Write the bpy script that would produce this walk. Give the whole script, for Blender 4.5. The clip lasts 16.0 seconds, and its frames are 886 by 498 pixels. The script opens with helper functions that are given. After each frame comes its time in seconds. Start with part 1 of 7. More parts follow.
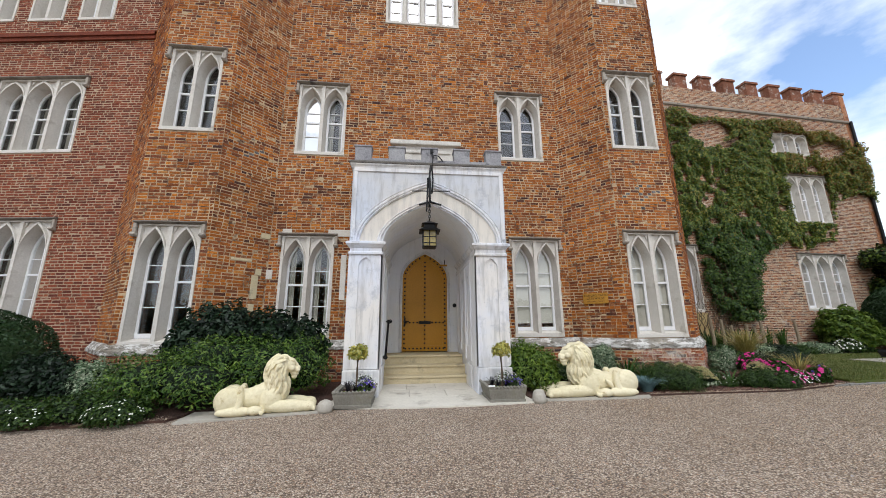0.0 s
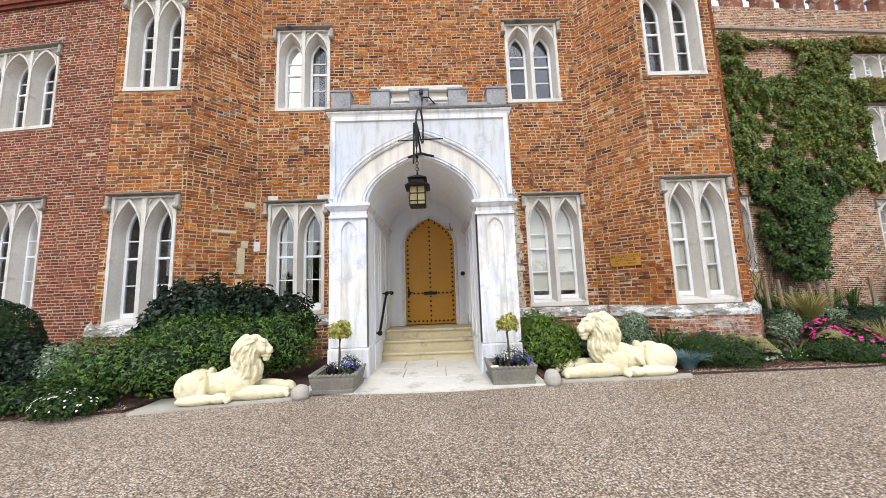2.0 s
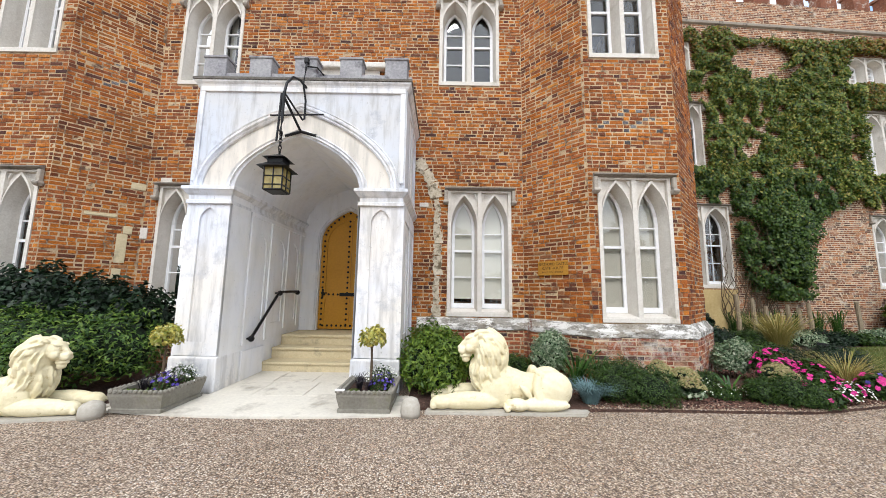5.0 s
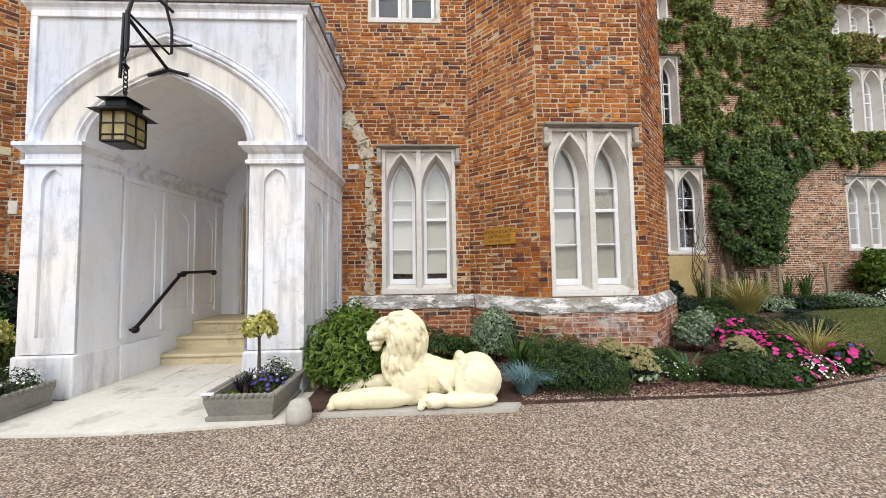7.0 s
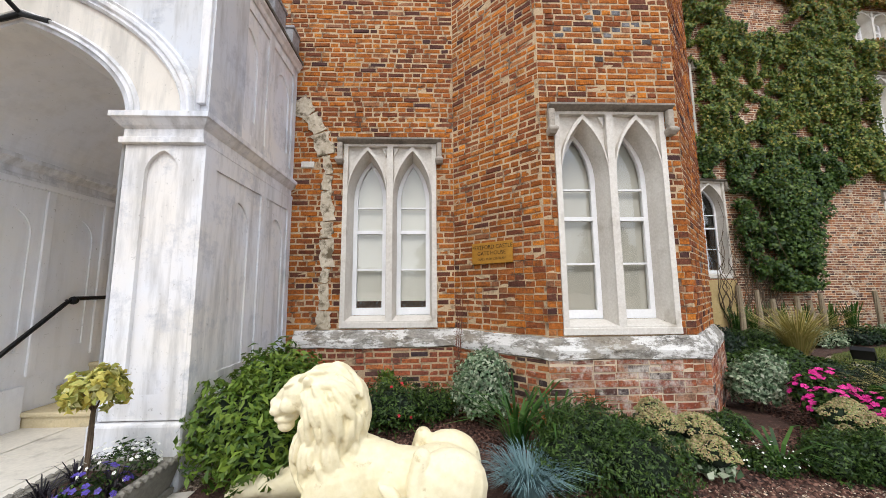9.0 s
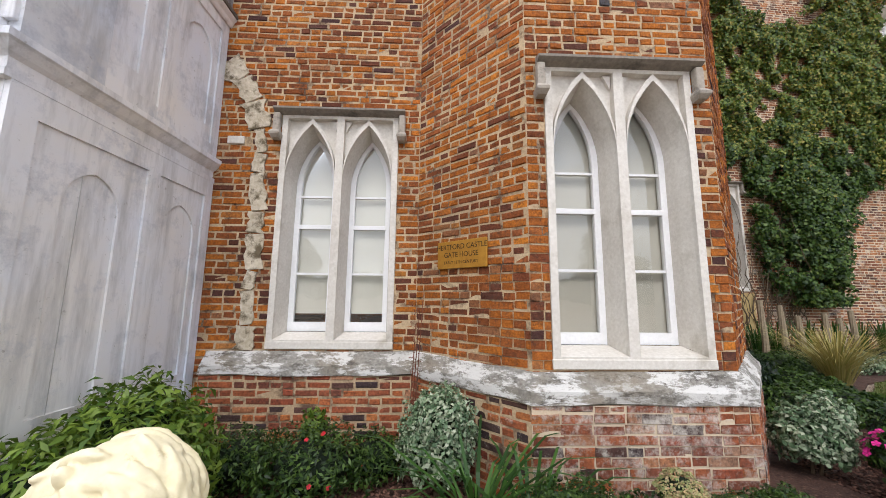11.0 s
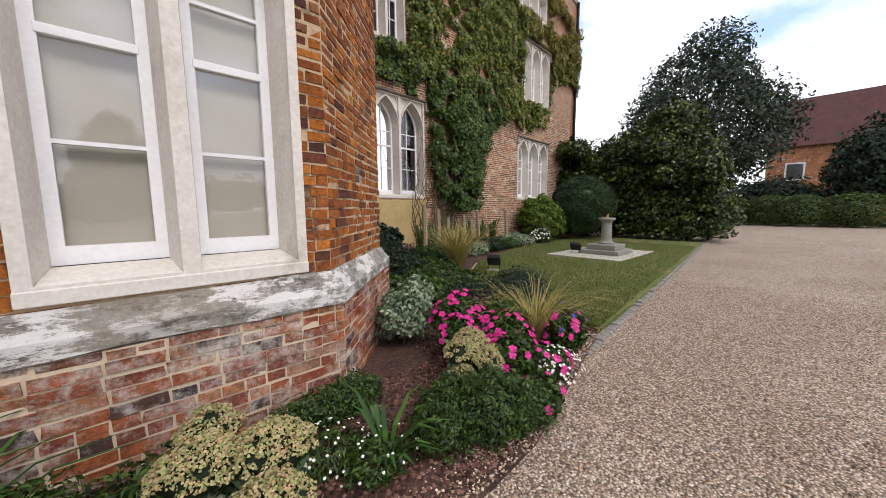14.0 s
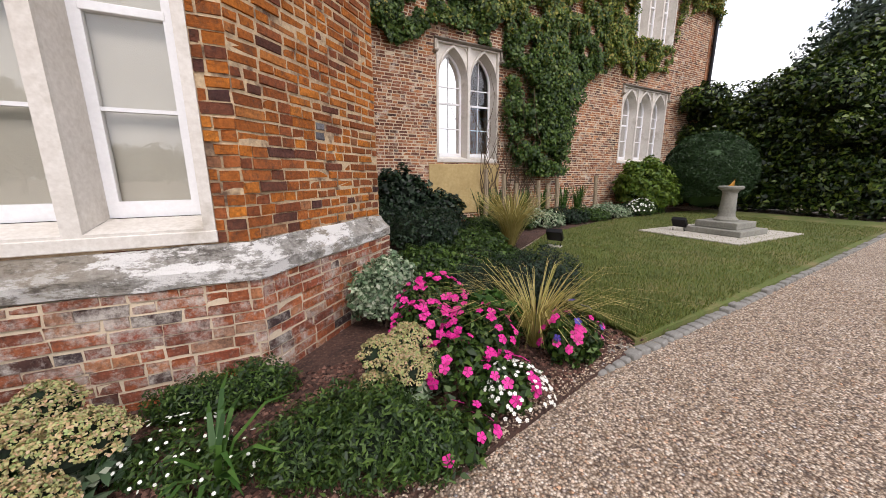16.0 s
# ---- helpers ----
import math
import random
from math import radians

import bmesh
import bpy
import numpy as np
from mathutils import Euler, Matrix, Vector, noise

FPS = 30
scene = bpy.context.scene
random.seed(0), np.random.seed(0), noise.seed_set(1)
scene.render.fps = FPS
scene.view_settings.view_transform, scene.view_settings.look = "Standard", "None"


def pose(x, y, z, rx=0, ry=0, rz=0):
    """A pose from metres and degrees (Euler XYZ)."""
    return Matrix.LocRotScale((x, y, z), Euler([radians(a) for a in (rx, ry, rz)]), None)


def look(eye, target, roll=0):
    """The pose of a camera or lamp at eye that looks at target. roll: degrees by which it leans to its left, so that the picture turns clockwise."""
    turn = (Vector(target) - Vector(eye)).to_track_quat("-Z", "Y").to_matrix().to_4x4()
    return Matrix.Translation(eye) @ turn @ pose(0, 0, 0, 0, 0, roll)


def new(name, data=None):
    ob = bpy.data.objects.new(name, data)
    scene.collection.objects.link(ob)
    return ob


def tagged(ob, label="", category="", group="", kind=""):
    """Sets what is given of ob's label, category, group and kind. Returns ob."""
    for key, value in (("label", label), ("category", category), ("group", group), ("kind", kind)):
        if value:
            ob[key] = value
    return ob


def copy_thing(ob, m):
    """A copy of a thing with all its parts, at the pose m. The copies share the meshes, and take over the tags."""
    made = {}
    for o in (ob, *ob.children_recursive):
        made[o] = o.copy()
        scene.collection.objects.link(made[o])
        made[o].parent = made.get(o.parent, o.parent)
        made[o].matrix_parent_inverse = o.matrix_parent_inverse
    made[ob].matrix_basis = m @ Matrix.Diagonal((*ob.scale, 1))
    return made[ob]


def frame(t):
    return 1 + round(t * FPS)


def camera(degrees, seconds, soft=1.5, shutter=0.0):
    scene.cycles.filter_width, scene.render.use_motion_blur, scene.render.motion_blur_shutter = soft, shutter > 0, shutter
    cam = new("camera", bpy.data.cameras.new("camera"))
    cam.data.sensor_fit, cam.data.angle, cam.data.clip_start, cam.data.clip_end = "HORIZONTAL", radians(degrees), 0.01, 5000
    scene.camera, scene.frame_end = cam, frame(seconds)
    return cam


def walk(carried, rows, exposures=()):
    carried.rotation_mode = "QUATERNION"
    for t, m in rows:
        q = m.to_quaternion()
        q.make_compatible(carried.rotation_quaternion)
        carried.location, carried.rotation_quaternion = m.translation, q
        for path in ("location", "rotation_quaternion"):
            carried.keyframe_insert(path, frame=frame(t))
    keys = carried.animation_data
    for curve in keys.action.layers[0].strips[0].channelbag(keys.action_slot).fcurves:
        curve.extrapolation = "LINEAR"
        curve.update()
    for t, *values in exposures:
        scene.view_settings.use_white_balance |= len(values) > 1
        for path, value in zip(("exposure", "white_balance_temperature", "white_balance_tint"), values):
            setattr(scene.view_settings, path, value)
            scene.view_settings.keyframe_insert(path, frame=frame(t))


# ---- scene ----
cam = camera(104.8, 16.0, soft=0.9)
METRES, EYE, TILT, LEAN, TURN = 8.8, 1.2, 0.0, 0.0, -5.8
ROWS = [
    (0.0, 0.0, 0.0, 0.0, 0.07, 12.21, 0.35),
    (0.5, 0.0126, 0.0274, -0.0005, 3.83, 9.94, 1.33),
    (1.0, 0.0292, 0.0552, -0.0003, 9.1, 7.63, 0.56),
    (1.5, 0.0426, 0.0817, -0.0006, 7.71, 5.18, 1.61),
    (2.0, 0.0576, 0.106, 0.0027, 5.14, 7.19, 1.95),
    (2.5, 0.0791, 0.124, 0.0044, 6.71, 9.57, 1.25),
    (3.0, 0.1088, 0.144, 0.0052, 4.66, 7.48, 0.21),
    (3.5, 0.1391, 0.1662, 0.0066, 4.93, 7.12, -1.94),
    (6.0, 0.3021, 0.253, 0.0106, 5.46, 7.29, 0.4),
    (6.5, 0.3181, 0.2792, 0.01, 3.47, 6.42, 0.64),
    (7.0, 0.3267, 0.3099, 0.0105, 3.5, 2.89, 0.79),
    (7.5, 0.3372, 0.3467, 0.0133, 5.22, 6.15, 1.2),
    (8.0, 0.3415, 0.3793, 0.0124, 4.43, 6.71, 1.08),
    (10.5, 0.3799, 0.5328, 0.0172, 3.79, 7.1, 0.08),
    (11.0, 0.3896, 0.5501, 0.0182, 3.76, 7.88, -0.58),
    (11.5, 0.3981, 0.5655, 0.017, -4.46, 7.52, -0.59),
    (12.0, 0.406, 0.5793, 0.0154, -13.12, 5.76, -0.16),
    (12.5, 0.4199, 0.5867, 0.0134, -19.05, 3.49, 1.06),
    (13.0, 0.4513, 0.5892, 0.0128, -23.83, 0.19, -1.12),
    (13.5, 0.4853, 0.5923, 0.0081, -33.25, -1.92, -0.75),
    (14.0, 0.5203, 0.5973, 0.0065, -37.25, -6.74, 0.35),
    (14.5, 0.5541, 0.5962, 0.0053, -34.38, -8.42, 0.53),
    (15.0, 0.5881, 0.5948, 0.0053, -28.36, -9.41, 0.56),
    (15.5, 0.621, 0.5982, 0.0059, -26.19, -10.15, -0.78),
    (16.0, 0.6491, 0.5988, 0.0027, -19.83, -12.12, 0.3),
]
walk(cam, [(t, pose(0, 0, EYE, TILT, LEAN, TURN) @ pose(METRES * x, METRES * y, METRES * z, 90 + pitch, roll, yaw)) for t, x, y, z, yaw, pitch, roll in ROWS],
     exposures=[(0.0, 0.2, 6250, 10), (0.5, 0.6, 6200, 10), (2.5, 0.72, 6250, 10), (4.0, 0.74, 6300, 10), (8.0, 0.61, 6400, 11), (11.0, 0.62, 6350, 13), (12.5, 0.32, 6400, 16), (14.0, 0.42, 6600, 17), (16.0, 0.64, 6650, 18)])

# ---------------- sky, sun ----------------
SUN_ELEV, SUN_AZ = 51.0, 186.0          # degrees; azimuth clockwise from +y
world = bpy.data.worlds.new("sky_world")
scene.world = world
world.use_nodes = True
_n, _l = world.node_tree.nodes, world.node_tree.links
_n.clear()
_out = _n.new("ShaderNodeOutputWorld")
_bg = _n.new("ShaderNodeBackground")
_sky = _n.new("ShaderNodeTexSky")
_sky.sky_type = "NISHITA"
_sky.sun_disc = False
_sky.sun_elevation, _sky.sun_rotation = radians(SUN_ELEV), radians(SUN_AZ)
_sky.air_density, _sky.dust_density = 1.0, 2.0
_tc = _n.new("ShaderNodeTexCoord")
_map = _n.new("ShaderNodeMapping")
_map.inputs["Scale"].default_value = (1.0, 1.0, 2.2)
_map.inputs["Location"].default_value = (0.35, 0.2, 0.1)
_no = _n.new("ShaderNodeTexNoise")
_no.inputs["Scale"].default_value, _no.inputs["Detail"].default_value, _no.inputs["Roughness"].default_value = 2.1, 9.0, 0.55
_rp = _n.new("ShaderNodeValToRGB")
_rp.color_ramp.elements[0].position, _rp.color_ramp.elements[1].position = 0.325, 0.465
_no2 = _n.new("ShaderNodeTexNoise")
_no2.inputs["Scale"].default_value, _no2.inputs["Detail"].default_value = 4.5, 6.0
_rp2 = _n.new("ShaderNodeValToRGB")
_rp2.color_ramp.elements[0].position, _rp2.color_ramp.elements[1].position = 0.3, 0.7
_rp2.color_ramp.elements[0].color, _rp2.color_ramp.elements[1].color = (8.2, 8.8, 9.6, 1), (12.6, 13.1, 13.7, 1)
_mx = _n.new("ShaderNodeMix")
_mx.data_type = "RGBA"
_mx.clamp_factor = True
_l.new(_tc.outputs["Generated"], _map.inputs["Vector"])
_l.new(_map.outputs["Vector"], _no.inputs["Vector"])
_l.new(_map.outputs["Vector"], _no2.inputs["Vector"])
_dir = _n.new("ShaderNodeVectorMath")
_dir.operation = "DOT_PRODUCT"
_dir.inputs[1].default_value = (0.735, 0.43, 0.524)
_gap = _n.new("ShaderNodeMapRange")
_gap.inputs["From Min"].default_value, _gap.inputs["From Max"].default_value, _gap.inputs["To Max"].default_value = 0.980, 0.999, 0.17
_sub = _n.new("ShaderNodeMath")
_sub.operation = "SUBTRACT"
_l.new(_tc.outputs["Generated"], _dir.inputs[0])
_l.new(_dir.outputs["Value"], _gap.inputs["Value"])
_l.new(_no.outputs["Fac"], _sub.inputs[0])
_l.new(_gap.outputs["Result"], _sub.inputs[1])
_l.new(_sub.outputs[0], _rp.inputs["Fac"])
_gain = _n.new("ShaderNodeVectorMath")
_gain.operation = "SCALE"
_gain.inputs["Scale"].default_value = 2.6
_l.new(_sky.outputs["Color"], _gain.inputs[0])
_l.new(_no2.outputs["Fac"], _rp2.inputs["Fac"])
_l.new(_rp.outputs["Color"], _mx.inputs["Factor"])
_l.new(_gain.outputs["Vector"], _mx.inputs["A"])
_l.new(_rp2.outputs["Color"], _mx.inputs["B"])
_l.new(_mx.outputs["Result"], _bg.inputs["Color"])
_bg.inputs["Strength"].default_value = 0.10
_l.new(_bg.outputs["Background"], _out.inputs["Surface"])

_sd = bpy.data.lights.new("sun", "SUN")
_sd.energy, _sd.angle, _sd.color = 1.15, radians(24), (1.0, 0.97, 0.94)
sun = new("sun", _sd)
_az, _el = radians(SUN_AZ), radians(SUN_ELEV)
sun.matrix_world = look((math.sin(_az) * math.cos(_el) * 30, math.cos(_az) * math.cos(_el) * 30, math.sin(_el) * 30), (0, 0, 0))

# ---------------- materials ----------------
def rgb(h):
    return tuple((int(h[i:i + 2], 16) / 255) ** 2.2 for i in (0, 2, 4)) + (1,)


def node_mat(name):
    m = bpy.data.materials.new(name)
    m.use_nodes = True
    n, l = m.node_tree.nodes, m.node_tree.links
    return m, n, l, n["Principled BSDF"]


def noise_node(n, l, vec, scale, detail=4.0, rough=0.6):
    t = n.new("ShaderNodeTexNoise")
    t.inputs["Scale"].default_value, t.inputs["Detail"].default_value, t.inputs["Roughness"].default_value = scale, detail, rough
    l.new(vec, t.inputs["Vector"])
    return t.outputs["Fac"]


def ramp(n, l, fac, stops, interp="LINEAR"):
    r = n.new("ShaderNodeValToRGB")
    r.color_ramp.interpolation = interp
    e = r.color_ramp.elements
    while len(e) < len(stops):
        e.new(0.5)
    for el, (p, c) in zip(e, stops):
        el.position, el.color = p, c if len(c) == 4 else (*c, 1)
    l.new(fac, r.inputs["Fac"])
    return r.outputs["Color"]


def mix(n, l, fac, a, b, kind="MIX"):
    m = n.new("ShaderNodeMix")
    m.data_type, m.blend_type = "RGBA", kind
    for sock, v in (("Factor", fac), ("A", a), ("B", b)):
        if isinstance(v, (int, float)):
            m.inputs[sock].default_value = v
        elif isinstance(v, tuple):
            m.inputs[sock].default_value = v
        else:
            l.new(v, m.inputs[sock])
    return m.outputs["Result"]


def bump(n, l, bsdf, height, strength, dist):
    b = n.new("ShaderNodeBump")
    b.inputs["Strength"].default_value, b.inputs["Distance"].default_value = strength, dist
    l.new(height, b.inputs["Height"])
    l.new(b.outputs["Normal"], bsdf.inputs["Normal"])


def mat(name, a, b, fine=30.0, coarse=1.5, rough=0.8, bumps=0.3, dist=0.004, metal=0.0, stain=None, spec=0.4, stain_at=(0.55, 0.7), stain_scale=2.0):
    """Colour between a and b by noise at two scales, with a stain colour in patches, and fine relief."""
    m, n, l, p = node_mat(name)
    v = n.new("ShaderNodeTexCoord").outputs["Object"]
    f1, f2 = noise_node(n, l, v, fine, 5), noise_node(n, l, v, coarse, 3)
    s = n.new("ShaderNodeMath")
    s.operation = "ADD"
    l.new(f1, s.inputs[0]), l.new(f2, s.inputs[1])
    r = n.new("ShaderNodeMapRange")
    r.inputs["From Min"].default_value, r.inputs["From Max"].default_value = 0.7, 1.3
    l.new(s.outputs[0], r.inputs["Value"])
    c = mix(n, l, r.outputs["Result"], a, b)
    if stain:
        c = mix(n, l, ramp(n, l, noise_node(n, l, v, stain_scale, 7, 0.65), [(stain_at[0], (0, 0, 0)), (stain_at[1], (1, 1, 1))]), c, stain)
    l.new(c, p.inputs["Base Color"])
    p.inputs["Roughness"].default_value, p.inputs["Metallic"].default_value = rough, metal
    p.inputs["Specular IOR Level"].default_value = spec
    if bumps:
        bump(n, l, p, f1, bumps, dist)
    return m


def brick_mat(name, stops, single=False, lime=0.0, dirt=0.3, scale=1.0):
    """Fired clay: each brick its own colour, mottled, with lime bloom and dark weathering in patches."""
    m, n, l, p = node_mat(name)
    v = n.new("ShaderNodeTexCoord").outputs["Object"] if not single else n.new("ShaderNodeNewGeometry").outputs["Position"]
    rnd = n.new("ShaderNodeObjectInfo").outputs["Random"] if single else n.new("ShaderNodeNewGeometry").outputs["Random Per Island"]
    c = ramp(n, l, rnd, stops)
    c = mix(n, l, 0.75, c, ramp(n, l, noise_node(n, l, v, 55, 4), [(0.25, (0.36, 0.33, 0.33)), (0.75, (1.30, 1.26, 1.22))]), "MULTIPLY")
    c = mix(n, l, dirt, c, ramp(n, l, noise_node(n, l, v, 0.9, 6), [(0.35, (0.35, 0.3, 0.3)), (0.6, (1.1, 1.1, 1.1))]), "MULTIPLY")
    if lime:
        w = ramp(n, l, noise_node(n, l, v, 4.2, 10, 0.8), [(0.66 - 0.3 * lime, (0, 0, 0)), (0.74 - 0.22 * lime, (0.85, 0.85, 0.85))])
        c = mix(n, l, w, c, rgb("c8c0b8"))
    c = mix(n, l, 0.55, c, ramp(n, l, noise_node(n, l, v, 7, 5, 0.7), [(0.3, (0.66, 0.62, 0.58)), (0.65, (1.32, 1.30, 1.18))]), "MULTIPLY")
    # soot flecks on single bricks
    c = mix(n, l, ramp(n, l, noise_node(n, l, v, 17, 8, 0.8), [(0.5, (0, 0, 0)), (0.66, (0.75, 0.75, 0.75))]), c, rgb("4a3a32"))
    l.new(c, p.inputs["Base Color"])
    p.inputs["Roughness"].default_value = 0.9
    p.inputs["Specular IOR Level"].default_value = 0.25
    bump(n, l, p, noise_node(n, l, v, 38, 8, 0.78), 1.0, 0.016)
    return m


OLD_BRICK = [(0.0, rgb("50393a")), (0.04, rgb("684438")), (0.12, rgb("864e34")), (0.3, rgb("9c5c32")), (0.5, rgb("b2692e")), (0.68, rgb("c07430")), (0.78, rgb("9c5c3a")), (0.9, rgb("d08234")), (0.97, rgb("966c54")), (1.0, rgb("cc8a42"))]
PLINTH_BRICK = [(0.0, rgb("463c40")), (0.1, rgb("5a4844")), (0.2, rgb("855040")), (0.42, rgb("a05f46")), (0.6, rgb("b56c46")), (0.75, rgb("945040")), (0.88, rgb("bf7848")), (1.0, rgb("ac8670"))]
LEFT_BRICK = [(0.0, rgb("6a3a30")), (0.3, rgb("7f4433")), (0.7, rgb("8f4c37")), (1.0, rgb("9c573c"))]
WING_BRICK = [(0.0, rgb("5a4540")), (0.2, rgb("7e5444")), (0.5, rgb("9a664e")), (0.75, rgb("ac7450")), (0.9, rgb("b8805c")), (1.0, rgb("bd9880"))]
BLUE_BRICK = [(0.0, rgb("55565c")), (0.5, rgb("6a6c74")), (1.0, rgb("85868a"))]
M_BRICK = brick_mat("old_brick", OLD_BRICK, dirt=0.55)
M_BRICK1 = brick_mat("old_brick_piece", OLD_BRICK, single=True, dirt=0.55)
M_PLINTH = brick_mat("plinth_brick", PLINTH_BRICK, lime=0.62, dirt=0.5)
M_PLINTH1 = brick_mat("plinth_brick_piece", PLINTH_BRICK, single=True, lime=0.62, dirt=0.5)
M_PLINTH_DARK = brick_mat("sooty_plinth_brick", PLINTH_BRICK, lime=0.2, dirt=0.75)
M_BLUE = brick_mat("vitrified_brick", BLUE_BRICK, dirt=0.3)
M_LEFT = brick_mat("red_brick", LEFT_BRICK, dirt=0.35)
M_WING = brick_mat("faded_brick", WING_BRICK, lime=0.45, dirt=0.5)
M_MORTAR = mat("lime_mortar", rgb("9a8166"), rgb("c8b18e"), 60, 1.2, 0.95, 0.8, 0.008, stain=rgb("5e4a3c"), stain_at=(0.5, 0.65), stain_scale=6)
M_MORTAR_RED = mat("ruddy_mortar", rgb("9a846e"), rgb("b9a288"), 60, 1.2, 0.95, 0.4, 0.004)
M_MORTAR_PALE = mat("pale_mortar", rgb("b5a38b"), rgb("d0bea3"), 60, 1.2, 0.95, 0.4, 0.004)
M_STONE = mat("dressed_limestone", rgb("bfb8ad"), rgb("dad5cc"), 40, 1.5, 0.85, 0.35, 0.003, stain=rgb("a2998a"), stain_at=(0.55, 0.75), stain_scale=3.2)
M_STONE_DARK = mat("weathered_limestone", rgb("8d857a"), rgb("aba295"), 35, 2, 0.9, 0.6, 0.006, stain=rgb("55524e"), stain_scale=5)
def ledge_mat():
    """Patched stone ledge: grey render, brown bare stone, dark grime, flaking white lime."""
    m, n, l, p = node_mat("rendered_ledge")
    v = n.new("ShaderNodeTexCoord").outputs["Object"]
    mp = n.new("ShaderNodeMapping")
    mp.inputs["Scale"].default_value = (1.0, 1.0, 3.0)
    l.new(v, mp.inputs["Vector"])
    c = ramp(n, l, noise_node(n, l, v, 28, 6, 0.7), [(0.3, rgb("6e6a63")), (0.7, rgb("a9a59c"))])
    c = mix(n, l, ramp(n, l, noise_node(n, l, v, 1.7, 4, 0.6), [(0.45, (0, 0, 0)), (0.6, (0.7, 0.7, 0.7))]), c, rgb("8c8170"))
    c = mix(n, l, ramp(n, l, noise_node(n, l, mp.outputs["Vector"], 5.5, 9, 0.75), [(0.53, (0, 0, 0)), (0.63, (0.8, 0.8, 0.8))]), c, rgb("4a443e"))
    w = ramp(n, l, noise_node(n, l, mp.outputs["Vector"], 3.6, 10, 0.8), [(0.49, (0, 0, 0)), (0.54, (1, 1, 1))])
    w = mix(n, l, 1.0, w, ramp(n, l, noise_node(n, l, v, 0.9, 2), [(0.36, (0, 0, 0)), (0.48, (1, 1, 1))]), "MULTIPLY")
    c = mix(n, l, w, c, rgb("d2cfc9"))
    l.new(c, p.inputs["Base Color"])
    p.inputs["Roughness"].default_value = 0.92
    p.inputs["Specular IOR Level"].default_value = 0.25
    bump(n, l, p, noise_node(n, l, v, 24, 8, 0.75), 1.0, 0.02)
    return m


M_OLDSTONE = mat("worn_clunch_stone", rgb("aa9d86"), rgb("d6cbb6"), 26, 5, 0.95, 1.0, 0.015, stain=rgb("6a5f4c"), stain_at=(0.5, 0.62), stain_scale=9)
M_HOOD = mat("sooty_hood_stone", rgb("6c665e"), rgb("938b80"), 30, 3, 0.9, 0.6, 0.006, stain=rgb("4a4743"), stain_scale=4)
M_LEDGE = ledge_mat()
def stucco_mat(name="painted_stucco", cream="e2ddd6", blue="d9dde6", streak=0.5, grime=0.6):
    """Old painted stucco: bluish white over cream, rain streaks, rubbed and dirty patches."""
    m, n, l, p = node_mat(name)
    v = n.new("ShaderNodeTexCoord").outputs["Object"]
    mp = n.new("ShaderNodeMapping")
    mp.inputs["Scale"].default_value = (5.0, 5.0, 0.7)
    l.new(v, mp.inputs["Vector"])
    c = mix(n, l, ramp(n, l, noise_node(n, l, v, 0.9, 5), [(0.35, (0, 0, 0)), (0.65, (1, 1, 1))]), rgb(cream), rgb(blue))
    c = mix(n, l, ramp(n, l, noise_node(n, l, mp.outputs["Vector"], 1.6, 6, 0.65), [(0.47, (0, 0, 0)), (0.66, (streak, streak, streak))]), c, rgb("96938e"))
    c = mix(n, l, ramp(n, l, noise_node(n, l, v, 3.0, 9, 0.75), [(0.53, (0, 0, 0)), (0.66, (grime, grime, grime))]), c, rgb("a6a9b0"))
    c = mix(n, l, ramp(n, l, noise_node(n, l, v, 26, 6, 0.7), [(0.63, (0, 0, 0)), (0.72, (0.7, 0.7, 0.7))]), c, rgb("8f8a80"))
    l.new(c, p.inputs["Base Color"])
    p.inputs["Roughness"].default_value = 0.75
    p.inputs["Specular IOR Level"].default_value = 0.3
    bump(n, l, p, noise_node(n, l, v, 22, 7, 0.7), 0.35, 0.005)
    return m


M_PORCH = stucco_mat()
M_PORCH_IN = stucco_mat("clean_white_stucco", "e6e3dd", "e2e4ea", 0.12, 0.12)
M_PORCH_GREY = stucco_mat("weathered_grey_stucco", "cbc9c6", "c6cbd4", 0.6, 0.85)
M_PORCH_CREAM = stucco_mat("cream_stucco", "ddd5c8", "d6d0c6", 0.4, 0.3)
M_PORCH_LEAD = mat("sooty_coping", rgb("4e4a45"), rgb("77726a"), 30, 2.5, 0.85, 0.8, 0.012, stain=rgb("35322f"), stain_scale=4)
M_MERLON = mat("grey_stone_merlon", rgb("77757a"), rgb("a5a4a4"), 30, 3, 0.9, 0.6, 0.008, stain=rgb("56555a"), stain_scale=5)
M_WHITE = mat("white_gloss_paint", rgb("dedede"), rgb("ececec"), 40, 2, 0.35, 0.05, 0.001)
M_BLIND = mat("cream_roller_blind", rgb("d2cdc0"), rgb("dcd8cc"), 8, 0.8, 0.9, 0.05, 0.001)
# dark even colour that puts the rooms' dimness into their floors
M_DARKROOM = mat("room_dimness", rgb("4a4540"), rgb("5a544e"), 8, 1, 0.9, 0.0)
M_DOOR = mat("ochre_door_paint", rgb("b07c1c"), rgb("c48c26"), 25, 1.2, 0.45, 0.15, 0.002)
M_IRON = mat("black_iron", rgb("1a1a1c"), rgb("2a2a2c"), 60, 4, 0.55, 0.3, 0.002, metal=0.6)
M_LIP = mat("dark_painted_iron", rgb("101012"), rgb("1c1c1e"), 60, 4, 0.45, 0.2, 0.001, metal=0.3)
M_STEP = mat("worn_sandstone_step", rgb("b5a684"), rgb("cdbf9d"), 35, 1.6, 0.85, 0.3, 0.003, stain=rgb("8f8672"), stain_scale=3)
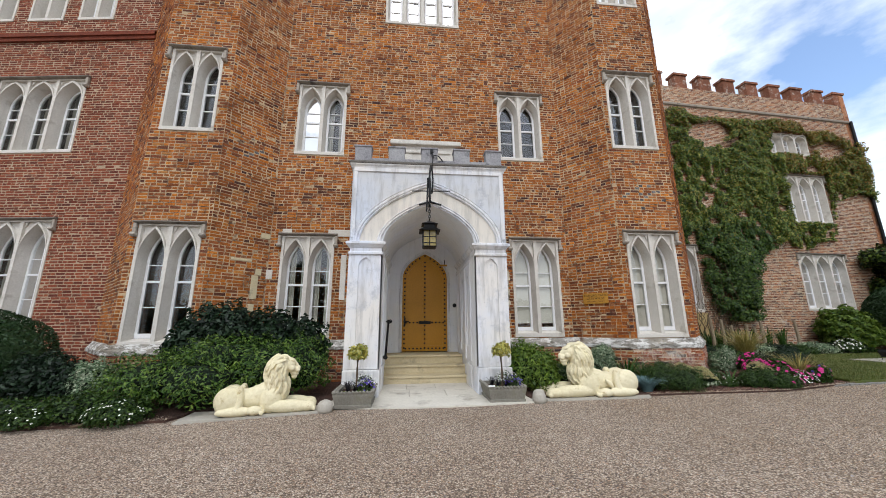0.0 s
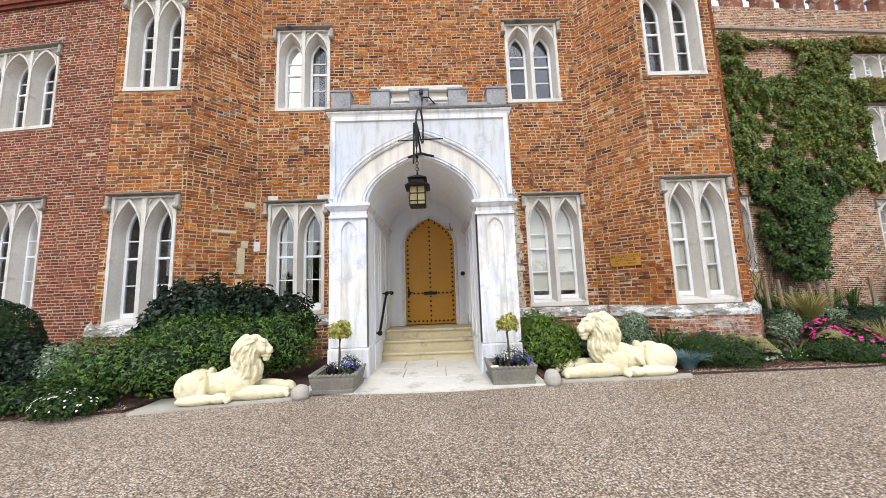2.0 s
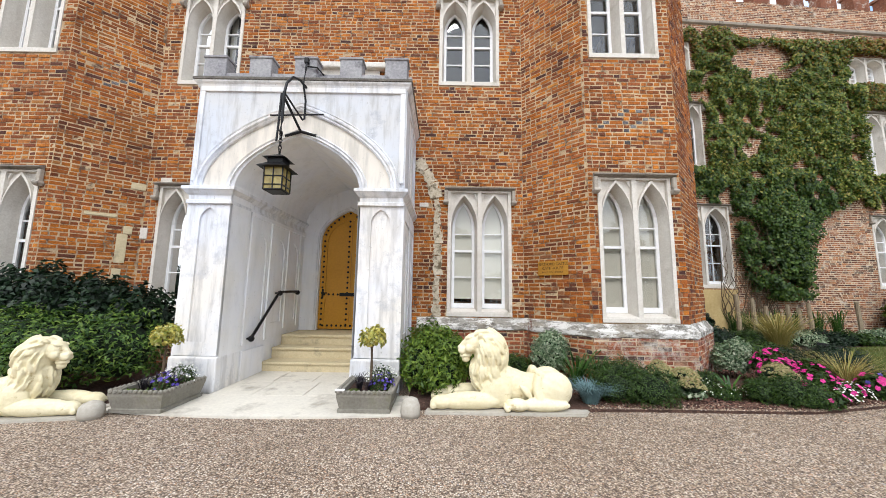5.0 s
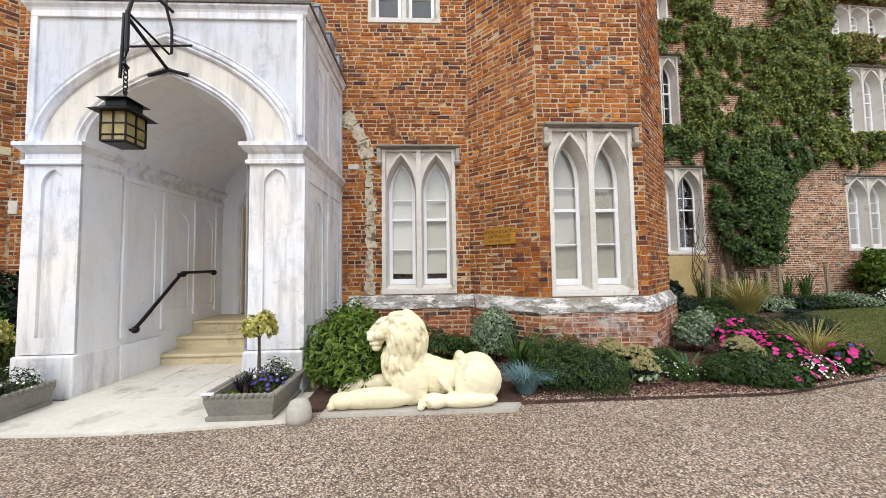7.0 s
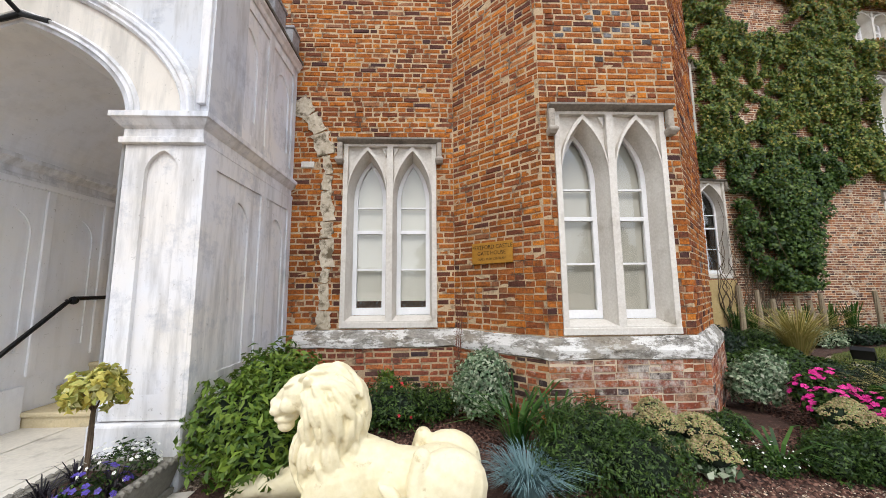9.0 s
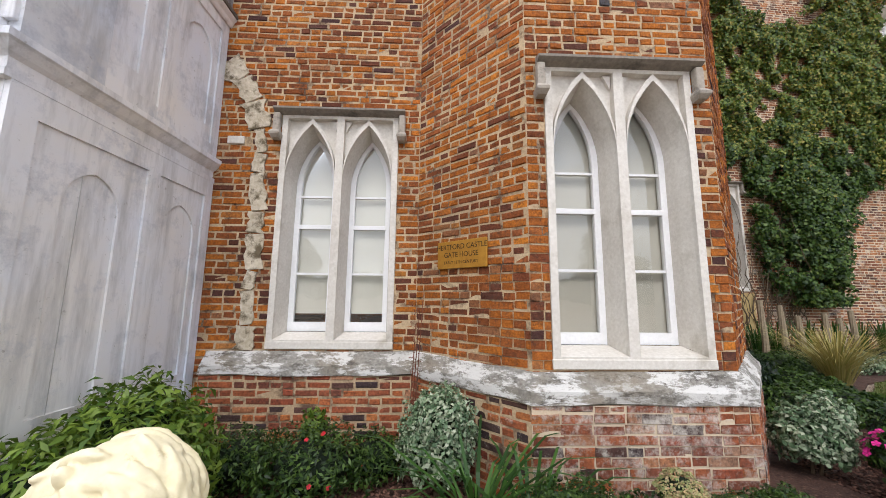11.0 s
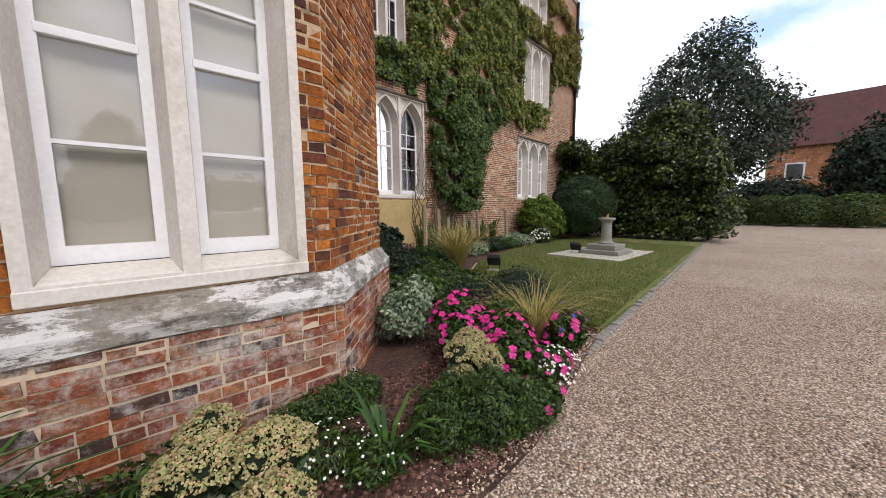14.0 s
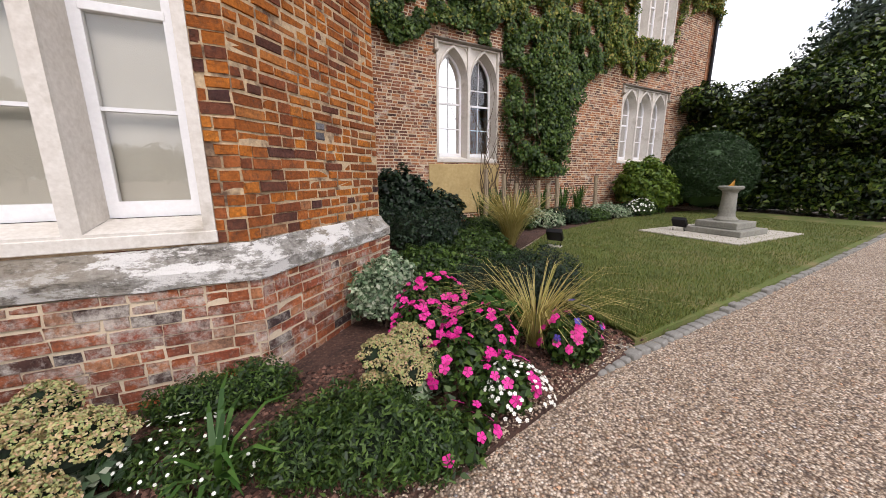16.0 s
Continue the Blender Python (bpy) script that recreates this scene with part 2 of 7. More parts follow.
M_PAVE = mat("porch_flagstone", rgb("bfb9ad"), rgb("d4cec0"), 30, 1.1, 0.85, 0.3, 0.003, stain=rgb("9c9588"), stain_scale=2.5)
M_LION = mat("cream_painted_stone", rgb("d2c69f"), rgb("e2d8b8"), 25, 2, 0.65, 0.5, 0.006, stain=rgb("a48e5e"), stain_at=(0.60, 0.74), stain_scale=9)
M_SLAB = mat("grey_concrete_slab", rgb("9d978b"), rgb("b5afa3"), 30, 2, 0.9, 0.4, 0.004)
M_PLANTER = mat("grey_trough_stone", rgb("6f6b62"), rgb("8a867b"), 40, 3, 0.9, 0.6, 0.005, stain=rgb("76745f"), stain_scale=4)
M_SOIL = mat("bark_mulch", rgb("2e211c"), rgb("5a4238"), 55, 4, 0.95, 1.0, 0.02, stain=rgb("6e5548"), stain_at=(0.55, 0.65), stain_scale=38)
M_BRASS = mat("tarnished_brass", rgb("a2722c"), rgb("bc8a38"), 30, 6, 0.42, 0.1, 0.001, metal=0.45)
M_LAMPGLASS = mat("amber_lantern_glass", rgb("7a6a3c"), rgb("a39560"), 12, 9, 0.15, 0.2, 0.002)
# red-brown taken darker: the roof's shading is put into the tile colour
M_ROOF = mat("clay_tile_roof", rgb("3c2626"), rgb("523430"), 20, 2, 0.9, 0.5, 0.01)
M_BARK = mat("brown_bark", rgb("4a3f33"), rgb("6a5a48"), 25, 4, 0.95, 0.8, 0.01)
M_POST = mat("grey_weathered_wood", rgb("7a6d5a"), rgb("978871"), 25, 4, 0.9, 0.5, 0.005)
M_KERB = mat("granite_sett", rgb("67655f"), rgb("8a8780"), 60, 4, 0.9, 0.5, 0.005)
M_SUNDIAL = mat("lichened_stone", rgb("6f6e66"), rgb("8d8b80"), 35, 3, 0.9, 0.5, 0.005, stain=rgb("6f6d60"), stain_scale=6)


def gravel_mat():
    m, n, l, p = node_mat("shingle_gravel")
    v = n.new("ShaderNodeTexCoord").outputs["Object"]
    vo = n.new("ShaderNodeTexVoronoi")
    vo.inputs["Scale"].default_value = 78
    l.new(v, vo.inputs["Vector"])
    sep = n.new("ShaderNodeSeparateColor")
    l.new(vo.outputs["Color"], sep.inputs["Color"])
    c = ramp(n, l, sep.outputs[0], [(0.0, rgb("74685f")), (0.2, rgb("9e8d7b")), (0.45, rgb("b7a48f")), (0.7, rgb("ccbaa5")), (0.88, rgb("e4d9c9")), (0.95, rgb("c09a7a")), (1.0, rgb("a5a3a2"))])
    # shade between the stones, multiplied into their colour
    gap_shade = ramp(n, l, vo.outputs["Distance"], [(0.30, (1, 1, 1)), (0.72, (0.30, 0.26, 0.23))])
    c = mix(n, l, 1.0, c, gap_shade, "MULTIPLY")
    c = mix(n, l, 0.6, c, ramp(n, l, noise_node(n, l, v, 0.7, 6, 0.6), [(0.32, (0.74, 0.69, 0.63)), (0.6, (1.08, 1.08, 1.08))]), "MULTIPLY")
    l.new(c, p.inputs["Base Color"])
    p.inputs["Roughness"].default_value = 0.9
    inv = n.new("ShaderNodeMath")
    inv.operation = "SUBTRACT"
    inv.inputs[0].default_value = 1.0
    l.new(vo.outputs["Distance"], inv.inputs[1])
    bump(n, l, p, inv.outputs[0], 1.0, 0.012)
    return m


def glass_mat(name="window_glass"):
    """Old sheet glass: clear, with a strong slightly wavy mirror image."""
    m, n, l, p = node_mat(name)
    v = n.new("ShaderNodeTexCoord").outputs["Object"]
    b = n.new("ShaderNodeBump")
    b.inputs["Strength"].default_value, b.inputs["Distance"].default_value = 0.08, 0.02
    l.new(noise_node(n, l, v, 2.5, 2), b.inputs["Height"])
    t, g, f, ms = n.new("ShaderNodeBsdfTransparent"), n.new("ShaderNodeBsdfGlossy"), n.new("ShaderNodeFresnel"), n.new("ShaderNodeMixShader")
    t.inputs["Color"].default_value = (0.9, 0.92, 0.91, 1)
    g.inputs["Roughness"].default_value = 0.015
    f.inputs["IOR"].default_value = 2.1
    l.new(b.outputs["Normal"], g.inputs["Normal"])
    l.new(f.outputs[0], ms.inputs[0]), l.new(t.outputs[0], ms.inputs[1]), l.new(g.outputs[0], ms.inputs[2])
    l.new(ms.outputs[0], n["Material Output"].inputs["Surface"])
    n.remove(p)
    return m


def leaf_mat(name, cols, rough=0.5, trans=0.25):
    """Leaves: each its own shade, slightly translucent."""
    m, n, l, p = node_mat(name)
    rnd = n.new("ShaderNodeNewGeometry").outputs["Random Per Island"]
    k = len(cols) - 1
    c = ramp(n, l, rnd, [(i / k, rgb(h)) for i, h in enumerate(cols)])
    v = n.new("ShaderNodeTexCoord").outputs["Object"]
    c = mix(n, l, 0.5, c, ramp(n, l, noise_node(n, l, v, 3.5, 3), [(0.3, (0.6, 0.6, 0.55)), (0.7, (1.2, 1.2, 1.1))]), "MULTIPLY")
    l.new(c, p.inputs["Base Color"])
    p.inputs["Roughness"].default_value = rough
    p.inputs["Specular IOR Level"].default_value = 0.35
    tr = n.new("ShaderNodeBsdfTranslucent")
    l.new(c, tr.inputs["Color"])
    ms = n.new("ShaderNodeMixShader")
    ms.inputs[0].default_value = trans
    l.new(p.outputs[0], ms.inputs[1]), l.new(tr.outputs[0], ms.inputs[2])
    l.new(ms.outputs[0], n["Material Output"].inputs["Surface"])
    return m


# near-black green: the shade inside plants, put into a solid core's colour
M_CORE = mat("foliage_shade_core", rgb("0e160c"), rgb("1c2a16"), 30, 5, 0.95, 0.5, 0.01)
M_OCHRE = mat("ochre_render", rgb("a08a5c"), rgb("b9a272"), 14, 1.5, 0.9, 0.4, 0.005)
M_GRAVEL = gravel_mat()
M_GLASS = glass_mat()
L_SHRUB = leaf_mat("shrub_leaf", ["1e3016", "2c421c", "3f5624", "587034"])
L_FEATHER = leaf_mat("feathery_shrub_leaf", ["22381a", "375220", "52702c", "748a3c"])
L_DARK = leaf_mat("dark_shrub_leaf", ["141f16", "1c2b1e", "273a28", "364a32"])
L_BOX = leaf_mat("clipped_box_leaf", ["22361e", "304629", "415838"])
L_LIME = leaf_mat("yellow_green_leaf", ["3f5a20", "5c7429", "758a36", "33501f"])
L_GOLD = leaf_mat("variegated_leaf", ["b9a84a", "d4c870", "8a9440", "ddd79a"])
L_GREY = leaf_mat("silver_variegated_leaf", ["4c6248", "66805f", "869a7a", "a8b498", "c2c8b0"])
L_IVY = leaf_mat("creeper_leaf", ["2c4220", "485f2a", "6a7e36", "56692e", "8e9244", "9c8c44"])
# darker copy of the creeper leaf: shade put into its colour
L_IVYDARK = leaf_mat("shaded_creeper_leaf", ["24381c", "384f24", "4c662c", "667838"])
L_IVYRED = leaf_mat("turning_creeper_leaf", ["6a6a2c", "7d6a30", "8a5a2c", "8f8038", "59662a"])
L_TREE = leaf_mat("broad_tree_leaf", ["18241c", "223026", "2e3c2e", "3c4a3a", "4e5c46"])
L_MAG = leaf_mat("glossy_evergreen_leaf", ["142010", "223416", "3c5020", "687832"], rough=0.36, trans=0.1)
L_GRASS = leaf_mat("lawn_blade", ["4a582a", "58662f", "6c7639", "7e7848"])
L_SEDUM = leaf_mat("stonecrop_flower", ["84965c", "9ca268", "b0a270", "c09878", "94a066", "c8a48c"], trans=0.1)
L_PINK = leaf_mat("magenta_petal", ["c81878", "d82a8c", "e23a98", "b81470"], trans=0.2)
L_WHITE = leaf_mat("white_petal", ["e8e8e0", "f4f4ee", "dcdcd0"], trans=0.2)
L_PURPLE = leaf_mat("violet_petal", ["4a3a8c", "5a4aa8", "3c2f70"], trans=0.2)
L_STRAW = leaf_mat("straw_grass", ["9a8a50", "b3a468", "a89a5c", "7c8040"])
L_BLUE = leaf_mat("blue_fescue", ["5d7a80", "7a979c", "6b878a"])
L_STRAP = leaf_mat("strap_leaf", ["26421c", "365824", "4c6c30"])
L_HEDGE = leaf_mat("clipped_hedge_leaf", ["33441f", "46582a", "5c6e38"])
L_BLACK = leaf_mat("black_strap_leaf", ["1a181c", "26222a", "302a34"])

# ---------------- building tools ----------------
def mesh_object(name, bm, material, parent=None):
    me = bpy.data.meshes.new(name)
    bmesh.ops.recalc_face_normals(bm, faces=bm.faces)
    bm.to_mesh(me)
    bm.free()
    me.materials.append(material)
    ob = new(name, me)
    if parent:
        ob.parent = parent
    return ob


def part(name, bm, material, parent, label=""):
    ob = mesh_object(name, bm, material, parent)
    if label:
        tagged(ob, label)
    return ob


def raw_object(name, verts, faces, material, parent=None, smooth=False):
    me = bpy.data.meshes.new(name)
    me.from_pydata(verts, [], faces)
    me.materials.append(material)
    if smooth:
        me.shade_smooth()
    ob = new(name, me)
    if parent:
        ob.parent = parent
    return ob


def thing(name, m, label, category, group="", kind=""):
    ob = new(name)
    ob.empty_display_size = 0.1
    ob.matrix_world = m
    return tagged(ob, label, category, group, kind)


def box(bm, x0, x1, y0, y1, z0, z1, bev=0.0):
    r = bmesh.ops.create_cube(bm, size=1.0)
    for v in r["verts"]:
        v.co = Vector(((x0 + x1) / 2 + v.co.x * (x1 - x0), (y0 + y1) / 2 + v.co.y * (y1 - y0), (z0 + z1) / 2 + v.co.z * (z1 - z0)))
    if bev:
        es = {e for v in r["verts"] for e in v.link_edges}
        bmesh.ops.bevel(bm, geom=list(es), offset=bev, segments=2, affect="EDGES", profile=0.5)
    return bm


def box_bm(*a, **k):
    return box(bmesh.new(), *a, **k)


def quad(bm, *pts):
    try:
        return bm.faces.new([bm.verts.new(p) for p in pts])
    except ValueError:
        return None


def prism(bm, outline, y0, y1):
    """Solid from an outline of (x, z) points between y0 and y1."""
    a = [bm.verts.new((x, y0, z)) for x, z in outline]
    b = [bm.verts.new((x, y1, z)) for x, z in outline]
    bm.faces.new(a)
    bm.faces.new(b[::-1])
    for i in range(len(a)):
        j = (i + 1) % len(a)
        bm.faces.new((a[i], b[i], b[j], a[j]))
    return bm


def band(bm, a, b):
    """Quads between two rows of points of the same number."""
    va, vb = [bm.verts.new(p) for p in a], [bm.verts.new(p) for p in b]
    for i in range(len(a) - 1):
        bm.faces.new((va[i], va[i + 1], vb[i + 1], vb[i]))
    return bm


def sweep(bm, path, profile, closed=False):
    """Profile of (side, up) offsets carried along a path of points in a plane of constant y: side is -y, up is the outward normal in xz."""
    rows = []
    for i, p in enumerate(path):
        a, b = Vector(path[max(i - 1, 0)]), Vector(path[min(i + 1, len(path) - 1)])
        t = (b - a).normalized()
        nrm = Vector((-t.z, 0, t.x))
        rows.append([bm.verts.new(Vector(p) + nrm * u + Vector((0, -s, 0))) for s, u in profile])
    for i in range(len(rows) - 1):
        for j in range(len(profile) - 1):
            bm.faces.new((rows[i][j], rows[i + 1][j], rows[i + 1][j + 1], rows[i][j + 1]))
    return bm


def tube(bm, pts, r, sides=8, taper=None):
    """Round bar along points; taper: radius at the end."""
    pts = [Vector(p) for p in pts]
    rows = []
    for i, p in enumerate(pts):
        t = (pts[min(i + 1, len(pts) - 1)] - pts[max(i - 1, 0)]).normalized()
        q = t.to_track_quat("Z", "Y")
        rr = r if taper is None else r + (taper - r) * i / (len(pts) - 1)
        rows.append([bm.verts.new(p + q @ Vector((rr * math.cos(k * 2 * math.pi / sides), rr * math.sin(k * 2 * math.pi / sides), 0))) for k in range(sides)])
    for a, b in zip(rows, rows[1:]):
        for k in range(sides):
            bm.faces.new((a[k], a[(k + 1) % sides], b[(k + 1) % sides], b[k]))
    bm.faces.new(rows[0][::-1])
    bm.faces.new(rows[-1])
    return bm


def lathe(bm, profile, sides=24, centre=(0, 0, 0)):
    rows = []
    for r, z in profile:
        rows.append([bm.verts.new((centre[0] + r * math.cos(k * 2 * math.pi / sides), centre[1] + r * math.sin(k * 2 * math.pi / sides), centre[2] + z)) for k in range(sides)])
    for a, b in zip(rows, rows[1:]):
        for k in range(sides):
            bm.faces.new((a[k], a[(k + 1) % sides], b[(k + 1) % sides], b[k]))
    bm.faces.new(rows[0][::-1])
    bm.faces.new(rows[-1])
    return bm


def arch(cx, w, z0, spring, apex, n=8):
    """Outline of a pointed opening from its lower left over the apex to its lower right, as (x, z)."""
    h, rise = w / 2, apex - spring
    left = [(cx - h, z0)]
    for i in range(n + 1):
        s = i / n
        if rise > h * 1.2:
            # two-centred arc
            rad = (h * h + rise * rise) / (2 * h)
            ang = s * math.asin(min(1, rise / rad))
            x, z = -h + rad * (1 - math.cos(ang)), spring + rad * math.sin(ang)
        else:
            # depressed arch: tight haunches, nearly straight to a blunt point
            ang = s * math.pi / 2
            x = -h * (math.cos(ang) ** 0.82)
            z = spring + rise * (0.60 * math.sin(ang) ** 0.9 + 0.40 * (1 + x / h))
        left.append((cx + x, z))
    right = [(2 * cx - x, z) for x, z in left[-2::-1]]
    return left + right


def face_frame(p0, p1):
    d = Vector((p1[0] - p0[0], p1[1] - p0[1], 0))
    u = d.normalized()
    return d.length, u, Vector((u.y, -u.x, 0))


def wall(name, p0, p1, z0, z1, thick, openings, material, label):
    """Upright slab from p0 to p1, its outer face on that line, with openings (u0, u1, z0, z1) right through it."""
    length, u, nrm = face_frame(p0, p1)
    us = sorted({0.0, length, *[min(max(o[k], 0), length) for o in openings for k in (0, 1)]})
    zs = sorted({z0, z1, *[o[k] for o in openings for k in (2, 3)]})
    def solid(i, j):
        if not (0 <= i < len(us) - 1 and 0 <= j < len(zs) - 1):
            return False
        cu, cz = (us[i] + us[i + 1]) / 2, (zs[j] + zs[j + 1]) / 2
        return not any(o[0] < cu < o[1] and o[2] < cz < o[3] for o in openings)
    base = Vector((p0[0], p0[1], 0))
    P = lambda a, z, d: base + u * a - nrm * d + Vector((0, 0, z))
    bm = bmesh.new()
    for i in range(len(us) - 1):
        for j in range(len(zs) - 1):
            if not solid(i, j):
                continue
            a, b, c, d = us[i], us[i + 1], zs[j], zs[j + 1]
            quad(bm, P(a, c, 0), P(b, c, 0), P(b, d, 0), P(a, d, 0))
            quad(bm, P(a, c, thick), P(a, d, thick), P(b, d, thick), P(b, c, thick))
            for di, dj, e in ((-1, 0, ((a, c), (a, d))), (1, 0, ((b, c), (b, d))), (0, -1, ((a, c), (b, c))), (0, 1, ((a, d), (b, d)))):
                if not solid(i + di, j + dj):
                    (s, t), (v, w) = e
                    quad(bm, P(s, t, 0), P(v, w, 0), P(v, w, thick), P(s, t, thick))
    bmesh.ops.remove_doubles(bm, verts=bm.verts, dist=1e-5)
    return tagged(mesh_object(name, bm, material), label, "wall", kind="structure")


def lay_bricks(p0, p1, z0, z1, openings, rng, course=0.067, brick=0.200, joint=0.0105, header=0.58):
    """Courses of bricks on a face: (u0, u1, z0, z1, proud). Openings are left free."""
    length, _, _ = face_frame(p0, p1)
    out = []
    z, row = z0, 0
    while z < z1 - 0.02:
        zt = min(z + course - joint, z1)
        a = -brick * (0.5 if row % 2 else 0.0) - rng.uniform(0, 0.03)
        while a < length:
            w = brick if rng.random() > header else brick * 0.48
            w *= rng.uniform(0.96, 1.03)
            spans = [(max(a, 0.002), min(a + w, length - 0.002))]
            for o in openings:
                if o[2] < zt - 0.01 and o[3] > z + 0.01:
                    nxt = []
                    for s, t in spans:
                        if t <= o[0] or s >= o[1]:
                            nxt.append((s, t))
                        else:
                            nxt += [(s, o[0] - 0.004), (o[1] + 0.004, t)]
                    spans = nxt
            dz = rng.uniform(-0.004, 0.004)
            for s, t in spans:
                if t - s > 0.03:
                    out.append((s, t, z + dz, zt + dz + rng.uniform(-0.005, 0.002), rng.uniform(0.001, 0.009)))
            a += w + joint * rng.uniform(0.8, 1.3)
        z += course
        row += 1
    return out


def brick_mesh(name, p0, p1, bricks, material, parent, rough=0.004):
    length, u, nrm = face_frame(p0, p1)
    base = Vector((p0[0], p0[1], 0))
    rng = random.Random(len(bricks))
    verts, faces = [], []
    e = rough
    for s, t, z, zt, d in bricks:
        k = len(verts)
        for a, b in ((s, z), (t, z), (t, zt), (s, zt)):
            verts.append(base + u * a + Vector((0, 0, b)) - nrm * 0.004)
        for a, b, i, j in ((s, z, 1, 1), (t, z, -1, 1), (t, zt, -1, -1), (s, zt, 1, -1)):
            verts.append(base + u * (a + i * e * rng.uniform(0.2, 2.2)) + Vector((0, 0, b + j * e * rng.uniform(0.2, 1.9))) + nrm * (d + rng.uniform(-0.003, 0.003)))
        faces += [(k + 4, k + 5, k + 6, k + 7), (k, k + 1, k + 5, k + 4), (k + 1, k + 2, k + 6, k + 5), (k + 2, k + 3, k + 7, k + 6), (k + 3, k, k + 4, k + 7)]
    ob = raw_object(name, verts, faces, material, parent)
    return tagged(ob, kind="stuff")


def unit_brick(material, seed):
    bm = bmesh.new()
    box(bm, -0.5, 0.5, -0.5, 0.5, -0.5, 0.5)
    bmesh.ops.bevel(bm, geom=list(bm.edges), offset=0.03, segments=1, affect="EDGES")
    rng = random.Random(seed)
    for v in bm.verts:
        v.co += Vector((rng.uniform(-0.035, 0.03), rng.uniform(-0.16, 0.12), rng.uniform(-0.09, 0.07)))
    me = bpy.data.meshes.new("brick")
    bmesh.ops.recalc_face_normals(bm, faces=bm.faces)
    bm.to_mesh(me)
    bm.free()
    me.materials.append(material)
    return me


def brick_pieces(p0, p1, bricks, meshes, parent):
    length, u, nrm = face_frame(p0, p1)
    ang = math.atan2(u.y, u.x)
    for k, (s, t, z, zt, d) in enumerate(bricks):
        c = Vector((p0[0], p0[1], (z + zt) / 2)) + u * ((s + t) / 2) + nrm * (d / 2 - 0.01)
        ob = new("brick", meshes[k * 5 % 8])
        ob.matrix_world = Matrix.LocRotScale(c, Euler((0, 0, ang)), (t - s, d + 0.02, zt - z))
        ob.parent = parent

# ---------------- the gatehouse ----------------
def gothic_window(name, m, w, h, lights=2, blind=0.0, label="", spring=0.70, hood=True, bars=2, depth=0.21, curtain=False, mid=0.52):
    """Stone window with pointed lights: tracery plate, splayed reveals, hood mould, sill and white sashes. Local x across, y into the wall, z up from the sill's foot."""
    top = thing(name, m, label, "window", kind="structure")
    jamb, mull, sillh = 0.055, 0.075, 0.075
    lw = (w - 2 * jamb - (lights - 1) * mull) / lights
    bm = bmesh.new()
    f = -0.016
    zs, za = h * spring, h - 0.085
    cs = [-w / 2 + jamb + lw / 2 + i * (lw + mull) for i in range(lights)]
    for c in cs:
        o = arch(c, lw, sillh, zs, za)
        i = arch(c, lw - 0.06, sillh + 0.05, zs, za - 0.06)
        band(bm, [(x, f, z) for x, z in o], [(x, f + 0.035, z) for x, z in o])
        mid_o = [((x + xi) / 2 * 0.6 + xi * 0.4, f + 0.14, (z + zi) / 2 * 0.6 + zi * 0.4) for (x, z), (xi, zi) in zip(o, i)]
        band(bm, [(x, f + 0.035, z) for x, z in o], mid_o)
        band(bm, mid_o, [(x, depth, z) for x, z in i])
        band(bm, [(x, depth, z) for x, z in i], [(x, depth + 0.1, z) for x, z in i])
        for (x, z), (x2, z2) in zip(o[1:-2], o[2:-1]):
            # fillet over the arch, sunk spandrel, flush head band
            za_, zb_ = min(z + 0.06, h - 0.03), min(z2 + 0.06, h - 0.03)
            quad(bm, (x, f, z), (x2, f, z2), (x2, f, zb_), (x, f, za_))
            quad(bm, (x, f, za_), (x2, f, zb_), (x2, f + 0.06, zb_), (x, f + 0.06, za_))
            if min(za_, zb_) < h - 0.031:
                quad(bm, (x, f + 0.06, za_), (x2, f + 0.06, zb_), (x2, f + 0.06, h - 0.03), (x, f + 0.06, h - 0.03))
            quad(bm, (x, f, h - 0.03), (x2, f, h - 0.03), (x2, f, h), (x, f, h))
            quad(bm, (x, f, h - 0.03), (x2, f, h - 0.03), (x2, f + 0.06, h - 0.03), (x, f + 0.06, h - 0.03))
        for sg in (-1, 1):
            x = c + sg * lw / 2
            quad(bm, (x, f, zs + 0.06), (x, f, h - 0.03), (x, f + 0.06, h - 0.03), (x, f + 0.06, zs + 0.06))
    xs = [-w / 2] + [v for c in cs for v in (c - lw / 2, c + lw / 2)] + [w / 2]
    for a, b in zip(xs[::2], xs[1::2]):
        quad(bm, (a, f, 0), (b, f, 0), (b, f, h), (a, f, h))
    for c in cs:
        quad(bm, (c - lw / 2, f, 0), (c + lw / 2, f, 0), (c + lw / 2, f, sillh), (c - lw / 2, f, sillh))
        quad(bm, (c - lw / 2, f, sillh), (c + lw / 2, f, sillh), (c + lw / 2 - 0.03, depth, sillh + 0.05), (c - lw / 2 + 0.03, depth, sillh + 0.05))
    for x in (-w / 2, w / 2):
        quad(bm, (x, f, 0), (x, f, h), (x, 0.3, h), (x, 0.3, 0))
    quad(bm, (-w / 2, f, 0), (w / 2, f, 0), (w / 2, 0.3, 0), (-w / 2, 0.3, 0))
    quad(bm, (-w / 2, f, h), (w / 2, f, h), (w / 2, 0.3, h), (-w / 2, 0.3, h))
    # closing plate behind the stone, between the lights
    ys = [-w / 2] + [v for c in cs for v in (c - lw / 2 + 0.03, c + lw / 2 - 0.03)] + [w / 2]
    for a, b in zip(ys[::2], ys[1::2]):
        quad(bm, (a, depth + 0.1, 0), (b, depth + 0.1, 0), (b, depth + 0.1, h), (a, depth + 0.1, h))
    for c in cs:
        i = arch(c, lw - 0.06, sillh + 0.05, zs, za - 0.06)
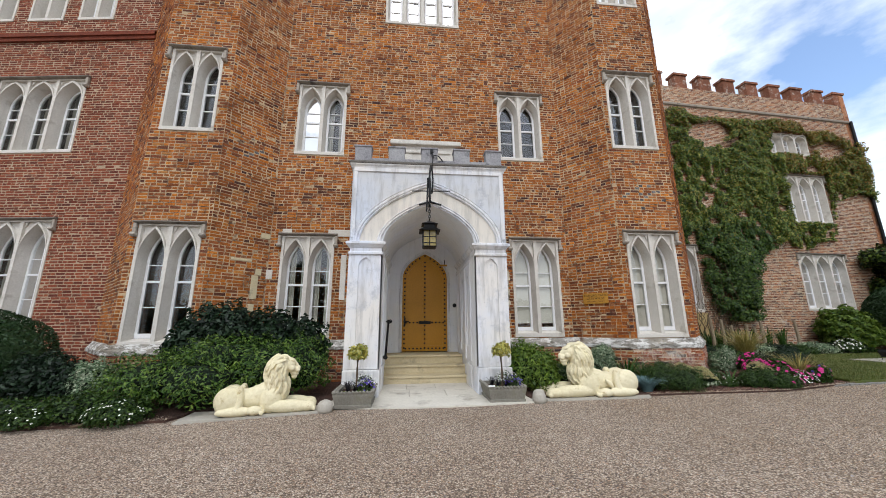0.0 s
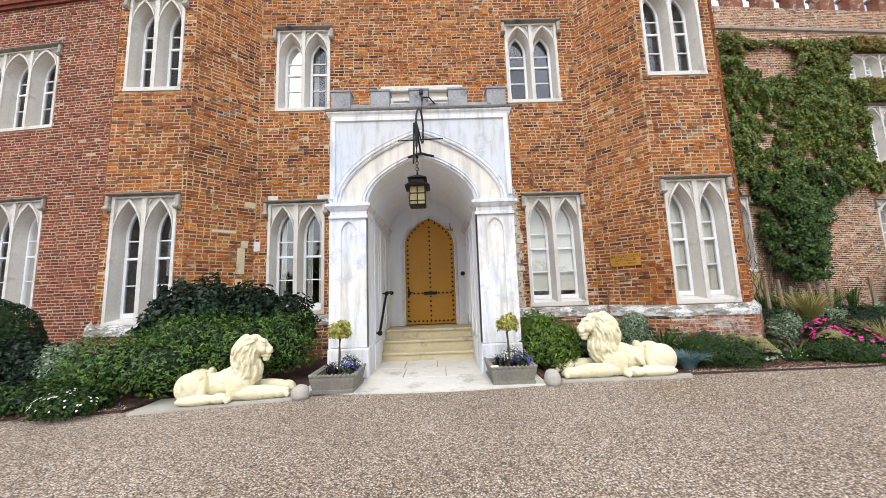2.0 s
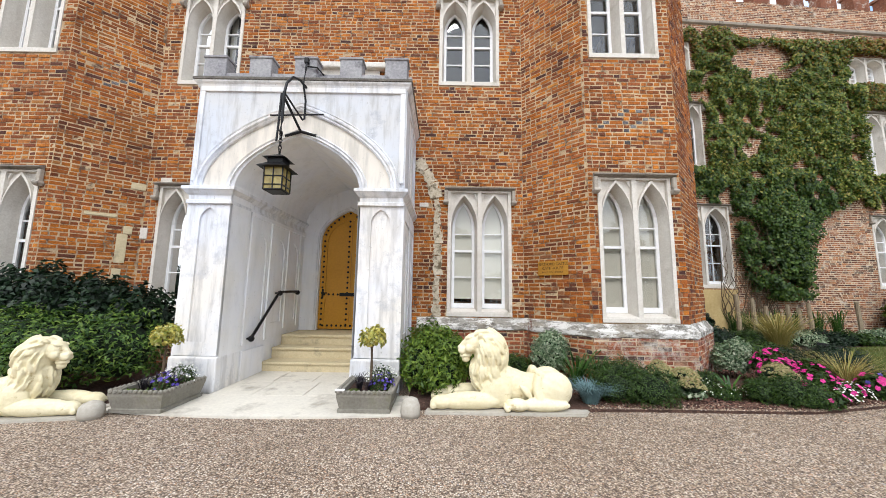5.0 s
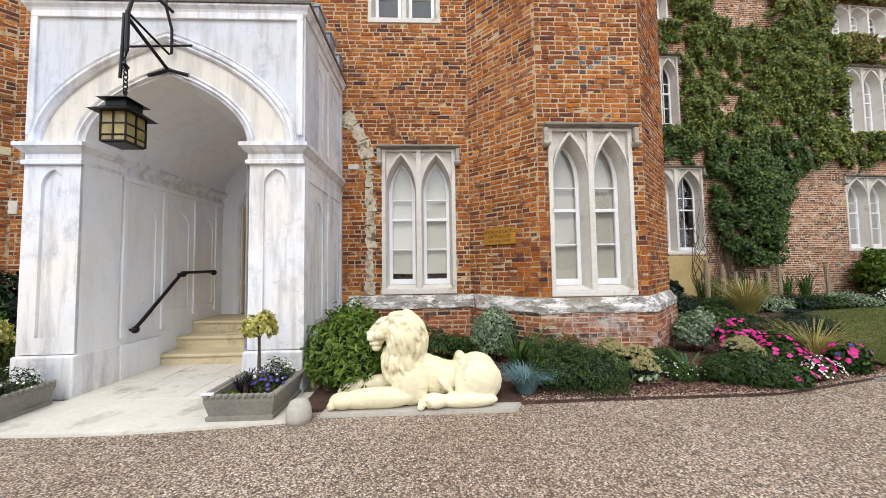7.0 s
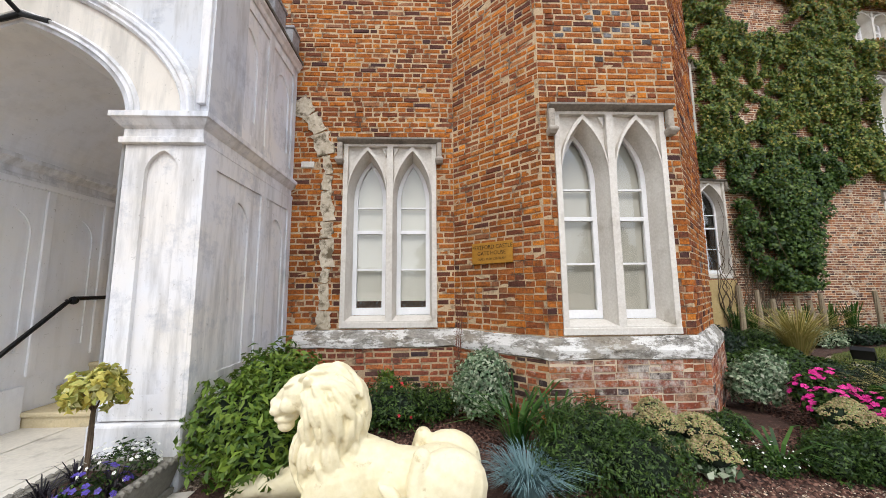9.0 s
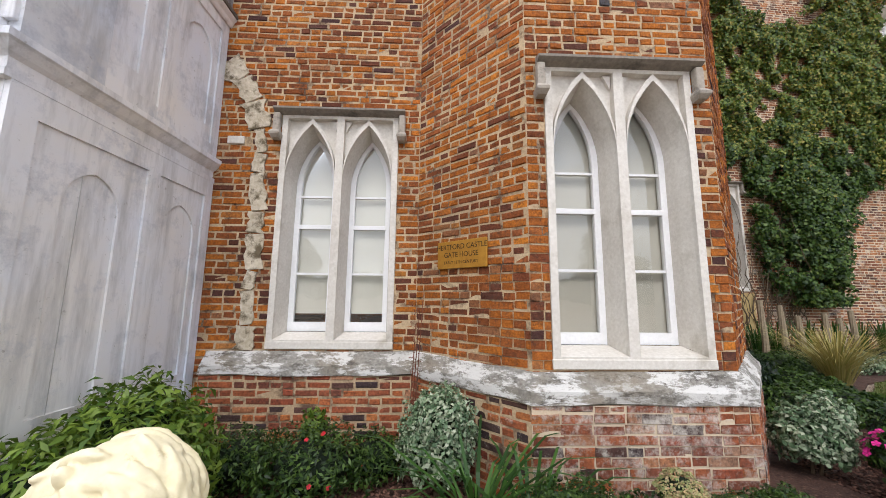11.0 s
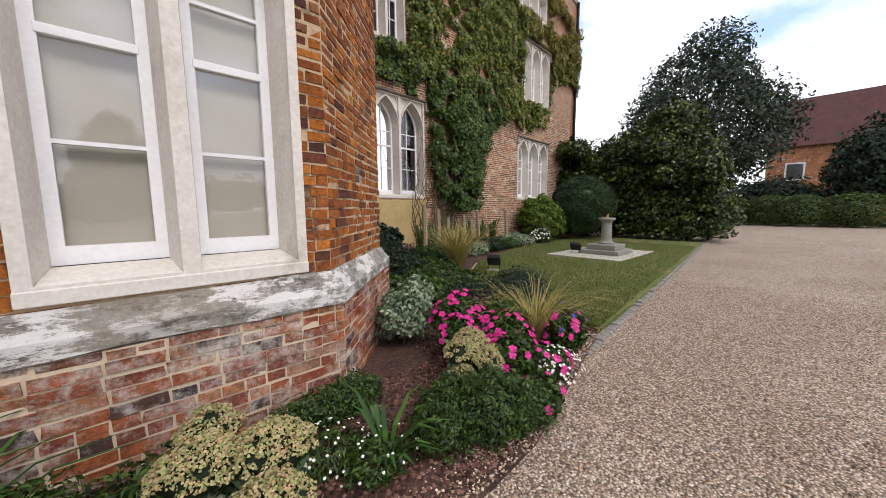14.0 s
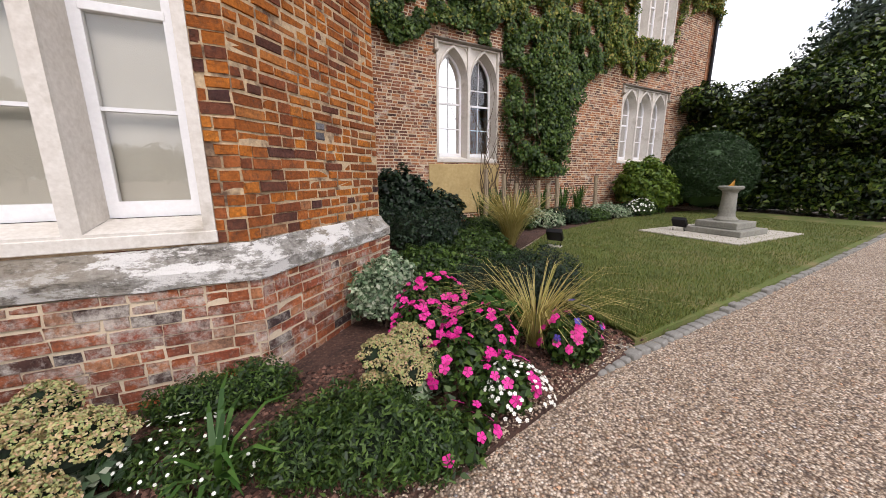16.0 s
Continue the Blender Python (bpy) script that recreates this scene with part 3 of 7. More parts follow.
        for (x, z), (x2, z2) in zip(i[1:-2], i[2:-1]):
            quad(bm, (x, depth + 0.1, z), (x2, depth + 0.1, z2), (x2, depth + 0.1, h), (x, depth + 0.1, h))
    part("window_frame", bm, M_STONE, top)
    # small raised triangle in each middle spandrel
    span = bmesh.new()
    for ca, cb in zip(cs, cs[1:]):
        x = (ca + cb) / 2
        for sg in (-1, 1):
            prism(span, [(x + sg * 0.045, h - 0.042), (x + sg * 0.105, h - 0.042), (x + sg * 0.05, h - 0.15)], f + 0.03, f + 0.059)
    if lights > 1:
        part("tracery_moulding", span, M_STONE, top)
    sb = bmesh.new()
    box(sb, -w / 2 - 0.004, w / 2 + 0.004, f - 0.006, f + 0.02, -0.006, sillh * 0.8, 0.005)
    part("window_sill", sb, M_STONE, top)
    if hood:
        hb = bmesh.new()
        pr = [(0.0, 0.0), (0.05, 0.012), (0.085, 0.03), (0.085, 0.05), (0.0, 0.075)]
        o = w / 2 + 0.01
        vv = [[hb.verts.new((x, f - s, h + t)) for s, t in pr] for x in (-o - 0.055, o + 0.055)]
        for j in range(4):
            hb.faces.new((vv[0][j], vv[1][j], vv[1][j + 1], vv[0][j + 1]))
        for r in vv:
            hb.faces.new(r)
        part("hood_mould", hb, M_HOOD, top, "soot-darkened hood mould")
        for sg in (-1, 1):
            xa, xb = sorted((sg * (o - 0.005), sg * (o + 0.06)))
            lb = box_bm(xa, xb, f - 0.06, f + 0.005, h - 0.20, h + 0.004, 0.014)
            xm = (xa + xb) / 2
            rows = [[lb.verts.new((xm + u * k, f + 0.005 - v * k, h + z)) for u, v in ((-0.036, 0.0), (-0.036, 0.075), (0.036, 0.075), (0.036, 0.0))] for k, z in ((1.0, -0.185), (1.35, -0.215), (1.3, -0.235), (0.9, -0.265))]
            for ra, rb in zip(rows, rows[1:]):
                for j in range(4):
                    lb.faces.new((ra[j], ra[(j + 1) % 4], rb[(j + 1) % 4], rb[j]))
            lb.faces.new(rows[0]), lb.faces.new(rows[-1])
            part("label_stop", lb, M_STONE_DARK, top)
    for c in cs:
        o = arch(c, lw - 0.06, sillh + 0.052, zs, za - 0.062)
        i = arch(c, lw - 0.06 - 0.10, sillh + 0.14, zs, za - 0.115)
        sbm = bmesh.new()
        for y in (depth + 0.02, depth + 0.065):
            band(sbm, [(x, y, z) for x, z in o], [(x, y, z) for x, z in i])
            quad(sbm, (o[0][0], y, o[0][1]), (o[-1][0], y, o[-1][1]), (i[-1][0], y, i[-1][1]), (i[0][0], y, i[0][1]))
        band(sbm, [(x, depth + 0.02, z) for x, z in i], [(x, depth + 0.065, z) for x, z in i])
        quad(sbm, (i[0][0], depth + 0.02, i[0][1]), (i[-1][0], depth + 0.02, i[-1][1]), (i[-1][0], depth + 0.065, i[-1][1]), (i[0][0], depth + 0.065, i[0][1]))
        sash = part("sash", sbm, M_WHITE, top, "white painted sash frame")
        hw, za2 = (lw - 0.16) / 2, za - 0.115
        zm = h * mid
        bb = bmesh.new()
        box(bb, c - hw - 0.01, c + hw + 0.01, depth + 0.015, depth + 0.06, zm - 0.022, zm + 0.022, 0.004)
        part("meeting_rail", bb, M_WHITE, sash)
        zlo = i[0][1]
        gb = [(zm - zlo) / 2 + zlo, zm + (zs + 0.02 - zm) * 0.75]
        for z in gb:
            g = bmesh.new()
            box(g, c - hw - 0.01, c + hw + 0.01, depth + 0.025, depth + 0.06, z - 0.010, z + 0.010)
            part("glazing_bar", g, M_WHITE, sash)
        if bars == 3:
            g = bmesh.new()
            box(g, c - 0.009, c + 0.009, depth + 0.026, depth + 0.06, zlo - 0.01, za2 - 0.01)
            part("glazing_bar", g, M_WHITE, sash)
        pane = bmesh.new()
        pane.faces.new([pane.verts.new((x, depth + 0.045, z)) for x, z in i])
        gl = part("pane", pane, M_GLASS, sash)
        gl.visible_shadow = False
        if blind > 0:
            zb = zlo + (h - zlo) * (1 - blind)
            b2 = bmesh.new()
            box(b2, c - hw - 0.03, c + hw + 0.03, depth + 0.085, depth + 0.09, max(zb, 0.02), h - 0.02)
            part("roller_blind", b2, M_BLIND, top, "cream roller blind drawn down")
        if curtain:
            for sg in (-1, 1):
                cv, cf = [], []
                for k in range(9):
                    x = c + sg * (hw + 0.02 - k * 0.014)
                    y = depth + 0.16 + 0.02 * math.sin(k * 1.9)
                    cv += [(x, y, 0.05), (x, y, h)]
                cf = [(2 * k, 2 * k + 1, 2 * k + 3, 2 * k + 2) for k in range(8)]
                raw_object("curtain", cv, cf, M_BLIND, top)
    return top


RNG = random.Random(11)
WALL_Y, TOWER_Y, TOP = 7.70, 6.87, 11.4
# faces in plan: name, start, end, windows (centre along x, width, sill, head)
CW = [(2.985, 1.14, 0.88, 3.12), (-2.245, 1.14, 0.88, 3.12), (2.78, 1.14, 5.18, 7.02), (-2.16, 1.14, 5.12, 6.98)]
RT0, RT1 = (4.60, TOWER_Y), (6.05, TOWER_Y)
LT0, LT1 = (-5.31, TOWER_Y), (-3.88, TOWER_Y)
RTW = [(5.32, 1.15, 0.88, 3.12), (5.28, 1.15, 5.18, 7.16), (5.30, 1.1, 9.25, 11.0)]
LTW = [(-4.59, 1.15, 0.82, 3.10), (-4.62, 1.05, 5.12, 7.05), (-4.60, 1.1, 9.25, 11.0)]
LW0, LW1 = (-16.0, 9.3), (-6.55, 8.16)
WW0, WW1 = (6.3, 12.0), (21.3, 12.9)
SOUTH_LABEL = "weathered old orange-red brick wall in lime mortar"
PASSAGE = (-0.62, 1.36, -0.1, 3.85)
TOPWIN = (0.265, 1.95, 9.0, 10.9)


def on_face(p0, p1, wins):
    """Openings along a face for windows given by their centre's distance along it."""
    return [(u - w / 2, u + w / 2, a, b) for u, w, a, b in wins]


def front_openings(x0, wins):
    return [(c - w / 2 - x0, c + w / 2 - x0, a, b) for c, w, a, b in wins]


MESH_BRICK, MESH_PLINTH = [unit_brick(M_BRICK1, k) for k in range(8)], [unit_brick(M_PLINTH1, k) for k in range(8)]
LATER = []      # bricks are laid at the end of the file


def brick_wall(name, p0, p1, z0, z1, openings, label, brick, mortar, thick=0.35, course=0.067, header=0.58, near=None, mesh=None, rough=0.006, skip=()):
    w = wall(name, p0, p1, z0, z1, thick, openings, mortar, label)
    LATER.append((w, p0, p1, z0, z1, list(openings) + list(skip), brick, course, header, near, mesh, rough))
    return w


CW0, CW1 = (-3.06, WALL_Y), (3.77, WALL_Y)
c_open = front_openings(CW0[0], CW + [TOPWIN]) + [(PASSAGE[0] - CW0[0], PASSAGE[1] - CW0[0], PASSAGE[2], PASSAGE[3])]
brick_wall("wall_south", CW0, CW1, 0.0, TOP, c_open, SOUTH_LABEL, M_BRICK, M_MORTAR)
r_open, l_open = front_openings(RT0[0], RTW), front_openings(LT0[0], LTW)
NEAR_R = (0.0, 1.45, 0.86, 2.1)
brick_wall("wall_tower_east_front", RT0, RT1, 0.0, TOP, r_open, SOUTH_LABEL, M_BRICK, M_MORTAR, near=NEAR_R, mesh=MESH_BRICK)
brick_wall("wall_tower_east_inner", (3.77, WALL_Y), RT0, 0.0, TOP, [], SOUTH_LABEL, M_BRICK, M_MORTAR, near=(0.55, 1.2, 0.86, 1.6), mesh=MESH_BRICK)
brick_wall("wall_tower_east_outer", RT1, (7.08, 7.90), 0.0, TOP, [], SOUTH_LABEL, M_BRICK, M_MORTAR, near=(0.0, 0.7, 0.86, 1.7), mesh=MESH_BRICK)
brick_wall("wall_tower_east_side", (7.08, 7.90), (7.08, 12.05), 0.0, TOP, [], SOUTH_LABEL, M_BRICK, M_MORTAR)
brick_wall("wall_tower_west_front", LT0, LT1, 0.0, TOP, l_open, SOUTH_LABEL, M_BRICK, M_MORTAR)
brick_wall("wall_tower_west_inner", LT1, CW0, 0.0, TOP, [], SOUTH_LABEL, M_BRICK, M_MORTAR)
brick_wall("wall_tower_west_outer", (-6.60, 8.16), LT0, 0.0, TOP, [], SOUTH_LABEL, M_BRICK, M_MORTAR)

# left wing: plainer later brickwork
ll, lu, ln = face_frame(LW0, LW1)
LWW = [(ll - 2.63, 2.2, 1.0, 3.55), (ll - 2.68, 2.25, 5.25, 7.25)]
LTOPS = [(ll - 1.75 - k * 1.35, 0.95, 9.05, 10.6) for k in range(3)]
brick_wall("wall_west_wing", LW0, LW1, 0.0, TOP, on_face(LW0, LW1, LWW + LTOPS), "even red brick wall with pale mortar joints", M_LEFT, M_MORTAR_RED, header=0.35)
# right wing: faded brick under the creeper
wl, wu, wn = face_frame(WW0, WW1)
def wing_u(x):
    return (x - WW0[0]) / wu.x
WING_TOP = 11.5
WINGW = [(wing_u(10.55), 1.75, 1.55, 4.15), (wing_u(17.55), 2.45, 1.6, 3.95), (wing_u(17.6), 2.2, 5.35, 7.55), (wing_u(10.2), 1.2, 5.4, 7.6), (wing_u(17.3), 2.1, 8.6, 9.65), (wing_u(9.9), 1.3, 8.7, 9.8)]
brick_wall("wall_east_wing", WW0, WW1, 0.0, WING_TOP, on_face(WW0, WW1, WINGW), "faded pinkish brick wall with lime bloom, half covered in creeper", M_WING, M_MORTAR_PALE, header=0.4)

# backs, roofs and closing walls
for nm, a, b, t in (("wall_east_wing_end", WW1, (20.6, 20.0), WING_TOP + 0.6), ("wall_north", (20.6, 20.0), (-16.0, 20.0), 10.5), ("wall_west_end", (-16.0, 20.0), LW0, TOP)):
    wall(nm, a, b, 0, t, 0.3, [], M_WING, "plain brick wall closing the building")
bm = bmesh.new()
quad(bm, *[(x, y, TOP - 0.02) for x, y in ((-16, 9.3), (-6.6, 8.2), (-5.31, 6.9), (-3.88, 6.9), (-3.06, 7.72), (3.77, 7.72), (4.6, 6.9), (6.05, 6.9), (7.06, 7.9), (7.06, 20), (-16, 20))])
tagged(mesh_object("roof_gatehouse", bm, M_PORCH_LEAD), "flat lead-grey roof of the gatehouse", "roof", kind="structure")
bm = bmesh.new()
quad(bm, (7.0, 12.1, 10.4), (21.2, 13.0, 10.4), (20.5, 20, 10.4), (7.0, 20, 10.4))
tagged(mesh_object("roof_wing", bm, M_PORCH_LEAD), "flat lead-grey roof behind the battlements", "roof", kind="structure")
# rooms behind the windows: unseen floors, added in a dark colour to keep them dim
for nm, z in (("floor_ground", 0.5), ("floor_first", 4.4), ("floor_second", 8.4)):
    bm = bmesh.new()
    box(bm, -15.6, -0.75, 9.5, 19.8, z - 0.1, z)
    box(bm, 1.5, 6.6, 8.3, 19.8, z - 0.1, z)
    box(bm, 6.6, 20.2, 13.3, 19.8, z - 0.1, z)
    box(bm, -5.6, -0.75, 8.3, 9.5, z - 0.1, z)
    tagged(mesh_object(nm, bm, M_DARKROOM), "dark interior floor added to keep the unseen room dim", "floor", kind="structure")

# windows
WL = "pale limestone window with two pointed lights and white sashes"
gothic_window("window_1", pose(2.985, WALL_Y, 0.88), 1.14, 2.24, blind=0.96, label=WL + ", cream blinds drawn")
gothic_window("window_2", pose(-2.245, WALL_Y, 0.88), 1.14, 2.24, label=WL + ", dark room behind", curtain=True)
gothic_window("window_3", pose(2.78, WALL_Y, 5.18), 1.14, 1.84, label=WL)
gothic_window("window_4", pose(-2.16, WALL_Y, 5.12), 1.14, 1.86, label=WL, curtain=True)
gothic_window("window_5", pose(5.32, TOWER_Y, 0.88), 1.15, 2.24, blind=1.02, label=WL + ", cream blinds drawn")
gothic_window("window_6", pose(5.28, TOWER_Y, 5.18), 1.15, 1.98, label=WL)
gothic_window("window_7", pose(-4.59, TOWER_Y, 0.82), 1.15, 2.28, label=WL)
gothic_window("window_8", pose(-4.62, TOWER_Y, 5.12), 1.05, 1.93, label=WL)
gothic_window("window_9", pose(5.30, TOWER_Y, 9.25), 1.1, 1.75, label=WL, hood=False)
gothic_window("window_10", pose(-4.60, TOWER_Y, 9.25), 1.1, 1.75, label=WL, hood=False)
gothic_window("window_11", pose(0.265, WALL_Y, 9.0), 1.95, 1.9, lights=4, label="pale stone window of four lights with white sashes", hood=False)
la = math.degrees(math.atan2(lu.y, lu.x))
for i, (u, w, a, b) in enumerate(LWW + LTOPS):
    c = Vector((*LW0, 0)) + lu * u
    gothic_window(f"window_{12 + i}", pose(c.x, c.y, a, 0, 0, la), w, b - a, lights=3 if i < 2 else 2, label="grey limestone window with pointed lights and white sashes", bars=3, curtain=i < 2)
wa = math.degrees(math.atan2(wu.y, wu.x))
for i, (u, w, a, b) in enumerate(WINGW):
    c = Vector((*WW0, 0)) + wu * u
    gothic_window(f"window_{20 + i}", pose(c.x, c.y, a, 0, 0, wa), w, b - a, lights=3 if w > 2 else 2, label="limestone window with pointed lights and white sashes beside creeper", bars=3, hood=b - a > 1.2)

# string course on the left wing, and battlements on the right wing
bm = bmesh.new()
for k, (d, a, b) in enumerate(((0.06, 8.38, 8.48), (0.10, 8.48, 8.58), (0.05, 8.58, 8.63))):
    P = [Vector((*LW0, 0)), Vector((*LW1, 0))]
    quad(bm, *[p + ln * d + Vector((0, 0, z)) for p, z in ((P[0], a), (P[1], a), (P[1], b), (P[0], b))])
    quad(bm, *[p + ln * dd + Vector((0, 0, a)) for p, dd in ((P[0], 0), (P[1], 0), (P[1], d), (P[0], d))])
    quad(bm, *[p + ln * dd + Vector((0, 0, b)) for p, dd in ((P[0], 0), (P[1], 0), (P[1], d), (P[0], d))])
tagged(mesh_object("string_course", bm, M_LEFT), "moulded red brick string course", "moulding", kind="structure")


def run(bm, pts, profile, closed=False):
    """Profile of (out, z) along a plan polyline whose outside is on its right."""
    rows = []
    for i, p in enumerate(pts):
        ns = []
        if i > 0:
            ns.append(face_frame(pts[i - 1], p)[2])
        if i < len(pts) - 1:
            ns.append(face_frame(p, pts[i + 1])[2])
        nrm = sum(ns, Vector((0, 0, 0))).normalized()
        k = 1 / max(0.5, nrm.dot(ns[0]))
        rows.append([bm.verts.new(Vector((p[0], p[1], z)) + nrm * (o * k)) for o, z in profile])
    for a, b in zip(rows, rows[1:]):
        for j in range(len(profile) - 1):
            bm.faces.new((a[j], b[j], b[j + 1], a[j + 1]))
    return bm


def offset_line(pts, d):
    out = []
    for i, p in enumerate(pts):
        ns = []
        if i > 0:
            ns.append(face_frame(pts[i - 1], p)[2])
        if i < len(pts) - 1:
            ns.append(face_frame(p, pts[i + 1])[2])
        nrm = sum(ns, Vector((0, 0, 0))).normalized()
        k = d / max(0.5, nrm.dot(ns[0]))
        out.append((p[0] + nrm.x * k, p[1] + nrm.y * k))
    return out


E_LINE = [(1.90, WALL_Y), (3.77, WALL_Y), RT0, RT1, (7.08, 7.90), (7.08, 12.0)]
W_LINE = [(-6.60, 8.16), LT0, LT1, CW0, (-1.12, WALL_Y)]
LEDGE = [(0.0, 0.86), (0.02, 0.855), (0.055, 0.80), (0.085, 0.76), (0.10, 0.745), (0.105, 0.67), (0.07, 0.655), (0.0, 0.65)]
for nm, line in (("plinth_ledge_east", E_LINE), ("plinth_ledge_west", W_LINE)):
    bm = run(bmesh.new(), line, LEDGE)
    bmesh.ops.subdivide_edges(bm, edges=list(bm.edges), cuts=5, use_grid_fill=True)
    for v in bm.verts:
        v.co += Vector((noise.noise(v.co * 9), noise.noise(v.co * 5 + Vector((7, 1, 3))), noise.noise(v.co * 6 + Vector((3, 9, 1))))) * 0.02
    tagged(mesh_object(nm, bm, M_LEDGE), "chipped grey rendered ledge with flaking white lime", "ledge", kind="structure")
    pl = offset_line(line, 0.085)
    for a, b in zip(pl, pl[1:]):
        near = (0.0, 1.6, 0.0, 0.66) if nm.endswith("east") and a[0] > 4.3 and b[1] < 8 else None
        brick_wall("wall_plinth", a, b, -0.05, 0.66, [], "lime-stained reddish brick plinth", M_PLINTH if a[0] > 4.3 else M_PLINTH_DARK, M_MORTAR_PALE if a[0] > 4.3 else M_MORTAR, thick=0.2, near=near, mesh=MESH_PLINTH, header=0.55, rough=0.007)
# wing battlements
bat = thing("battlement", pose(0, 0, 0), "brick battlements with stone copings along the roofline", "battlement", kind="structure")
mer = 11
for k in range(mer):
    u0 = wing_u(8.0) + k * (wl - wing_u(8.0) - 0.62) / (mer - 1)
    bm = bmesh.new()
    p = [Vector((*WW0, 0)) + wu * (u0 + d) for d in (0, 0.62)]
    for aa, bb, out, inn in ((WING_TOP, WING_TOP + 0.62, 0.0, 0.35), (WING_TOP + 0.62, WING_TOP + 0.72, 0.05, 0.4)):
        c = [p[0] + wn * out - wu * (out), p[1] + wn * out + wu * out, p[1] - wn * inn + wu * out, p[0] - wn * inn - wu * out]
        lo, hi = [bm.verts.new(q + Vector((0, 0, aa))) for q in c], [bm.verts.new(q + Vector((0, 0, bb))) for q in c]
        bm.faces.new(lo[::-1]), bm.faces.new(hi)
        for i in range(4):
            bm.faces.new((lo[i], lo[(i + 1) % 4], hi[(i + 1) % 4], hi[i]))
    part("merlon", bm, M_WING, bat)
bm = run(bmesh.new(), [WW0, WW1], [(0, 10.52), (0.07, 10.55), (0.09, 10.62), (0.0, 10.7)])
part("string_moulding", bm, M_STONE_DARK, bat)

# ---------------- porch ----------------
PX0, PX1, PIN0, PIN1, PF = -1.09, 1.83, -0.47, 1.20, 6.10
PCX = (PIN0 + PIN1) / 2
SPRING, APEX = 2.62, 3.38
porch = thing("porch", pose(0, 0, 0), "white stuccoed Gothic porch with pointed arch and battlements", "porch", kind="structure")
inner = arch(PCX, PIN1 - PIN0, 0.0, SPRING, APEX, 14)
# front wall round the arch
bm = bmesh.new()
HEAD = 4.10
for y in (PF, PF + 0.45):
    for (x, z), (x2, z2) in zip(inner[1:-2], inner[2:-1]):
        quad(bm, (x, y, z), (x2, y, z2), (x2, y, HEAD), (x, y, HEAD))
    quad(bm, (PX0 + 0.02, y, SPRING), (PIN0, y, SPRING), (PIN0, y, HEAD), (PX0 + 0.02, y, HEAD))
    quad(bm, (PIN1, y, SPRING), (PX1 - 0.02, y, SPRING), (PX1 - 0.02, y, HEAD), (PIN1, y, HEAD))
for x in (PX0 + 0.02, PX1 - 0.02):
    quad(bm, (x, PF, SPRING), (x, PF + 0.45, SPRING), (x, PF + 0.45, HEAD), (x, PF, HEAD))
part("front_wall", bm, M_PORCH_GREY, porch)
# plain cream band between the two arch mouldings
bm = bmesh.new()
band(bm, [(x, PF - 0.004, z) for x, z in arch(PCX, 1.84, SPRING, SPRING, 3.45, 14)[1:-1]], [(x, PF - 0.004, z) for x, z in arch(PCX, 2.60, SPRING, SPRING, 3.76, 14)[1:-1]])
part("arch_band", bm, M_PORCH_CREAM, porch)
# arch mouldings
bm = bmesh.new()
sweep(bm, [(x, PF, z) for x, z in arch(PCX, 2.66, SPRING, SPRING, 3.80, 14)[1:-1]], [(0.0, -0.075), (0.03, -0.072), (0.045, -0.055), (0.022, -0.035), (0.05, -0.018), (0.052, 0.005), (0.024, 0.022), (0.04, 0.04), (0.0, 0.055)])
part("arch_moulding", bm, M_PORCH, porch)
bm = bmesh.new()
sweep(bm, [(x, PF, z) for x, z in arch(PCX, 1.86, SPRING, SPRING, 3.46, 14)[1:-1]], [(0.0, -0.05), (0.028, -0.042), (0.018, -0.02), (0.034, 0.0), (0.0, 0.02)])
part("arch_moulding", bm, M_PORCH, porch)
# spandrel frame
bm = bmesh.new()
for x0, x1, z0, z1 in ((PX0 + 0.04, PX1 - 0.04, 4.0, 4.07), (PX0 + 0.04, PX0 + 0.11, SPRING + 0.1, 4.0), (PX1 - 0.11, PX1 - 0.04, SPRING + 0.1, 4.0)):
    box(bm, x0, x1, PF - 0.025, PF + 0.01, z0, z1, 0.006)
part("spandrel_frame", bm, M_PORCH, porch)
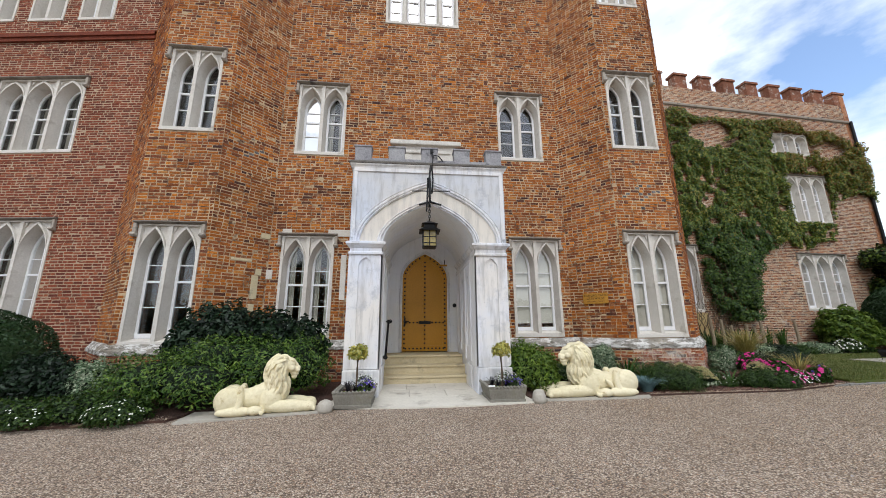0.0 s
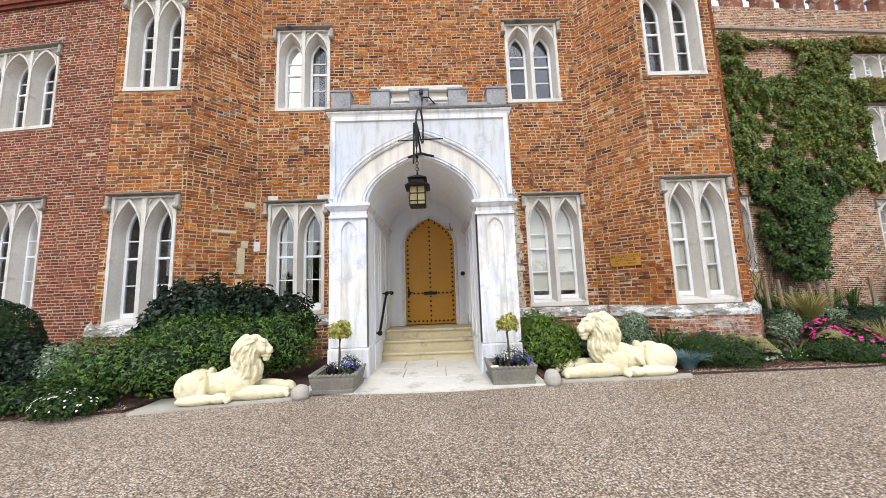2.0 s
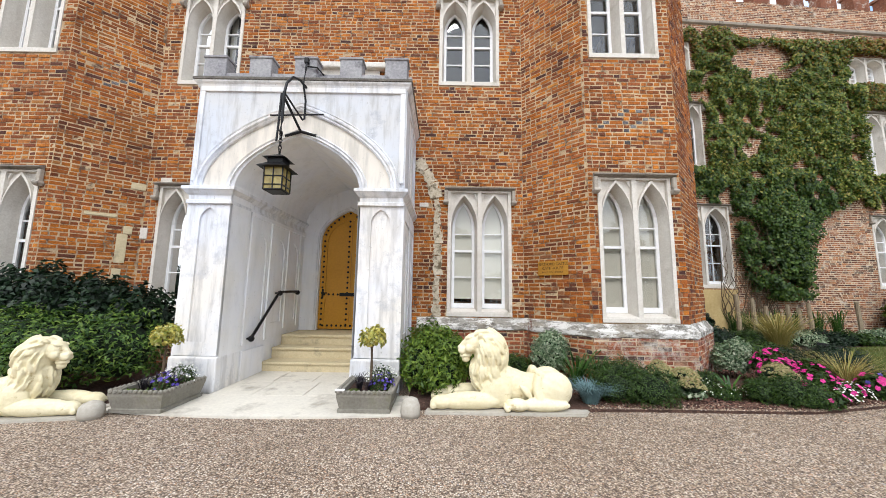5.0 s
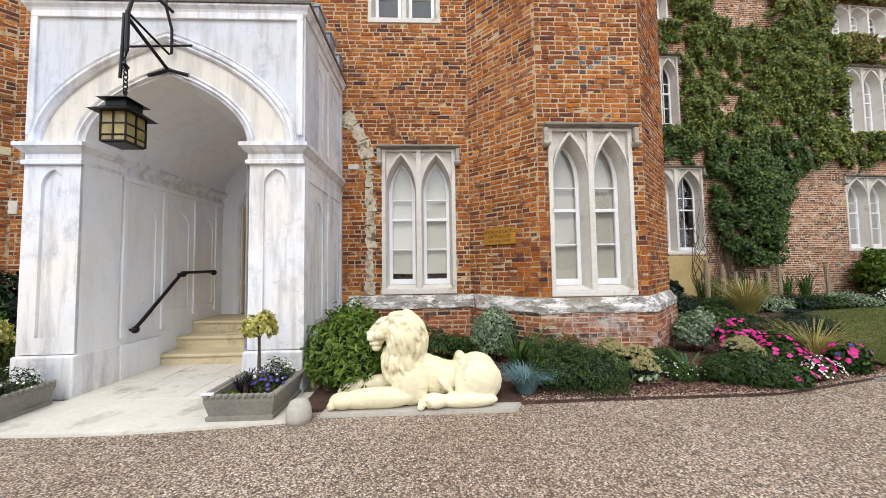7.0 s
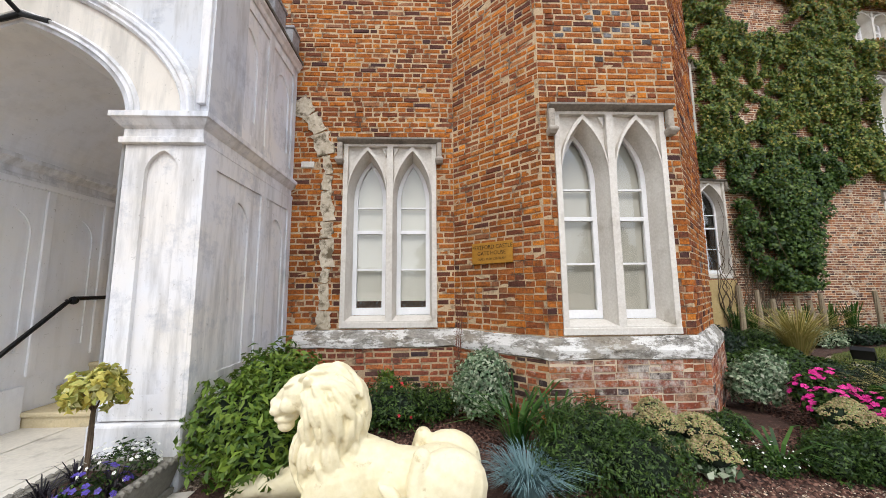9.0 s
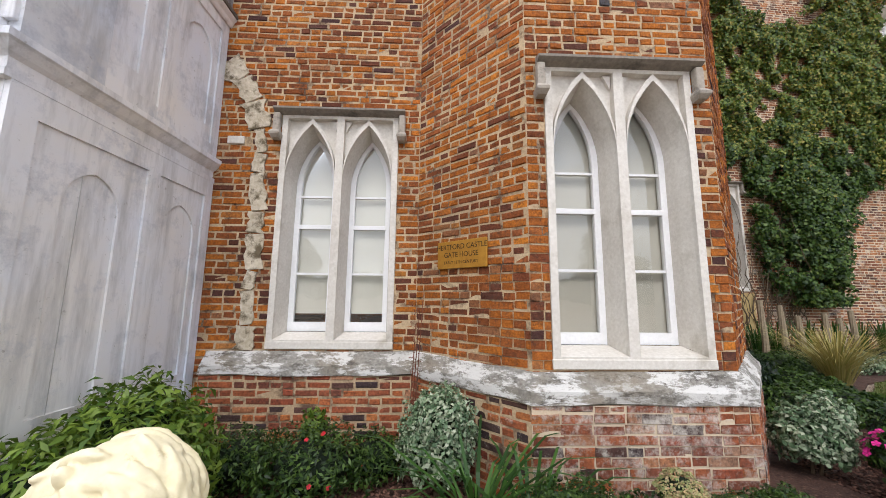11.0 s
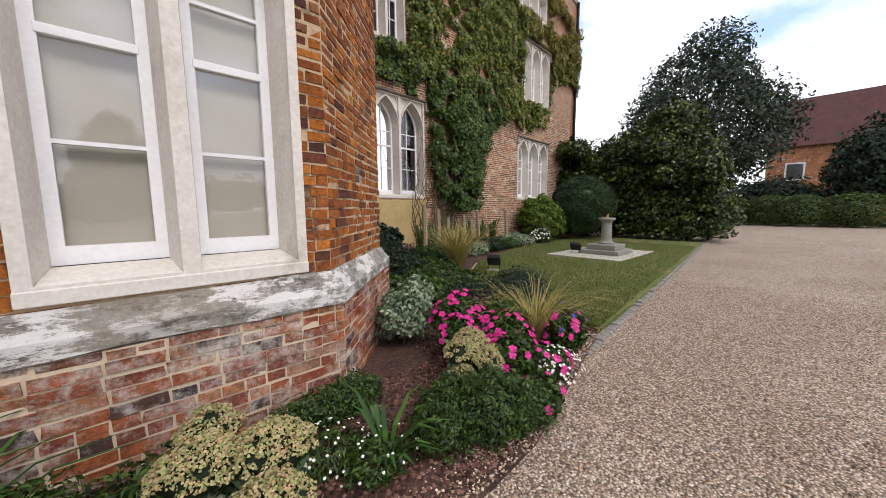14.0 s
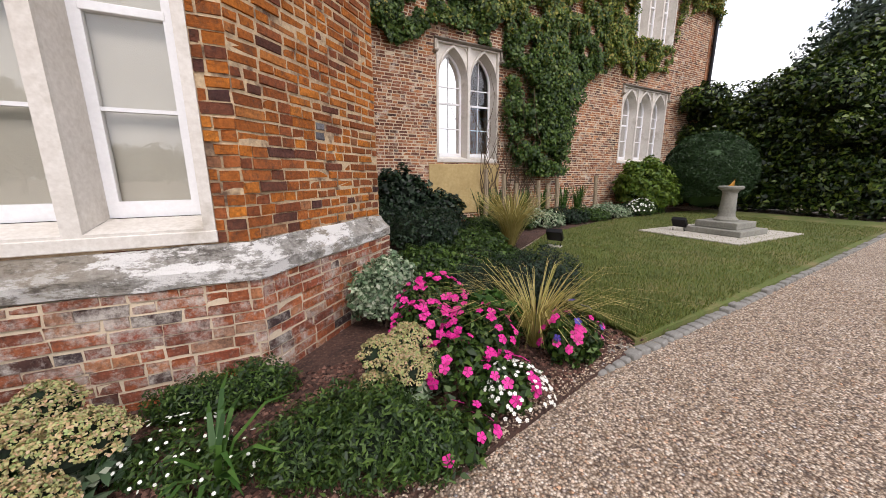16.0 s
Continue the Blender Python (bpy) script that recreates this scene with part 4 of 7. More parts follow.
# piers with sunk pointed panels
for x0, x1 in ((PX0, PIN0), (PIN1, PX1)):
    pier = part("pier", box_bm(x0 + 0.05, x1 - 0.03 if x1 < 0.5 else x1 - 0.05, PF + 0.03, PF + 0.435, 0.0, SPRING), M_PORCH, porch)
    if x0 > 0:
        xa, xb = x0 + 0.03, x1 - 0.05
    else:
        xa, xb = x0 + 0.05, x1 - 0.03
    bm = bmesh.new()
    cx, pw = (xa + xb) / 2, (xb - xa)
    o = arch(cx, pw - 0.30, 0.62, 2.18, 2.36, 6)
    for (x, z), (x2, z2) in zip(o[1:-2], o[2:-1]):
        quad(bm, (x, PF, z), (x2, PF, z2), (x2, PF, 2.5), (x, PF, 2.5))
    quad(bm, (xa, PF, 0.45), (o[0][0], PF, 0.45), (o[0][0], PF, 2.5), (xa, PF, 2.5))
    quad(bm, (o[-1][0], PF, 0.45), (xb, PF, 0.45), (xb, PF, 2.5), (o[-1][0], PF, 2.5))
    quad(bm, (o[0][0], PF, 0.45), (o[-1][0], PF, 0.45), (o[-1][0], PF, o[-1][1]), (o[0][0], PF, o[0][1]))
    band(bm, [(x, PF, z) for x, z in o], [(x, PF + 0.035, z) for x, z in o])
    for x in (xa, xb):
        quad(bm, (x, PF, 0.45), (x, PF, 2.5), (x, PF + 0.029, 2.5), (x, PF + 0.029, 0.45))
    box(bm, xa + 0.001, xb - 0.001, PF + 0.001, PF + 0.05, 2.38, 2.52)
    part("pier_panel", bm, M_PORCH, pier)
    part("pier_base", box_bm(xa - 0.035, xb + 0.035, PF - 0.045, PF + 0.47, 0.0, 0.44, 0.02), M_PORCH, pier)
    bm = bmesh.new()
    y1 = WALL_Y + 0.02
    outl = [(xa, PF + 0.46), (xa, PF), (xb, PF), (xb, PF + 0.46)]
    if x0 > 0:
        outl = [(xa, 8.55), (xa, PF), (xb, PF), (xb, y1)]
    else:
        outl = [(xa, y1), (xa, PF), (xb, PF), (xb, 8.55)]
    run(bm, outl, [(0.008, 2.40), (0.032, 2.41), (0.032, 2.45), (0.012, 2.46), (0.012, 2.52), (0.035, 2.54), (0.065, 2.58), (0.08, 2.59), (0.08, 2.63), (-0.02, 2.665)])
    part("capital", bm, M_PORCH, pier)
def sunk_panel(bm, x, sg, y0, y1, z0, z1, w, a, sp, ap, proud=0.014):
    """Plate on a wall of constant x, with a pointed panel sunk through it."""
    o = arch((y0 + y1) / 2, w, a, sp, ap, 6)
    X = x + sg * proud
    for (u, z), (u2, z2) in zip(o[1:-2], o[2:-1]):
        quad(bm, (X, u, z), (X, u2, z2), (X, u2, z1), (X, u, z1))
    for p, q in ((y0, o[0][0]), (o[-1][0], y1)):
        quad(bm, (X, p, z0), (X, q, z0), (X, q, z1), (X, p, z1))
    quad(bm, (X, o[0][0], z0), (X, o[-1][0], z0), (X, o[-1][0], a), (X, o[0][0], a))
    band(bm, [(X, u, z) for u, z in o + o[:1]], [(x, u, z) for u, z in o + o[:1]])


# outer side walls with panels
for x, sg in ((PX0 + 0.05, -1), (PX1 - 0.05, 1)):
    side = part("side_wall", box_bm(min(x, x - sg * 0.3), max(x, x - sg * 0.3), PF + 0.44, WALL_Y + 0.1, 0.0, HEAD), M_PORCH, porch)
    bm = bmesh.new()
    fx = sorted((x, x + sg * 0.0285))
    ya, yb = PF + 0.003, WALL_Y - 0.012
    ym = (ya + yb) / 2 + 0.12
    for z0, z1 in ((0.44, 2.42), (2.66, HEAD)):
        box(bm, *fx, ya + 0.004, yb - 0.004, z1 - 0.16, z1)
        box(bm, *fx, ya + 0.004, yb - 0.004, z0, z0 + 0.10)
        for yy, ww in ((ya, 0.14), (ym - 0.05, 0.11), (yb - 0.1, 0.1)):
            box(bm, fx[0] - 0.001, fx[1] + 0.001, yy, yy + ww, z0 + 0.002, z1 - 0.002)
        for p, q in ((ya + 0.14, ym - 0.05), (ym + 0.06, yb - 0.1)):
            sunk_panel(bm, x, sg, p, q, z0 + 0.10, z1 - 0.16, 0.36, z0 + 0.25, z1 - 0.55, z1 - 0.33)
    part("side_panel", bm, M_PORCH, side)
    part("side_base", box_bm(min(x, x + sg * 0.045), max(x, x + sg * 0.045), PF + 0.3, WALL_Y - 0.09, 0.0, 0.44, 0.01), M_PORCH, side)
# coping, parapet and merlons
ring = [(PX0 + 0.02, WALL_Y), (PX0 + 0.02, PF), (PX1 - 0.02, PF), (PX1 - 0.02, WALL_Y)]
bm = run(bmesh.new(), ring, [(0.045, 4.15), (0.07, 4.155), (0.07, 4.185), (0.01, 4.23), (-0.25, 4.23)])
part("coping", bm, M_PORCH_LEAD, porch, "soot-darkened stone coping")
bm = run(bmesh.new(), ring, [(0.006, 4.05), (0.02, 4.07), (0.03, 4.10), (0.055, 4.13), (0.055, 4.151)])
part("cornice", bm, M_PORCH, porch)
def merlon(cx, cy, wx, wy):
    bm = box_bm(cx - wx / 2, cx + wx / 2, cy - wy / 2, cy + wy / 2, 4.225, 4.53, 0.012)
    box(bm, cx - wx / 2 - 0.015, cx + wx / 2 + 0.015, cy - wy / 2 - 0.015, cy + wy / 2 + 0.015, 4.512, 4.548, 0.008)
    part("merlon", bm, M_MERLON, porch, "grey weathered stone merlon")
for k in range(5):
    merlon(PX0 + 0.19 + k * (PX1 - PX0 - 0.38) / 4, PF + 0.10, 0.31, 0.2)
for x in (PX0 + 0.12, PX1 - 0.12):
    for k in range(1, 4):
        merlon(x, PF + 0.1 + k * 0.48, 0.2, 0.28)
bm = bmesh.new()
for cxx in (0, 1, 2, 3):
    a = PX0 + 0.19 + cxx * (PX1 - PX0 - 0.38) / 4 + 0.155
    box(bm, a, a + (PX1 - PX0 - 0.38) / 4 - 0.31, PF + 0.02, PF + 0.2, 4.22, 4.30, 0.006)
part("parapet", bm, M_MERLON, porch)
part("flat_roof", box_bm(PX0 + 0.15, PX1 - 0.15, PF + 0.2, WALL_Y, 4.16, 4.2), M_PORCH_LEAD, porch)
# passage: inner walls, vault, end wall
for x, sg, nm in ((PIN0 - 0.02, 1, "inner_wall"), (PIN1 + 0.02, -1, "inner_wall")):
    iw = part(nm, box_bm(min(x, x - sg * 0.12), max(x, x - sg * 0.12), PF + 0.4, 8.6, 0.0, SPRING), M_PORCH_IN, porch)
    bm = bmesh.new()
    for y0, y1, z0, z1 in ((6.57, 8.54, 2.36, 2.42), (6.58, 6.64, 0.5, 2.36), (7.18, 7.26, 0.5, 2.36), (7.80, 7.86, 0.62, 2.36), (8.32, 8.38, 0.62, 2.36)):
        box(bm, min(x, x + sg * 0.034), max(x, x + sg * 0.034), y0, y1, z0, z1, 0.006)
    box(bm, min(x, x + sg * 0.03), max(x, x + sg * 0.03), 6.6, 7.19, 0.0, 0.42, 0.004)
    for p, q in ((6.64, 7.18), (7.26, 7.80), (7.86, 8.32)):
        sunk_panel(bm, x, sg, p, q, 0.5, 2.36, 0.34, 0.75, 1.9, 2.14)
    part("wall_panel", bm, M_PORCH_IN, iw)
bm = bmesh.new()
band(bm, [(x, PF + 0.001, z) for x, z in inner], [(x, PF + 0.45, z) for x, z in inner])
band(bm, [(x, PF + 0.45, z) for x, z in inner[1:-1]], [(x, 8.62, z) for x, z in inner[1:-1]])
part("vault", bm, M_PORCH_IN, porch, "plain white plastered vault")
DOOR_Y, DCX, DW, DZ0, DTOP = 8.55, 0.41, 1.12, 0.52, 2.93
do = arch(DCX, DW, DZ0, 2.30, DTOP, 8)
bm = bmesh.new()
for (x, z), (x2, z2) in zip(do[1:-2], do[2:-1]):
    quad(bm, (x, DOOR_Y, z), (x2, DOOR_Y, z2), (x2, DOOR_Y, 3.7), (x, DOOR_Y, 3.7))
quad(bm, (PIN0 - 0.1, DOOR_Y, 0), (do[0][0], DOOR_Y, 0), (do[0][0], DOOR_Y, 3.7), (PIN0 - 0.1, DOOR_Y, 3.7))
quad(bm, (do[-1][0], DOOR_Y, 0), (PIN1 + 0.1, DOOR_Y, 0), (PIN1 + 0.1, DOOR_Y, 3.7), (do[-1][0], DOOR_Y, 3.7))
band(bm, [(x, DOOR_Y, z) for x, z in do], [(x, DOOR_Y + 0.2, z) for x, z in do])
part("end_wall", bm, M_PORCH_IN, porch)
bm = bmesh.new()
sweep(bm, [(x, DOOR_Y, z) for x, z in arch(DCX, DW + 0.08, DZ0, 2.30, DTOP + 0.05, 8)], [(0.0, -0.03), (0.03, -0.02), (0.03, 0.02), (0.0, 0.03)])
part("door_moulding", bm, M_PORCH, porch)
# the door
door = thing("door_1", pose(DCX, DOOR_Y + 0.09, DZ0), "ochre painted pointed-arch door studded with black nails, shut", "door", kind="structure")
lo = arch(0, DW - 0.004, 0.012, 2.30 - DZ0, DTOP - DZ0 - 0.004, 8)
part("door_leaf", prism(bmesh.new(), lo, 0.0, 0.06), M_DOOR, door)
bm = bmesh.new()
ins = arch(0, DW - 0.24, 0.0, 2.28 - DZ0, DTOP - DZ0 - 0.16, 8)
a, b = [(x, -0.02, z) for x, z in lo], [(x, -0.02, max(z, 0.012)) for x, z in ins]
band(bm, a, b)
band(bm, b, [(x, 0.0, z) for x, _, z in b])
box(bm, -0.055, 0.055, -0.021, 0.0, 0.012, DTOP - DZ0 - 0.15)
box(bm, -DW / 2 + 0.05, DW / 2 - 0.05, -0.022, 0.0, 0.62, 0.76)
box(bm, -DW / 2 + 0.05, DW / 2 - 0.05, -0.022, 0.0, 0.012, 0.14)
part("door_rail", bm, M_DOOR, door)
studs = [(s * (DW / 2 - 0.06), z) for s in (-1, 1) for z in [0.09 + 0.105 * k for k in range(17)]]
studs += [(0.0, z) for z in [0.09 + 0.105 * k for k in range(21)]] + [(x, z) for z in (0.69, 0.075) for x in [-0.46 + 0.092 * k for k in range(11)] if abs(x) > 0.17 or z < 0.5]
studs += [(x * 0.93, z - 0.045) for x, z in lo[3:-3]]
sm = bmesh.new()
bmesh.ops.create_uvsphere(sm, u_segments=8, v_segments=5, radius=0.023)
smesh = bpy.data.meshes.new("stud")
sm.to_mesh(smesh), sm.free()
smesh.materials.append(M_LIP)
for x, z in studs:
    ob = new("stud", smesh)
    ob.parent = door
    ob.location = (x, -0.024, z)
part("letter_plate", box_bm(-0.15, 0.15, -0.034, -0.018, 0.655, 0.725, 0.006), M_LIP, door)
bm = bmesh.new()
tube(bm, [(-DW / 2 + 0.07, -0.02, 0.72), (-DW / 2 + 0.07, -0.07, 0.72), (-DW / 2 + 0.17, -0.07, 0.715)], 0.012)
box(bm, -DW / 2 + 0.05, -DW / 2 + 0.09, -0.03, -0.018, 0.62, 0.80, 0.004)
part("door_handle", bm, M_LIP, door)
# door bell and small fittings on the passage walls
bell = thing("doorbell", pose(PIN1 - 0.06, 8.50, 1.62), "round black doorbell on the white wall", "doorbell")
part("bell_push", lathe(bmesh.new(), [(0.05, -0.0), (0.05, 0.02), (0.02, 0.035)], 12), M_LIP, bell).rotation_euler = (radians(90), 0, 0)
sens = thing("wall_sensor", pose(0.86, 8.49, 2.62), "small brown bracket lamp above the door", "bracket")
part("bracket", box_bm(-0.1, 0.1, -0.03, 0.06, -0.02, 0.02, 0.006), M_DOOR, sens)
part("stalk", tube(bmesh.new(), [(0.04, 0, 0), (0.03, -0.02, 0.14)], 0.01), M_IRON, sens)
# handrail
rail = thing("handrail", pose(0, 0, 0), "black iron handrail rising beside the steps", "handrail")
hx = PIN0 + 0.06
part("rail_bar", tube(bmesh.new(), [(hx, 6.72, 0.60), (hx, 6.80, 0.66), (hx, 7.42, 1.20), (hx, 7.50, 1.25), (hx, 8.2, 1.26)], 0.022), M_LIP, rail)
for y, z in ((6.72, 0.58), (7.50, 1.23), (8.2, 1.24)):
    bm = tube(bmesh.new(), [(hx, y, z), (PIN0 - 0.02, y, z)], 0.014)
    part("bracket", bm, M_LIP, rail)
    bm = bmesh.new()
    bmesh.ops.create_uvsphere(bm, u_segments=10, v_segments=6, radius=0.045, matrix=pose(hx, y, z))
    part("rail_end", bm, M_LIP, rail)
# steps and paving
stairs = thing("entrance_steps", pose(0, 0, 0), "three worn buff sandstone steps up to the door", "steps", kind="structure")
for k, (y, z) in enumerate(((7.20, 0.17), (7.52, 0.34), (7.84, 0.51))):
    part("step", box_bm(PIN0 - 0.018, PIN1 + 0.018, y, 8.72, z - 0.17, z - 0.045), M_STEP, stairs)
    part("nosing", box_bm(PIN0 - 0.015, PIN1 + 0.015, y - 0.025, 8.70, z - 0.045, z, 0.012), M_STEP, stairs)
pav = thing("porch_paving", pose(0, 0, 0), "pale worn stone flags of the porch floor", "paving", kind="structure")
prng = random.Random(3)
ys = [5.98, 6.62, 7.22]
for y0, y1 in zip(ys, ys[1:]):
    xs = [PIN0 - 0.01, PIN0 + prng.uniform(0.45, 0.7), PIN0 + prng.uniform(1.0, 1.25), PIN1 + 0.01]
    for a, b in zip(xs, xs[1:]):
        part("flagstone", box_bm(a + 0.004, b - 0.004, y0 + 0.004, y1 - 0.004, -0.06, 0.022 + prng.uniform(-0.002, 0.002), 0.005), M_PAVE, pav)
bm = bmesh.new()
fr = [(-1.25 + 3.25 * i / 16, 5.40 - 0.13 * math.sin(math.pi * i / 16)) for i in range(17)]
top = [bm.verts.new((x, y, 0.02)) for x, y in fr] + [bm.verts.new((2.0, 6.06, 0.02)), bm.verts.new((1.2, 6.0, 0.02)), bm.verts.new((-0.47, 6.0, 0.02)), bm.verts.new((-1.25, 6.06, 0.02))]
bm.faces.new(top)
low = [bm.verts.new((v.co.x, v.co.y, -0.08)) for v in top]
for i in range(len(top)):
    j = (i + 1) % len(top)
    bm.faces.new((top[i], top[j], low[j], low[i]))
part("threshold_slab", bm, M_PAVE, pav)
# carved stone panel above the porch
car = thing("carved_panel", pose(0.37, WALL_Y - 0.012, 4.82), "pale carved stone armorial panel with moulded cornice on the wall", "carved panel")
part("back_slab", box_bm(-0.72, 0.72, -0.05, 0.0, 0.0, 0.62, 0.01), M_STONE, car)
part("head_moulding", box_bm(-0.86, 0.86, -0.14, 0.0, 0.60, 0.72, 0.025), M_STONE, car)
part("lower_moulding", box_bm(-0.60, 0.60, -0.09, 0.0, 0.40, 0.47, 0.015), M_STONE, car)
for x in (-0.45, 0.0, 0.45):
    part("shield", prism(bmesh.new(), [(x - 0.13, 0.36), (x + 0.13, 0.36), (x + 0.13, 0.16), (x, 0.04), (x - 0.13, 0.16)], -0.085, -0.045), M_STONE, car)
# old arch stones left in the wall beside the porch
q = thing("arch_stones", pose(0, 0, 0), "worn pale stone blocks of a blocked archway in the brick wall", "stonework", kind="structure")
pts = [(2.22, 0.86), (2.24, 1.08), (2.21, 1.40), (2.25, 1.58), (2.23, 1.93), (2.25, 2.14), (2.21, 2.52), (2.24, 2.72), (2.20, 2.97), (2.12, 3.26), (1.99, 3.50), (1.82, 3.68)]
for (a, za), (b, zb) in zip(pts, pts[1:]):
    d = Vector((b - a, 0, zb - za)).normalized()
    s = Vector((d.z, 0, -d.x)) * prng.uniform(0.045, 0.085) * (1.7 if za > 2.9 else 1)
    A, B = Vector((a, 0, za)) + d * 0.008, Vector((b, 0, zb)) - d * 0.008
    ring_ = [A.lerp(B, k / 5) + s * prng.uniform(0.65, 1.2) for k in range(6)] + [B.lerp(A, k / 5) - s * prng.uniform(0.65, 1.2) for k in range(6)]
    bm = prism(bmesh.new(), [(p.x, p.z) for p in ring_], WALL_Y - prng.uniform(0.016, 0.03), WALL_Y + 0.02)
    part("quoin_block", bm, M_OLDSTONE, q)
for x, z, w, h in ((-2.72, 3.22, 0.2, 0.12), (-1.55, 3.20, 0.55, 0.16), (1.98, 2.85, 0.16, 0.08), (-3.02, 2.25, 0.14, 0.2), (-1.45, 2.2, 0.12, 1.0)):
    part("quoin_block", box_bm(x - w / 2, x + w / 2, WALL_Y - 0.02, WALL_Y + 0.02, z - h / 2, z + h / 2, 0.008), M_STONE, q)
# lantern on a wrought bracket
LX, LY, LZ = 0.34, 5.62, 2.99
lan = thing("lantern", pose(LX, LY, LZ - 0.54) , "black square lantern with amber panes hanging on a chain", "lantern")
def taper_box(bm, w0, w1, z0, z1):
    lo = [bm.verts.new((sx * w0 / 2, sy * w0 / 2, z0)) for sx, sy in ((-1, -1), (1, -1), (1, 1), (-1, 1))]
    hi = [bm.verts.new((sx * w1 / 2, sy * w1 / 2, z1)) for sx, sy in ((-1, -1), (1, -1), (1, 1), (-1, 1))]
    bm.faces.new(lo[::-1]), bm.faces.new(hi)
    for i in range(4):
        bm.faces.new((lo[i], lo[(i + 1) % 4], hi[(i + 1) % 4], hi[i]))
    return bm
bm = taper_box(bmesh.new(), 0.35, 0.19, 0.265, 0.325)
taper_box(bm, 0.18, 0.18, 0.325, 0.385)
taper_box(bm, 0.27, 0.05, 0.385, 0.45)
tube(bm, [(0, 0, 0.44), (0, 0, 0.50)], 0.012, 6)
part("cap", bm, M_LIP, lan)
for k in range(4):
    rot = Matrix.Rotation(k * math.pi / 2, 3, "Z")
    pn = bmesh.new()
    quad(pn, *[rot @ Vector(p) for p in ((-0.105, -0.105, 0.0), (0.105, -0.105, 0.0), (0.105, -0.105, 0.265), (-0.105, -0.105, 0.265))])
    part("pane", pn, M_LAMPGLASS, lan)
    for x0 in (-0.108, 0.0):
        part("cage_bar", tube(bmesh.new(), [rot @ Vector((x0, -0.108, 0.0)), rot @ Vector((x0, -0.108, 0.265))], 0.009, 5), M_LIP, lan)
    for z in (0.0, 0.055, 0.16):
        part("cage_bar", tube(bmesh.new(), [rot @ Vector((-0.108, -0.109, z)), rot @ Vector((0.108, -0.109, z))], 0.008, 5), M_LIP, lan)
part("base", taper_box(bmesh.new(), 0.2, 0.225, -0.015, 0.0), M_LIP, lan)
brk = thing("lantern_bracket", pose(0, 0, 0), "black wrought-iron bracket with stays bolted over the arch", "bracket")
for k in range(6):
    bm = bmesh.new()
    r = [(LX + 0.02 * math.cos(a) * (1 if k % 2 else 0), LY + 0.02 * math.cos(a) * (0 if k % 2 else 1), 2.95 + k * 0.045 + 0.032 * math.sin(a)) for a in [i * math.pi / 4 for i in range(9)]]
    tube(bm, r, 0.006, 5)
    part("chain_link", bm, M_LIP, brk)
part("hook_bar", tube(bmesh.new(), [(LX, LY + 0.02, 3.18), (LX, LY - 0.02, 3.20), (LX, LY, 3.35), (LX, LY, 3.72)], 0.019), M_LIP, brk)
part("drop_bar", tube(bmesh.new(), [(LX - 0.05, LY, 3.08), (LX - 0.04, LY, 3.3), (LX - 0.03, LY, 3.70)], 0.014), M_LIP, brk)
part("arm", tube(bmesh.new(), [(LX, LY, 3.70), (LX + 0.01, LY + 0.03, 3.86), (LX + 0.03, LY + 0.14, 4.01), (LX + 0.06, LY + 0.28, 4.06), (LX + 0.07, PF + 0.02, 4.07)], 0.017), M_LIP, brk)
part("stay", tube(bmesh.new(), [(LX, LY, 3.66), (LX + 0.04, PF - 0.03, 3.42)], 0.017), M_LIP, brk)
part("stay", tube(bmesh.new(), [(LX + 0.01, LY, 3.70), (LX + 0.06, PF - 0.05, 3.58), (LX + 0.08, PF - 0.04, 3.60)], 0.012), M_LIP, brk)
part("cross_bar", tube(bmesh.new(), [(LX - 0.30, PF - 0.20, 3.56), (LX + 0.40, PF - 0.20, 3.58)], 0.011), M_LIP, brk)
part("wall_plate", tube(bmesh.new(), [(LX - 0.17, PF - 0.02, 3.36), (LX + 0.04, PF - 0.03, 3.42), (LX + 0.25, PF - 0.02, 3.37)], 0.02), M_LIP, brk)
part("conduit", tube(bmesh.new(), [(LX + 0.08, PF - 0.04, 3.60), (LX + 0.09, PF - 0.06, 3.85), (LX + 0.07, PF - 0.12, 4.05), (LX + 0.09, PF - 0.12, 4.30), (LX + 0.07, PF - 0.06, 4.42)], 0.014), M_LIP, brk)
part("scroll", tube(bmesh.new(), [(LX + 0.08, PF - 0.06, 4.36), (LX + 0.2, PF - 0.02, 4.37), (LX + 0.29, PF + 0.02, 4.28)], 0.011), M_LIP, brk)
part("finial", box_bm(LX + 0.04, LX + 0.1, PF - 0.09, PF - 0.03, 4.40, 4.48, 0.01), M_LIP, brk)
# pale stones left in the west turret
_, tu, tn = face_frame(LT1, CW0)
ts = thing("turret_stones", pose(0, 0, 0), "pale stone blocks round a patch in the turret's brick", "stonework", kind="structure")
for u, z, w, h in ((0.92, 1.95, 0.14, 0.5), (0.98, 2.28, 0.12, 0.14), (0.90, 1.52, 0.12, 0.16), (0.72, 1.36, 0.24, 0.07), (0.62, 2.50, 0.4, 0.05), (1.05, 3.08, 0.2, 0.12)):
    c = Vector((*LT1, z)) + tu * u
    ob = part("stone_block", box_bm(-w / 2, w / 2, -0.014, 0.02, -h / 2, h / 2, 0.008), M_STEP, ts)
    ob.matrix_local = Matrix.Translation(c) @ Matrix.Rotation(math.atan2(tu.y, tu.x), 4, "Z")

